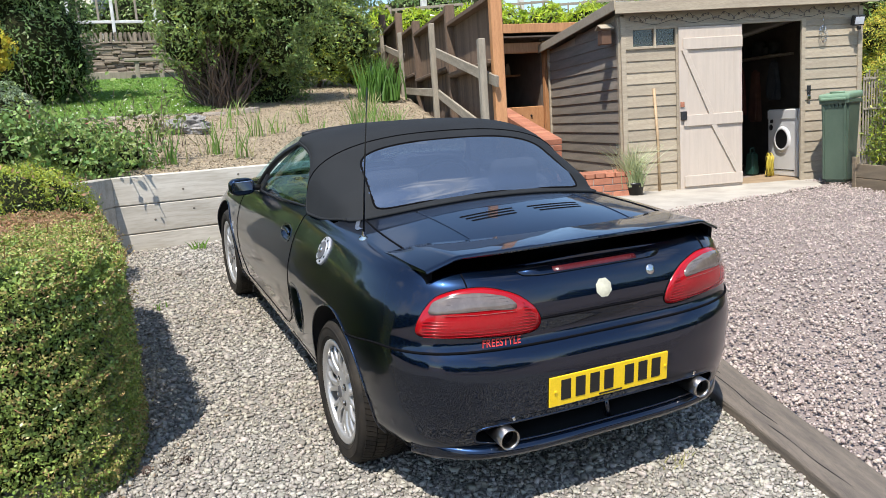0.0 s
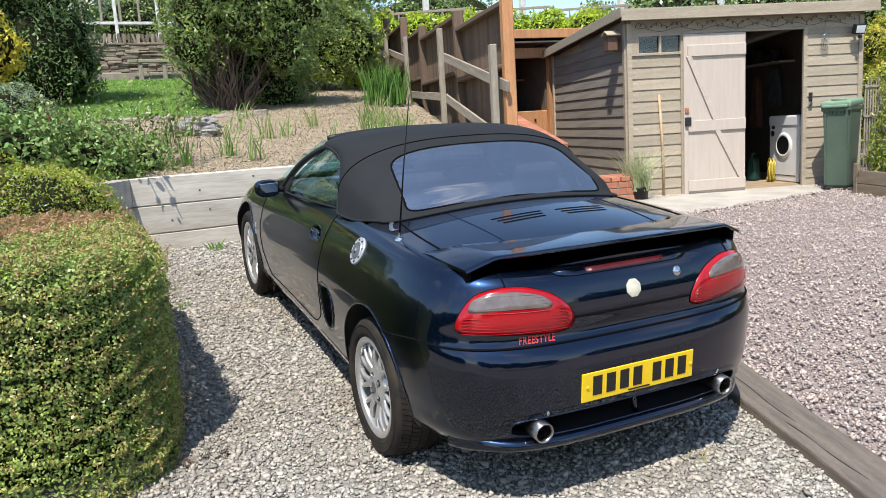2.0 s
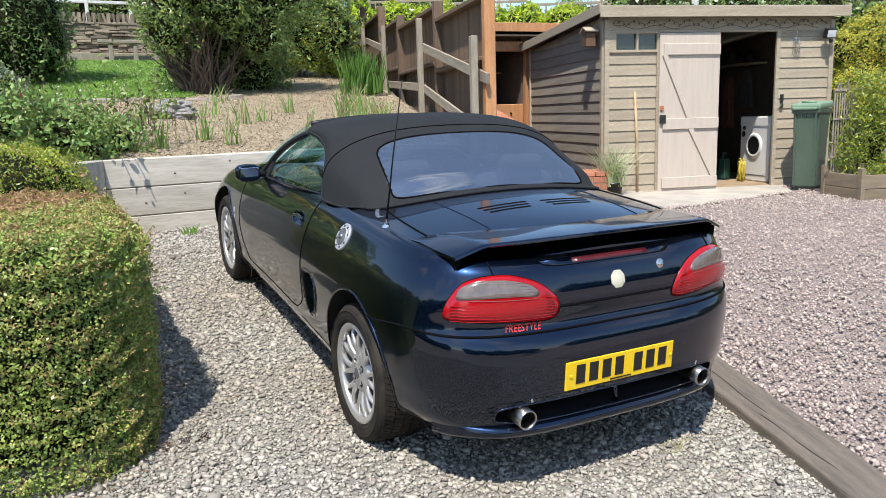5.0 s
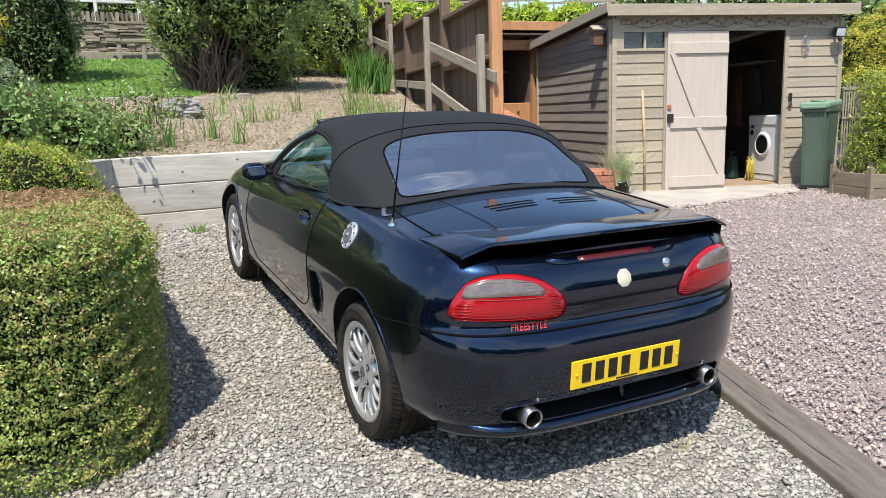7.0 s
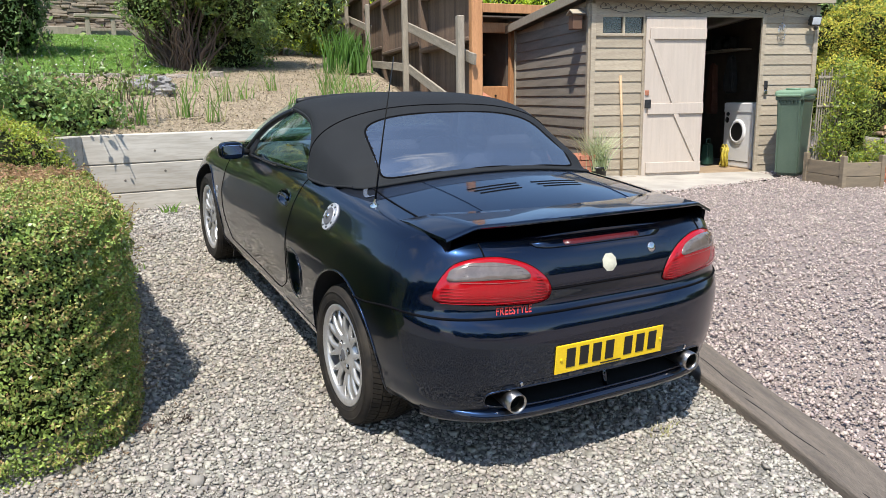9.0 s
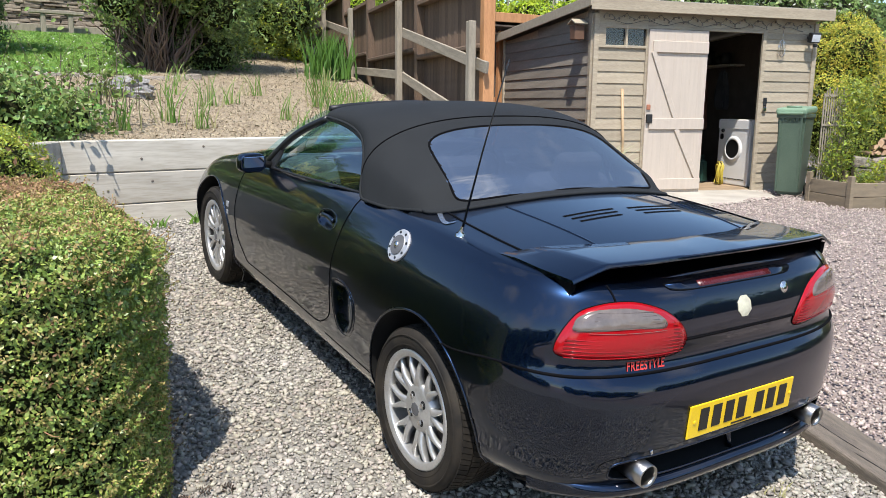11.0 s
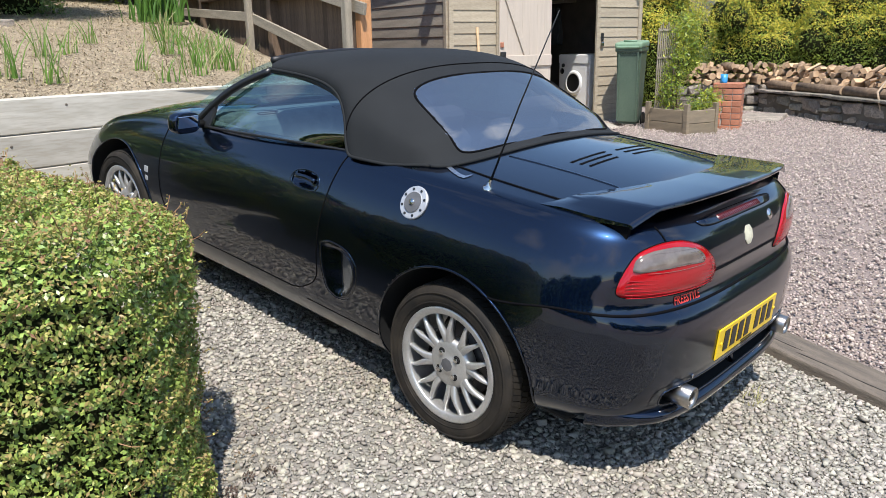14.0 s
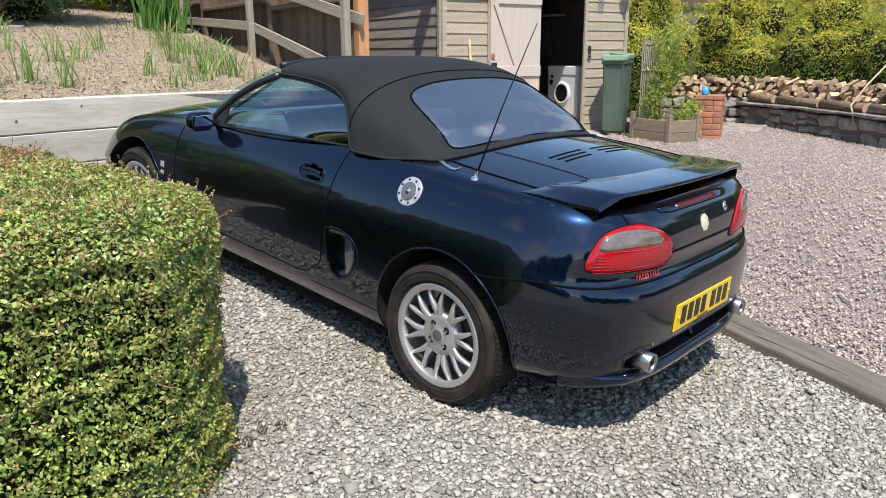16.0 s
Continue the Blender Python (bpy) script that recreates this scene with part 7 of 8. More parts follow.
# paler young growth on the clumps that stand out, most of it on top
p, g, w = hedge_surface(120000, 12, 0.02)
r = np.random.default_rng(15)
sel = w + 0.9 * g[:, 2] + 0.7 * np.sin(p[:, 0] * 4.1 + p[:, 1] * 3.3 + p[:, 2] * 5) + r.normal(size=len(w)) * 0.5 > 0.55
tagged(part("foliage", leaf_mesh("foliage", p[sel], g[sel] + UPTURN, 0.0135, 0.50, 2, 0.95), HEDGE_OLIVE, hedge), kind="stuff")
p, g, w = hedge_surface(110000, 13, 0.01)
sel = (g[:, 2] > 0.6) & (p[:, 1] > 1.15) & (np.abs(p[:, 0] + 2.28) < 0.58 + 0.1 * np.sin(p[:, 1] * 9)) & (r.random(len(p)) < 0.8)
tagged(part("dry_foliage", leaf_mesh("dry_foliage", p[sel] + np.array([0, 0, 0.012]), g[sel], 0.020, 0.42, 3, 0.9), RUST_LEAF, hedge), kind="stuff")
# single shoots that the shears missed
p, g, w = hedge_surface(5000, 14, 0.0)
sv, sf, tips = [], [], []
for a, d in zip(p[:620], g[:620]):
    t = Vector(d + r.normal(size=3) * 0.45).normalized() * float(r.uniform(0.025, 0.06))
    pts = [Vector(a), Vector(a) + t * 0.6, Vector(a) + t + Vector((0, 0, 0.008))]
    v, f = tube(pts, 0.0014, 3)
    sf += [tuple(i + len(sv) for i in q) for q in f]
    sv += v
    tips += [np.array(pts[1].lerp(pts[2], x)) for x in (0.0, 0.35, 0.7, 1.0, 1.0)]
tips = np.array(tips)
tagged(part("shoot_growth", mesh_of("shoot_growth", sv, sf), RUST_LEAF, hedge), kind="stuff")
tagged(part("shoot_leaves", leaf_mesh("shoot_leaves", tips + r.normal(size=tips.shape) * 0.006, r.normal(size=tips.shape), 0.0115, 0.5, 4, 0.6), HEDGE_OLIVE, hedge), kind="stuff")
p, g, w = hedge_surface(26000, 16, 0.0)
keep = ((g[:, 2] > 0.45) | (r.random(len(p)) < 0.4)) & (w > 0)
tagged(part("dry_leaf_scatter", leaf_mesh("dry_leaf_scatter", p[keep], g[keep], 0.013, 0.45, 6, 0.9), RUST_LEAF, hedge), kind="stuff")

# shrubs behind the hedge and along the bed's left end
bush("spirea_bush", "low yellow-green twiggy shrub behind the clipped hedge", [(-2.12, 2.85, 0.84, 0.52, 0.46, 0.46), (-2.85, 2.95, 0.84, 0.6, 0.5, 0.46), (-1.83, 2.85, 0.76, 0.28, 0.34, 0.46)],
     [(SPIREA, 40000, 0.020, 0.42, 0.80, 0.8, 0.16), (MID_LEAF, 5000, 0.026, 0.45, 0.6, 0.9, 0.16), (RUST_LEAF, 700, 0.04, 0.4, 0.95, 0.9, 0.2)], seed=2)
bush("rose_bush", "loose leafy shrub with pink buds above the sleeper wall", [(-1.72, 4.25, 1.30, 0.42, 0.38, 0.28), (-2.25, 4.3, 1.36, 0.45, 0.45, 0.34), (-1.28, 4.35, 1.2, 0.30, 0.3, 0.22), (-2.9, 4.6, 1.42, 0.6, 0.5, 0.5), (-1.75, 4.9, 1.35, 0.5, 0.4, 0.25), (-1.50, 3.92, 1.16, 0.18, 0.16, 0.14)],
     [(ROSE_LEAF, 6800, 0.041, 0.60, 0.5, 1.1, 0.5), (MID_LEAF, 5200, 0.038, 0.55, 0.35, 1.1, 0.5), (PALE_ROSE, 4200, 0.040, 0.62, 0.9, 0.9, 0.5), (PINK, 150, 0.038, 0.5, 1.0, 0.9, 0.3)], core=0.45, seed=3, full=True)
bush("grey_shrub", "rounded grey-green shrub in the bed", [(-2.36, 5.5, 1.68, 0.42, 0.42, 0.32), (-3.1, 5.4, 1.65, 0.6, 0.5, 0.4)], [(leaf_material("grey_green_leaf", (0.30, 0.38, 0.22), (0.20, 0.27, 0.15), 0.5, 0.4, 0.02), 15000, 0.03, 0.4, 0.85, 0.8, 0.12), (ROSE_LEAF, 2500, 0.035, 0.4, 0.7, 0.8, 0.15)], seed=4)
stems = thing("wild_stems", "thin tall leafy stems rising from the shrubs", "stems")
r = np.random.default_rng(9)
lp, ln = [], []
for k in range(64):
    x, y = r.uniform(-2.5, -0.75), r.uniform(4.0, 4.8)
    z = float(bed_z(x, y)) + 0.15
    h = r.uniform(0.25, 0.50) if k % 4 else r.uniform(0.5, 0.85)
    lean = r.normal(size=2) * 0.16
    pts = [(x + lean[0] * t * t, y + lean[1] * t * t, z + h * t) for t in np.linspace(0, 1, 6)]
    rod("stem", pts, 0.0028, BARK, stems, 5, False, [1, 0.9, 0.8, 0.7, 0.5, 0.3])
    for t in np.linspace(0.3, 1, 9):
        i = np.array([x + lean[0] * t * t, y + lean[1] * t * t, z + h * t])
        lp.append(i + r.normal(size=3) * 0.025)
        ln.append(r.normal(size=3) + np.array([0, 0, 0.8]))
tagged(part("leaves", leaf_mesh("leaves", np.array(lp), np.array(ln), 0.043, 0.60, 8, 0.3, full=True), ROSE_LEAF, stems), kind="stuff")
# sprays hanging over the wall's corner
spray = thing("overhanging_spray", "leafy spray hanging over the sleeper wall corner", "spray")
lp = []
for k in range(4):
    x0, out_y, drop = -1.60 + 0.075 * k, 0.20 + 0.05 * (k % 3), 0.03 + 0.03 * (k % 3)
    pts = [(x0 + (0.10 + 0.05 * (k % 3)) * t, 3.88 - out_y * t, 1.22 + 0.22 * math.sin(t * 2.4) - drop * t * t * 2) for t in np.linspace(0, 1, 8)]
    rod("stem", pts, 0.0035, ROSE_LEAF, spray, 5)
    for q in pts[2:]:
        for _ in range(2):
            lp.append(np.array(q) + r.normal(size=3) * 0.026)
tagged(part("leaves", leaf_mesh("leaves", np.array(lp), np.tile((0.2, -0.6, 0.8), (len(lp), 1)), 0.048, 0.58, 18, 0.6, full=True), ROSE_LEAF, spray), kind="stuff")

# multi-stemmed tree over the lawn's corner
tx, ty = 0.20, 8.1
tz = float(bed_z(tx, ty))
limbs = []
r = np.random.default_rng(21)
for k in range(90):
    a, l = r.uniform(0, 2 * math.pi), r.uniform(0.10, 0.80)
    h = r.uniform(0.5, 1.7)
    bow = r.uniform(-0.6, 0.6)
    limbs.append(([(tx + 0.16 * math.cos(a) + (l * t ** 1.4 + bow * 0.3 * math.sin(t * 3)) * math.cos(a + bow * t) + 0.045 * math.sin(t * 9 + k), ty + 0.12 * math.sin(a) + l * 0.8 * t ** 1.4 * math.sin(a), tz - 0.05 + h * t ** (0.8 + 0.5 * abs(bow))) for t in np.linspace(0, 1, 8)], r.uniform(0.005, 0.022), [1, 0.92, 0.82, 0.7, 0.6, 0.5, 0.35, 0.2]))
bush("shrub_tree", "large multi-stemmed evergreen tree with bare reddish lower stems", [(tx + 0.9 * (a - tx), ty + 0.9 * (b - ty), tz + 0.9 * (c - tz), 0.9 * d, 0.9 * e, 0.9 * f) for a, b, c, d, e, f in [(tx - 0.50, ty - 0.1, tz + 0.98, 0.36, 0.5, 0.46), (tx - 0.30, ty, tz + 1.55, 0.60, 0.8, 0.70), (tx + 0.45, ty + 0.7, tz + 1.0, 0.7, 0.6, 0.7), (tx + 0.30, ty - 0.1, tz + 1.9, 0.85, 0.9, 0.75), (tx + 0.9, ty + 0.1, tz + 0.95, 0.48, 0.6, 0.50), (tx + 1.2, ty + 0.3, tz + 1.7, 0.75, 0.8, 0.8), (tx + 0.95, ty + 0.9, tz + 0.6, 0.6, 0.5, 0.7), (tx + 0.3, ty, tz + 2.8, 1.1, 0.9, 0.8), (tx + 0.1, ty + 0.75, tz + 0.45, 0.6, 0.4, 0.55), (tx + 0.9, ty + 0.6, tz + 0.30, 0.6, 0.4, 0.4), (tx + 0.25, ty - 0.35, tz + 1.25, 0.45, 0.4, 0.4)]],
     [(DARK_LEAF, 7000, 0.065, 0.42, 0.6, 0.9, 0.26), (MID_LEAF, 34000, 0.052, 0.4, 0.8, 0.9, 0.32), (ROSE_LEAF, 12000, 0.048, 0.4, 0.92, 0.8, 0.34), (SPIREA, 3000, 0.046, 0.4, 0.95, 0.8, 0.34)], "tree", 0.66, limbs, 5)
ox, oy = 2.2, 10.9
oz = float(bed_z(ox, oy))
bush("olive_shrub_tree", "tall pale olive-leaved evergreen shrub behind the bed", [(ox - 0.5, oy, oz + 0.75, 0.7, 0.7, 0.85), (ox + 0.45, oy + 0.1, oz + 0.95, 0.75, 0.7, 1.0), (ox + 1.0, oy + 0.3, oz + 2.2, 0.75, 0.7, 0.9), (ox - 0.2, oy + 0.1, oz + 2.5, 1.0, 0.8, 1.0), (ox + 0.75, oy - 0.4, oz + 0.8, 0.5, 0.5, 0.65)],
     [(MID_LEAF, 20000, 0.075, 0.3, 0.75, 0.9, 0.28), (ROSE_LEAF, 8000, 0.07, 0.3, 0.8, 0.9, 0.28), (SPIREA, 10000, 0.065, 0.3, 0.95, 0.8, 0.30), (DARK_LEAF, 5000, 0.09, 0.35, 0.5, 0.9, 0.2)], "tree", 0.7, [([(ox, oy, oz - 0.1), (ox - 0.1, oy, oz + 0.8), (ox - 0.2, oy, oz + 1.8)], 0.05, [1, 0.8, 0.5]), ([(ox + 0.2, oy, oz - 0.1), (ox + 0.4, oy, oz + 0.9), (ox + 0.5, oy, oz + 1.8)], 0.04, [1, 0.8, 0.5])], 6)
bush("yew_tree", "broad dark conifer at the lawn's edge", [(-2.08, 9.8, 2.75, 0.80, 0.9, 0.95), (-3.4, 10.2, 2.8, 1.2, 1.2, 1.6), (-2.3, 9.8, 4.1, 1.05, 1.1, 1.4), (-1.75, 10.0, 2.55, 0.42, 0.6, 0.62), (-4.8, 10, 2.8, 1.4, 1.2, 2.0)],
     [(YEW, 52000, 0.062, 0.36, 0.70, 0.9, 0.16), (DARK_LEAF, 12000, 0.058, 0.36, 0.85, 0.9, 0.16)], "tree", 0.82, None, 7)
bush("golden_shrub", "golden-leaved rounded shrub beside the dark conifer", [(-2.62, 7.6, 2.55, 0.40, 0.4, 0.42), (-3.3, 7.4, 2.3, 0.6, 0.5, 0.6)], [(GOLD, 6500, 0.06, 0.5, 0.75, 0.8, 0.15)], seed=8)

# lawn with its grass
lawn_v, lx, ly = [], np.linspace(-3.2, 1.6, 24), np.linspace(7.6, 15.4, 40)
for x in lx:
    for y in ly:
        xx = -3.2 + (x + 3.2) / 4.8 * (3.2 + 0.05 + 0.12 * (y - 8.0) + 0.12 * math.sin(y * 3.1))
        lawn_v.append((xx, y, float(bed_z(xx, y)) + 0.014))
tagged(part("lawn", mesh_of("lawn", lawn_v, [f[::-1] for f in grid_faces(24, 40)], True), GRASS_EARTH), "bright green lawn beyond the bed", "lawn", kind="structure")
r = np.random.default_rng(31)
n = 30000
gp = np.stack([r.uniform(-2.4, 0.9, n), 7.5 + 7.8 * r.random(n) ** 1.3, np.zeros(n)], 1)
gp = gp[gp[:, 0] < 0.10 + 0.12 * (gp[:, 1] - 8.0) + 0.12 * np.sin(gp[:, 1] * 3.1) + 0.06 * r.normal(size=n)]
n = len(gp)
gp[:, 2] = bed_z(gp[:, 0], gp[:, 1]) + 0.035
tagged(part("grass", leaf_mesh("grass", gp, np.tile((0, -0.9, 0.2), (n, 1)) + r.normal(size=(n, 3)) * 0.5, 0.07, 0.14, 32, 0.2), LAWN), "short bright green lawn grass", "grass", kind="stuff")
dp = gp[:110] + np.array([0, 0, 0.03])
tagged(part("daisies", leaf_mesh("daisies", dp, np.tile((0, -0.6, 0.8), (len(dp), 1)), 0.024, 0.9, 33, 0.3), WHITE_PETAL), "scattered white daisies in the lawn", "daisies", kind="stuff")
for k in range(7):                      # edging stones between bed and lawn
    x = -1.9 + 0.38 * k
    st = thing("edging_stone", "grey edging stone between bed and lawn", "stone", pose(x, 7.5 + 0.1 * math.sin(k * 2), float(bed_z(x, 7.5)) - 0.025, 0, 0, 20 * math.sin(k)), "edging stones")
    part("stone", stone_mesh(0.36, 0.20, 0.10, 60 + k), None, st)
big = thing("bed_boulder", "rough grey weathered boulder in the bed", "stone", pose(-0.55, 6.1, float(bed_z(-0.6, 6.1)) + 0.05))
bm = bmesh.new()
bmesh.ops.create_icosphere(bm, subdivisions=4, radius=1.0)
for v in bm.verts:
    q = 1 + 0.35 * noise.noise(v.co * 1.7) + 0.22 * noise.noise(v.co * 4.5 + Vector((3, 1, 0))) + 0.12 * noise.noise(v.co * 11)
    v.co = Vector((v.co.x * 0.29, v.co.y * 0.17, v.co.z * 0.125)) * q
part("stone", bm, material("weathered_boulder", (0.34, 0.32, 0.30), (0.20, 0.19, 0.18), 0.9, 0, 10, 40, 0.9, 0.01, c3=(0.10, 0.095, 0.09), stain=0.8), big)

# irises and other blades in the bed
def blades(n, x, y, h, spread, seed, w=0.018, bow=0.35):
    r = np.random.default_rng(seed)
    z = float(bed_z(x, y))
    made = []
    for k in range(n):
        v, f = [], []
        a, l = r.uniform(0, 2 * math.pi), r.uniform(0.55, 1.0) * h
        o = r.normal(size=2) * spread * 0.35
        tilt = r.uniform(0.05, bow)
        for i, t in enumerate((0, 0.3, 0.6, 0.85, 1.0)):
            q = tilt * l * t ** 1.8
            ww = w * (1 - t) ** 0.6 * 0.5 + 0.0005
            cx, cy, cz = x + o[0] + q * math.cos(a), y + o[1] + q * math.sin(a), z + l * t * (1 - 0.15 * tilt * t)
            pa = a + 1.1
            v += [(cx - ww * math.sin(pa), cy + ww * math.cos(pa), cz), (cx + ww * math.sin(pa), cy - ww * math.cos(pa), cz)]
        b = len(v) - 10
        f += [(b + 2 * i, b + 2 * i + 1, b + 2 * i + 3, b + 2 * i + 2) for i in range(4)]
        made.append(mesh_of("blade", v, f))
    return made


def plant_blades(meshes, mat, parent):
    for me in meshes:
        part("blade", me, mat, parent)


IRIS = [(-0.50, 4.66, 0.46), (-0.28, 4.40, 0.40), (0.12, 5.5, 0.40), (-0.92, 4.35, 0.38), (0.62, 4.75, 0.34), (0.95, 4.45, 0.42), (1.12, 4.75, 0.45), (0.35, 5.6, 0.30), (-0.95, 5.6, 0.36), (1.35, 4.6, 0.40), (0.55, 4.25, 0.26), (-0.72, 5.9, 0.30), (1.25, 5.5, 0.4), (-0.1, 6.2, 0.30), (0.8, 6.2, 0.3), (1.6, 6.3, 0.34), (0.2, 7.2, 0.3)]
for k, (x, y, h) in enumerate(IRIS):
    ir = thing("iris_clump", "small clump of green iris blades in bark soil", "iris", group="irises in the bed")
    plant_blades(blades(15 if h > 0.35 else 10, x, y, h, 0.16, 40 + k, 0.014, 0.5), BLADE, ir)
    plant_blades(blades(9, x, y, h * 0.9, 0.22, 140 + k, 0.010, 0.9), STRAW_BLADE, ir)
flag = thing("flag_clump", "large clump of broad green sword-shaped leaves by the fence", "perennial")
plant_blades(blades(250, 2.42, 7.75, 0.70, 0.42, 71, 0.027, 0.40), leaf_material("flag_blade", (0.105, 0.24, 0.045), (0.06, 0.15, 0.03), 0.35, 0.3, 0.02), flag)
fringe = thing("grass_fringe", "straggling pale grass along the foot of the fence", "grass")
for k in range(9):
    plant_blades(blades(16, 1.35 + 0.06 * k + 0.1 * math.sin(k * 5), 4.3 + 0.30 * k, 0.33, 0.22, 90 + k, 0.016, 0.7), BLADE if k % 2 else STRAW_BLADE, fringe)
VARIEGATED = leaf_material("variegated_blade", (0.50, 0.53, 0.33), (0.30, 0.38, 0.18), 0.5, 0.35, 0.02)
for me in blades(200, 0, 0, 0.56, 0.18, 99, 0.011, 1.0):
    part("blade", me, VARIEGATED, pot, "", pose(0, 0, 0.19 - float(bed_z(0, 0))))
weeds = [(-0.85, 3.60, 0.10), (-0.55, 3.66, 0.12), (-0.30, 3.68, 0.09), (0.34, -0.71, 0.036), (-1.32, 2.2, 0.05), (0.39, -0.68, 0.03)]
for k, (x, y, h) in enumerate(weeds):
    wd = thing("weed", "small green weed growing in the gravel", "weed", pose(0, 0, float(ground_z(x, y)) - float(bed_z(x, y)) + 0.02), "weeds in the gravel")
    plant_blades(blades(12, x, y, h, 0.08, 200 + k, 0.2 * h, 0.9), BLADE if h > 0.04 else STRAW_BLADE, wd)

# bark chips and clods on the bed
r = np.random.default_rng(44)
n = 42000
bp = np.stack([r.uniform(-2.2, 3.4, n), 3.9 + 7.0 * r.random(n) ** 1.3, np.zeros(n)], 1)
bp = bp[(bp[:, 0] < 1.7 + 0.25 * (bp[:, 1] - 3.4)) & ~((bp[:, 1] > 8.0) & (bp[:, 0] < 0.05 + 0.12 * (bp[:, 1] - 8.0)))]
bp[:, 2] = bed_z(bp[:, 0], bp[:, 1]) + 0.015
tagged(part("bark_chips", leaf_mesh("bark_chips", bp, np.tile((0, 0, 1.0), (len(bp), 1)), 0.021, 0.45, 45, 0.45, 0.6),
            material("bark_chip", (0.385, 0.325, 0.215), (0.26, 0.21, 0.135), 0.9, 0, 9, 60, 0.4, 0.003, per="island", spread=0.55)), "dry bark chips strewn over the bed", "bark chips", kind="stuff")

# golden conifers behind the logs
CON = [(9.28, 4.45, 0.86, 2.40), (10.7, 3.35, 0.85, 2.35), (10.9, 1.9, 0.85, 2.3), (10.2, 0.6, 0.85, 2.3), (9.4, -0.6, 0.85, 2.3), (8.9, -1.8, 0.85, 2.2), (11.9, 2.9, 0.9, 2.6)]
for k, (x, y, rr, h) in enumerate(CON):
    few = 0.35 if k in (3, 4, 5) else 1.0
    bl = [(x, y, 0.25 + h * 0.36, rr, rr, h * 0.42), (x + 0.1, y, 0.2 + h * 0.68, rr * 0.78, rr * 0.78, h * 0.32), (x - 0.35 * rr, y - 0.4 * rr, 0.3 + h * 0.30, rr * 0.7, rr * 0.7, h * 0.3)]
    rt = np.random.default_rng(640 + k)
    for _ in range(int(22 * few) + 4):
        d = rt.normal(size=3)
        d = d / np.linalg.norm(d) * np.array([rr * 0.86, rr * 0.86, h * 0.42])
        q = rt.uniform(0.20, 0.36)
        bl.append((x + d[0] * 0.95, y + d[1] * 0.95, max(0.5, 0.25 + h * 0.45 + d[2]), q, q, q * 1.35))
    con = bush("golden_conifer", "bushy golden-yellow conifer behind the log pile", bl, [(GOLD_SHADED, int(38000 * few), 0.038, 0.34, 0.76, 0.55, 0.16), (CONIFER_GREEN, int(14000 * few), 0.038, 0.34, 0.6, 0.9, 0.16)], "conifer", 0.60, None, 50 + k, "golden conifers")
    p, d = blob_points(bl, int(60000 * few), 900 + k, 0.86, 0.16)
    # gold on upward and higher leaves: yellow tips, with the lit side coloured in
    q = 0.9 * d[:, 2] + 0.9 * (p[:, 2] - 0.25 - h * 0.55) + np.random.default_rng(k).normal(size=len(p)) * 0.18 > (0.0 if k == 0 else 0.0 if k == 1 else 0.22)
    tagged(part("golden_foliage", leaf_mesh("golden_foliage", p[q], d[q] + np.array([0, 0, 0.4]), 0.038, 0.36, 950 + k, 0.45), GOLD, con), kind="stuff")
bush("climber", "light green climbing shrub on the planter trellis", [(6.20, 2.54, 1.02, 0.17, 0.15, 0.42), (6.36, 2.54, 1.50, 0.27, 0.19, 0.22), (6.44, 2.44, 1.20, 0.13, 0.12, 0.24), (6.12, 2.60, 0.74, 0.13, 0.12, 0.22), (6.42, 2.24, 0.66, 0.21, 0.18, 0.16), (6.16, 2.26, 0.60, 0.13, 0.12, 0.09)],
     [(SPIREA, 3600, 0.040, 0.36, 0.55, 0.9, 0.5), (ROSE_LEAF, 1700, 0.040, 0.40, 0.35, 0.9, 0.5)], core=0.0001, seed=61,
     trunk=[([(6.25, 2.55, 0.45), (6.30, 2.56, 1.0), (6.40, 2.54, 1.5)], 0.012, [1, 0.8, 0.5]), ([(6.18, 2.52, 0.45), (6.12, 2.56, 0.9), (6.20, 2.54, 1.2)], 0.008, [1, 0.8, 0.5])])

# bright hedge with its trellis, and the trees round the garden
hb = [(3.7 + 0.80 * k, 13.7 - 0.46 * k, 2.92 - 0.045 * k, 0.70, 0.6, 0.95) for k in range(11)]
bush("laurel_hedge", "bright yellow-green laurel hedge above the fence", hb, [(LAUREL, 42000, 0.115, 0.30, 0.85, 0.8, 0.10), (MID_LEAF, 7000, 0.09, 0.42, 0.7, 0.8, 0.12)], "hedge", 0.9, None, 71)
ltr = thing("hedge_trellis", "low pale weathered trellis behind the laurel hedge", "trellis", pose(3.5, 14.65, 0, 0, 0, math.degrees(math.atan2(-0.46, 0.80))))
for k in range(5):
    z = 3.98 - 0.09 * k
    for q in (0.0, -0.22):
        block("trellis_rail", (1.76, 0.03, 0.055), (1.8 * k + 0.9, 0.0, z + q), RAIL_LONG, ltr, bevel=0.004)
    for q in range(7):
        block("trellis_slat", (0.035, 0.02, 0.50), (1.8 * k + 0.15 + 0.25 * q, -0.026, z - 0.22), RAIL_LONG, ltr, bevel=0.003)
    block("trellis_post", (0.08, 0.08, 1.9), (1.8 * k, 0.0, z - 0.88), RAIL_LONG, ltr, bevel=0.005)
tfence = thing("post_row", "row of white painted posts in the laurel hedge", "fence")
for k in range(4):
    block("post", (0.12, 0.12, 2.0), (5.8 + 1.9 * k, 13.5 - 1.1 * k, 3.6), material("white_post_paint", (0.7, 0.7, 0.66), None, 0.6) if k == 0 else bpy.data.materials["white_post_paint"], tfence, bevel=0.01)
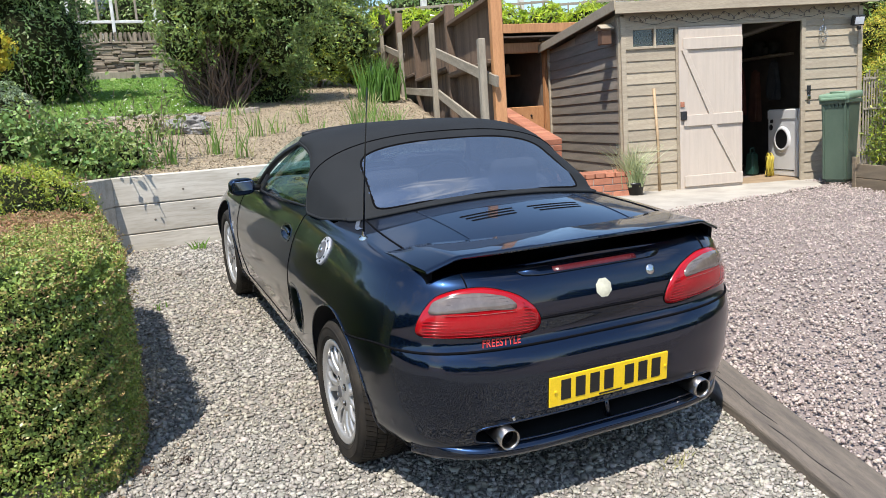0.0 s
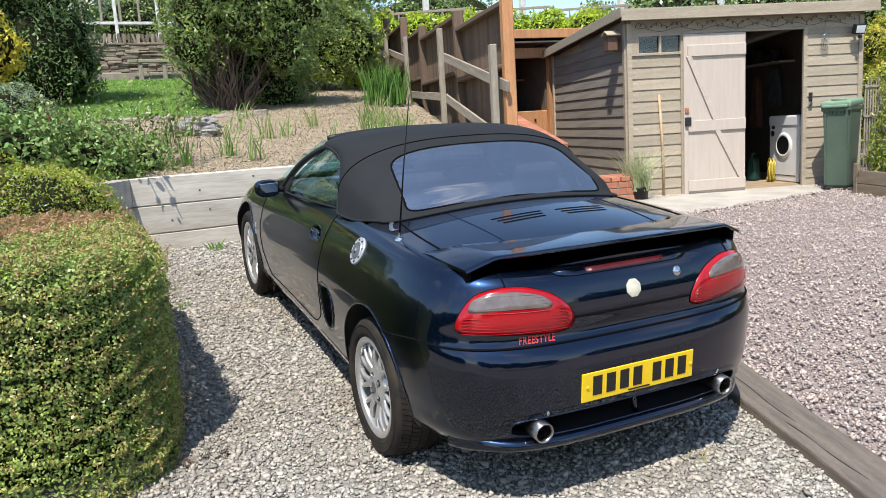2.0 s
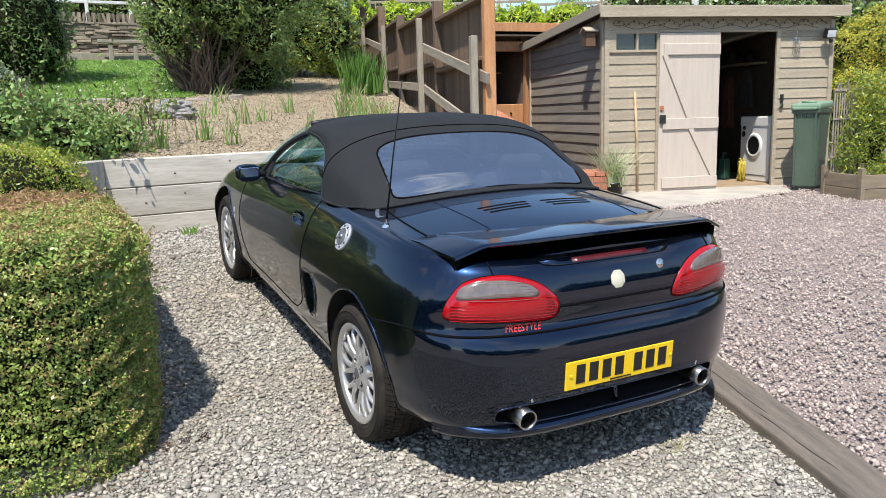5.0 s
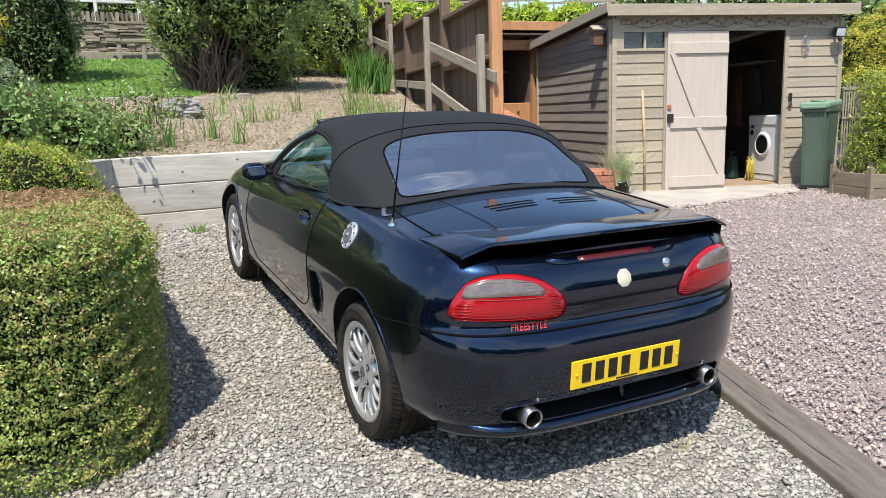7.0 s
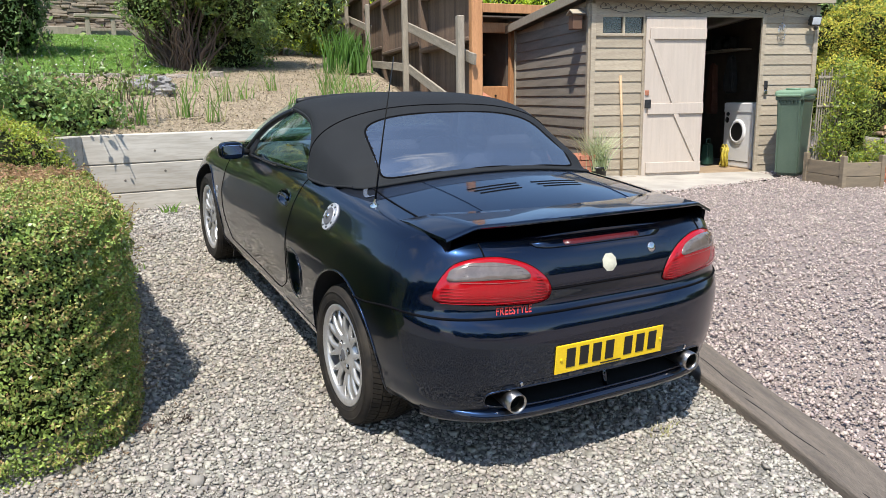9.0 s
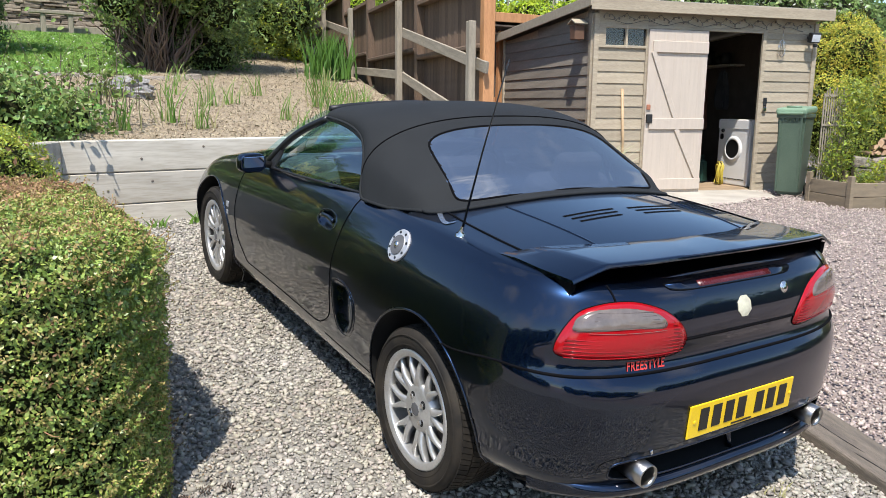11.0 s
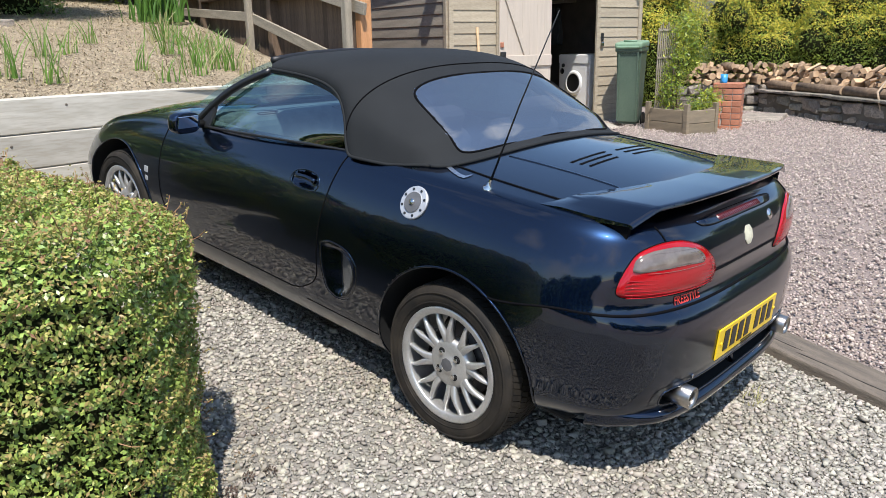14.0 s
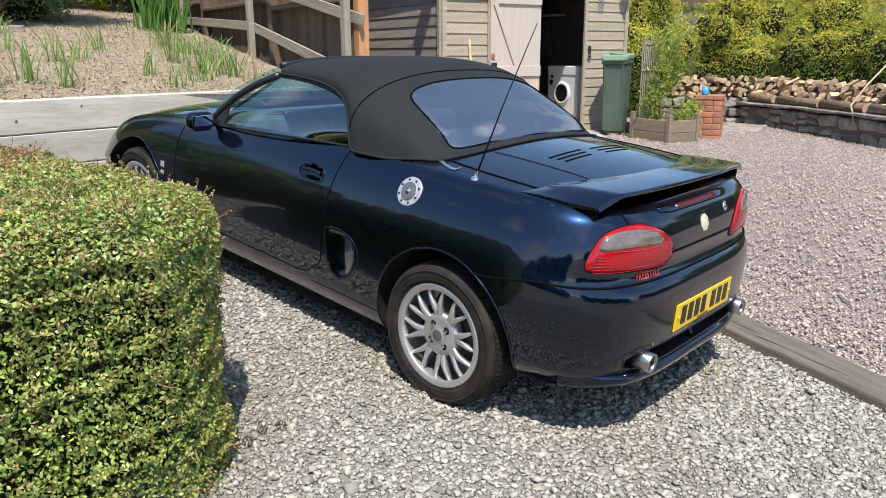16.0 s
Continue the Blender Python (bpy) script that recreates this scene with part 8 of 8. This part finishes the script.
bush("blossom_hedge", "dark green hedge dotted with white blossom", [(9.4, 9.3, 2.9, 1.0, 0.7, 0.85), (10.7, 8.4, 2.85, 1.0, 0.7, 0.9), (12.0, 7.5, 2.9, 1.0, 0.7, 0.9), (13.3, 6.9, 2.8, 0.9, 0.7, 0.9)], [(MID_LEAF, 9000, 0.10, 0.5, 0.8, 0.9, 0.2), (DARK_LEAF, 6000, 0.10, 0.5, 0.7, 0.9, 0.2), (WHITE_PETAL, 900, 0.07, 0.8, 0.98, 0.9, 0.2)], "hedge", 0.85, None, 75)
bush("terrace_shrub", "dark shrubs behind the white balustrade", [(-1.9, 18.7, 4.3, 1.1, 0.7, 0.8), (0.2, 18.9, 4.35, 1.2, 0.7, 0.8)], [(MID_LEAF, 5000, 0.10, 0.5, 0.8, 0.9, 0.2), (DARK_LEAF, 4000, 0.10, 0.5, 0.7, 0.9, 0.2)], "shrub", 0.85, None, 76)
# far belt of trees that closes the view
BELT = [(-19, 25, 5.5), (-9.5, 26, 7), (-2, 30, 7.5), (5, 29, 7.5), (11, 25, 6.0), (16.5, 20, 4.2), (20, 13.5, 4.5), (21, 6.5, 4.6), (20, -0.5, 3.6), (17, -7, 3.6), (19.5, 9.8, 4.6), (15.5, 13.5, 4.0), (-24, 18, 3.6), (-26, 6, 3.2)]
NEARER = (4, 5, 6, 7, 10, 11)
for k, (x, y, h) in enumerate(BELT):
    base = 2.2 if y > 10 and x < 12 else (1.6 if y > 10 else 0.6)
    r = np.random.default_rng(300 + k)
    bl = [(x + r.uniform(-2.2, 2.2), y + r.uniform(-1, 1), base + h * r.uniform(0.15, 0.72), r.uniform(1.6, 2.6), r.uniform(1.4, 2.0), r.uniform(1.1, 1.9)) for _ in range(7)]
    trunk = [([(x, y, base - 2.5), (x + 0.1, y, base + h * 0.3), (x, y, base + h * 0.6)], 0.22, [1, 0.8, 0.5])]
    bush("boundary_tree", "dense leafy tree on the garden boundary", bl, [(MID_LEAF if k % 2 else DARK_LEAF, 22000 if k in NEARER else 8000, 0.13 if k in NEARER else 0.26, 0.55, 0.8, 0.9, 0.2), (ROSE_LEAF, 9000 if k in NEARER else 3500, 0.12 if k in NEARER else 0.24, 0.55, 0.85, 0.9, 0.2), (WHITE_PETAL, 250 if k in (4, 5, 6) else 2, 0.2, 0.7, 1.0, 0.9, 0.2)], "tree", 0.86, trunk, 80 + k, "boundary trees")

# dark hedge that closes the garden behind the viewer; the paint mirrors it
for k, run in enumerate((((-10.5, 3.0), (-9.8, -3.0), (-8.6, -7.0)), ((-6.0, -9.5), (-1.0, -10.8), (3.5, -11.0)), ((6.5, -10.5), (9.5, -9.0), (12.5, -7.0)))):
    bl = []
    for a, b in zip(run, run[1:]):
        for j in range(4):
            t = j / 4
            bl.append((a[0] + (b[0] - a[0]) * t, a[1] + (b[1] - a[1]) * t, 0.75 + 0.25 * math.sin(3 * j + k), 1.15, 1.15, 1.25 + 0.2 * math.sin(5 * j + k)))
    bush("boundary_hedge", "tall dark green hedge along the garden boundary", bl, [(YEW, 9000, 0.17, 0.5, 0.8, 0.9, 0.2), (DARK_LEAF, 4000, 0.15, 0.5, 0.85, 0.9, 0.2)], "hedge", 0.88, None, 120 + k, "boundary hedges")

# ---- beyond the lawn: stone wall, rail, balustrade, house ----
back = thing("garden_stone_wall", "rough brown dry-stone wall beyond the lawn", "stone wall", pose(-2.6, 16.0, 2.70, 0, 0, 2))
rnd = random.Random(12)


def slate_mesh(seed):
    bm = box(0.42, 0.3, 0.036 + 0.008 * (seed % 3), 0.006, 1)
    for v in bm.verts:
        v.co += Vector((noise.noise(v.co * 9 + Vector((seed, 0, 0))) * 0.03, noise.noise(v.co * 9 + Vector((0, seed, 3))) * 0.03, noise.noise(v.co * 9 + Vector((0, 5, seed))) * 0.008))
    return mesh_from(bm)


def mesh_from(bm):
    me = bpy.data.meshes.new("stone")
    bm.to_mesh(me)
    bm.free()
    me.materials.append(STONE)
    return me


SLATES = [slate_mesh(120 + k) for k in range(6)]
BROWN_SLATE = material("tan_slate", (0.29, 0.24, 0.175), (0.20, 0.165, 0.12), 0.9, 0, 6, 50, 0.7, 0.008, per="object", spread=0.35, c3=(0.16, 0.13, 0.10), stain=0.5)
for me in SLATES:
    me.materials[0] = BROWN_SLATE
for row in range(20):
    x = -0.2 * (row % 2)
    while x < 4.6:
        L = rnd.uniform(0.14, 0.42)
        part("stone", rnd.choice(SLATES), None, back, "", pose(x + L / 2, rnd.uniform(-0.03, 0.03), 0.03 + 0.043 * row, rnd.uniform(-3, 3), rnd.uniform(-3, 3), 0) @ Matrix.Diagonal((L / 0.42, 1, 1, 1)))
        x += L + 0.01
for k in range(46):
    part("coping_stone", SLATES[k % 6], None, back, "", pose(0.05 + 0.10 * k, 0, 0.97, 0, 90 + rnd.uniform(-16, 10), 0) @ Matrix.Diagonal((0.48, 0.9, 1.2, 1)))
lowrail = thing("timber_rail", "pale timber rail on short posts before the wall", "rail", pose(-0.62, 15.2, 2.56, 0, 0, 3))
for x in (0.28, 0.78):
    block("post", (0.09, 0.09, 0.50), (x, 0, 0.25), RAIL_WOOD, lowrail, bevel=0.01)
block("rail", (1.0, 0.14, 0.07), (0.53, 0, 0.53), RAIL_WOOD, lowrail, bevel=0.01)
sleep2 = thing("timber_edge", "pale timber sleeper edging the far lawn", "sleeper", pose(-0.9, 15.5, 2.70, 0, 0, 2))
block("sleeper", (4.2, 0.2, 0.34), (0, 0, 0.0), RAIL_WOOD, sleep2, bevel=0.01)
deck = thing("balustrade", "white timber balustrade above the stone wall", "balustrade", pose(-1.9, 17.2, 3.72))
WPAINT = bpy.data.materials["white_post_paint"]
for k in range(4):
    block("post", (0.075, 0.075, 1.2), (0.95 * k + 0.35, 0, 0.6), WPAINT, deck, bevel=0.008)
for z in (0.45, 1.1):
    block("rail", (3.9, 0.05, 0.065), (1.7, 0, z), WPAINT, deck, bevel=0.008)
for k in range(9):
    block("baluster", (0.05, 0.05, 0.6), (0.42 * k + 0.15, 0, 0.78), RAIL_WOOD, deck, bevel=0.004)
house = thing("far_house", "cream rendered house behind the trees", "house", pose(-1.6, 24, 3.4))
RENDER = material("cream_render", (0.78, 0.74, 0.62), (0.74, 0.70, 0.58), 0.85, 0, 2, 40, 0.3, 0.004)
part("wall", box(6, 5, 4.6, 0.02), RENDER, house, "", pose(0, 2.5, 2.3))
rv = [(-3.3, -0.3, 4.6), (3.3, -0.3, 4.6), (3.3, 5.3, 4.6), (-3.3, 5.3, 4.6), (-3.3, 2.5, 6.6), (3.3, 2.5, 6.6)]
part("roof", mesh_of("roof", rv, [(0, 1, 5, 4), (2, 3, 4, 5), (0, 4, 3), (1, 2, 5), (0, 3, 2, 1)]), ROOF_FELT, house)
for x in (-1.6, 1.3):
    wn = part("window", box(1.1, 0.08, 1.2, 0.01), WPAINT, house, "", pose(x, -0.02, 1.9))
    part("pane", box(0.95, 0.02, 1.05, 0), SHED_PANE, wn, "", pose(0, -0.04, 0))
# neighbour's green shed roof and grey cover, right of the conifers
nsh = thing("green_outbuilding", "dark outbuilding with a pale green metal roof", "outbuilding", pose(15.6, 6.05, 0.22, 0, 0, -58))
part("wall", box(2.1, 2.0, 2.44, 0.02), material("dark_green_board", (0.03, 0.05, 0.045), None, 0.8, 0, 4, 40, 0.3, 0.003), nsh, "", pose(0, 0, 1.22))
SEA_METAL = material("sea_green_metal", (0.14, 0.25, 0.23), (0.11, 0.20, 0.185), 0.5, 0.2, 3, 40, 0.2, 0.003)
rv = [(-1.15, -1.2, 2.45), (1.15, -1.2, 2.45), (1.15, 1.2, 2.45), (-1.15, 1.2, 2.45), (0, -1.2, 2.95), (0, 1.2, 2.95)]
part("roof", mesh_of("roof", rv, [(0, 4, 5, 3), (1, 2, 5, 4), (2, 3, 5), (0, 3, 2, 1)]), SEA_METAL, nsh)
part("gable", mesh_of("gable", [(-1.14, -1.19, 2.44), (1.14, -1.19, 2.44), (0, -1.19, 2.94), (-1.14, -1.0, 2.44), (1.14, -1.0, 2.44), (0, -1.0, 2.94)], [(0, 1, 2), (5, 4, 3), (0, 3, 4, 1), (1, 4, 5, 2), (2, 5, 3, 0)]), bpy.data.materials["dark_green_board"], nsh)
for sx in (-1, 1):
    block("barge_board", (1.28, 0.05, 0.09), (sx * 0.58, -1.23, 2.70), SEA_METAL, nsh, bevel=0.004, ry=sx * 23.5)
nwall = thing("boundary_wall", "grey pebbledash boundary wall with a brown timber top", "wall", pose(12.3, 4.2, 0.3, 0, 0, -70), kind="structure")
block("wall_panel", (9.0, 0.16, 1.95), (0.6, 0, 0.97), material("pebbledash", (0.30, 0.29, 0.27), (0.20, 0.195, 0.185), 0.95, 0, 20, 90, 1.0, 0.01, c3=(0.10, 0.10, 0.10), stain=0.8), nwall)
for k in range(9):
    block("capping_board", (0.99, 0.05, 0.26), (-3.4 + k, -0.11, 2.06), FENCE_WOOD, nwall, bevel=0.006)
block("coping_rail", (9.0, 0.24, 0.04), (0.6, -0.02, 2.21), ORANGE_WOOD, nwall, bevel=0.006)
cov = thing("garden_store", "brown boarded garden store with a domed grey cover", "garden store", pose(13.2, 4.9, 0.78, 0, 0, -62))
part("store_wall", box(1.8, 1.0, 1.75, 0.02), FENCE_WOOD, cov, "", pose(0, 0, 0.88))
dv = [(x, y, 1.78 + 0.27 * math.cos(x / 1.0 * math.pi / 2) * math.sqrt(max(0.0, 1 - (y / 0.62) ** 2))) for x in np.linspace(-1, 1, 14) for y in np.linspace(-0.62, 0.62, 6)]
part("cover", mesh_of("cover", dv, [f for f in grid_faces(14, 6)], True), material("grey_sheet_cover", (0.20, 0.215, 0.21), (0.12, 0.13, 0.13), 0.5, 0, 6, 40, 0.4, 0.01), cov)
# cones by the hedge's foot
for k, (x, y) in enumerate(((-1.55, 0.185), (-1.40, 0.195), (-1.47, 0.215))):
    pc = thing("pine_cone", "dark dry pine cone on the gravel", "pine cone", pose(x, y, float(ground_z(x, y)) + 0.036, 70 + 20 * k, 30 * k, 50 * k) @ Matrix.Scale(0.62, 4), "fallen cones")
    v, f = [], []
    for j in range(26):
        a, t = j * 2.4, j / 26
        rr, z = 0.021 * math.sin(math.pi * (0.12 + 0.8 * t)), -0.03 + 0.06 * t
        c = Vector((rr * math.cos(a), rr * math.sin(a), z))
        o = Vector((math.cos(a), math.sin(a), 0.5)) * 0.012
        s = Vector((-math.sin(a), math.cos(a), 0)) * 0.008
        b = len(v)
        v += [c - s, c + s, c + o + s * 0.6, c + o - s * 0.6, c + Vector((0, 0, 0.004))]
        f += [(b, b + 1, b + 2, b + 3), (b + 4, b + 3, b + 2), (b, b + 3, b + 4), (b + 1, b + 4, b + 2)]
    part("cone_body", mesh_of("cone_body", v, f), BARK, pc)


# dry litter and crumbs of soil along the hedge's foot
r = np.random.default_rng(640)
n = 1500
lx = HX[1] - 0.10 + np.abs(r.normal(size=n)) * 0.17
ly = r.uniform(-0.35, 2.3, n)
lx = np.where(ly < 0.35, lx - (0.35 - ly) * 0.75, lx)
lit = np.stack([lx, ly, ground_z(lx, ly) + 0.030], 1)
tagged(part("leaf_litter", leaf_mesh("leaf_litter", lit, np.tile((0, 0, 1.0), (n, 1)), 0.012, 0.42, 641, 0.5, 0.6),
            material("brown_litter", (0.20, 0.135, 0.075), (0.12, 0.08, 0.045), 0.9, 0, 12, 60, 0.3, 0.002, per="island", spread=0.5)), "brown dry leaf litter at the hedge's foot", "leaf litter", kind="stuff")

# ---- loose stones ----
def chippings(n, where, size, seed, base, flat=0.7):
    """Many angular stones in one mesh; where(n, r): plan positions."""
    r = np.random.default_rng(seed)
    bv, bf = base
    xy = where(n, r)
    n = len(xy)
    s = size * r.lognormal(0, 0.28, n)
    jit = 1 + 0.42 * r.uniform(-1, 1, (n, len(bv), 1))
    v = bv[None] * jit * (s[:, None, None] * np.stack([r.uniform(0.75, 1.35, n), r.uniform(0.7, 1.1, n), r.uniform(0.5, 0.9, n) * flat / 0.7], 1)[:, None, :])
    a, b = r.uniform(0, 2 * np.pi, n), r.normal(0, 0.5, n)
    ca, sa, cb, sb = np.cos(a), np.sin(a), np.cos(b), np.sin(b)
    x, y, z = v[..., 0], v[..., 1], v[..., 2]
    y, z = y * cb[:, None] - z * sb[:, None], y * sb[:, None] + z * cb[:, None]
    x, y = x * ca[:, None] - y * sa[:, None], x * sa[:, None] + y * ca[:, None]
    g = ground_z(xy[:, 0], xy[:, 1]) + 0.018
    v = np.stack([x + xy[:, :1], y + xy[:, 1:2], z + (g + s * r.uniform(0.0, 0.55, n))[:, None]], 2)
    f = (bf[None] + (np.arange(n) * len(bv))[:, None, None]).reshape(-1, bf.shape[1])
    return v.reshape(-1, 3), f


CHUNK = (np.array([(x, y, z) for x in (-0.75, 0.75) for y in (-0.7, 0.7) for z in (-0.65, 0.65)]) * np.array([1, 1, 1.0]), np.array([(0, 1, 3, 2), (4, 6, 7, 5), (0, 4, 5, 1), (2, 3, 7, 6), (0, 2, 6, 4), (1, 5, 7, 3)]))
OCT = (np.array([(1, 0, 0), (-1, 0, 0), (0, 1, 0), (0, -1, 0), (0, 0, 1), (0, 0, -1)], float), np.array([(0, 2, 4), (2, 1, 4), (1, 3, 4), (3, 0, 4), (2, 0, 5), (1, 2, 5), (3, 1, 5), (0, 3, 5)]))


def beam_x(y):
    t = (y - BEAM_A.y) / (BEAM_B.y - BEAM_A.y)
    return BEAM_A.x + (BEAM_B.x - BEAM_A.x) * t


def in_bay(n, r):
    p = np.stack([r.uniform(-2.4, 2.0, n), -2.3 + 6.1 * r.random(n) ** 1.25], 1)
    return p[(p[:, 0] < beam_x(p[:, 1]) - 0.10) & ~((p[:, 0] < -1.6) & (p[:, 1] > 0.3)) & ~((np.abs(p[:, 0]) < 0.55) & (np.abs(p[:, 1] - 1.3) < 1.3))]


def in_drive(n, r):
    p = np.stack([0.6 + 8.4 * r.random(n) ** 1.5, r.uniform(-2.6, 3.6, n)], 1)
    return p[(p[:, 0] > beam_x(p[:, 1]) + 0.12) & ~((p[:, 1] > 2.93 + 0.11 * (p[:, 0] - 3.45) + 0.05 * np.sin(p[:, 0] * 7)) & (p[:, 0] > 3.45) & (p[:, 0] < 6.2))]


LIME = material("limestone_chip", (0.372, 0.348, 0.302), (0.310, 0.276, 0.222), 0.85, 0, 1.3, 90, 0.4, 0.002, per="island", spread=0.40, c3=(0.27, 0.235, 0.19), stain=0.40, hue=0.03)
PINK_CHIP = material("granite_chip", (0.455, 0.380, 0.332), (0.37, 0.306, 0.266), 0.85, 0, 20, 150, 0.4, 0.002, per="island", spread=0.36, c3=(0.27, 0.22, 0.195), stain=0.4, hue=0.025)
tagged(part("gravel_stones", mesh_fast("gravel_stones", *chippings(70000, in_bay, 0.0088, 501, CHUNK)), LIME), "loose pale grey limestone gravel stones", "gravel", kind="stuff")
tagged(part("drive_chippings", mesh_fast("drive_chippings", *chippings(92000, in_drive, 0.0085, 502, OCT, 0.8)), PINK_CHIP), "small pinkish granite chippings", "gravel", kind="stuff")
tagged(part("gravel_grit", mesh_fast("gravel_grit", *chippings(70000, in_bay, 0.0072, 503, OCT, 0.8)), LIME), "fine grit between the limestone gravel stones", "gravel", kind="stuff")
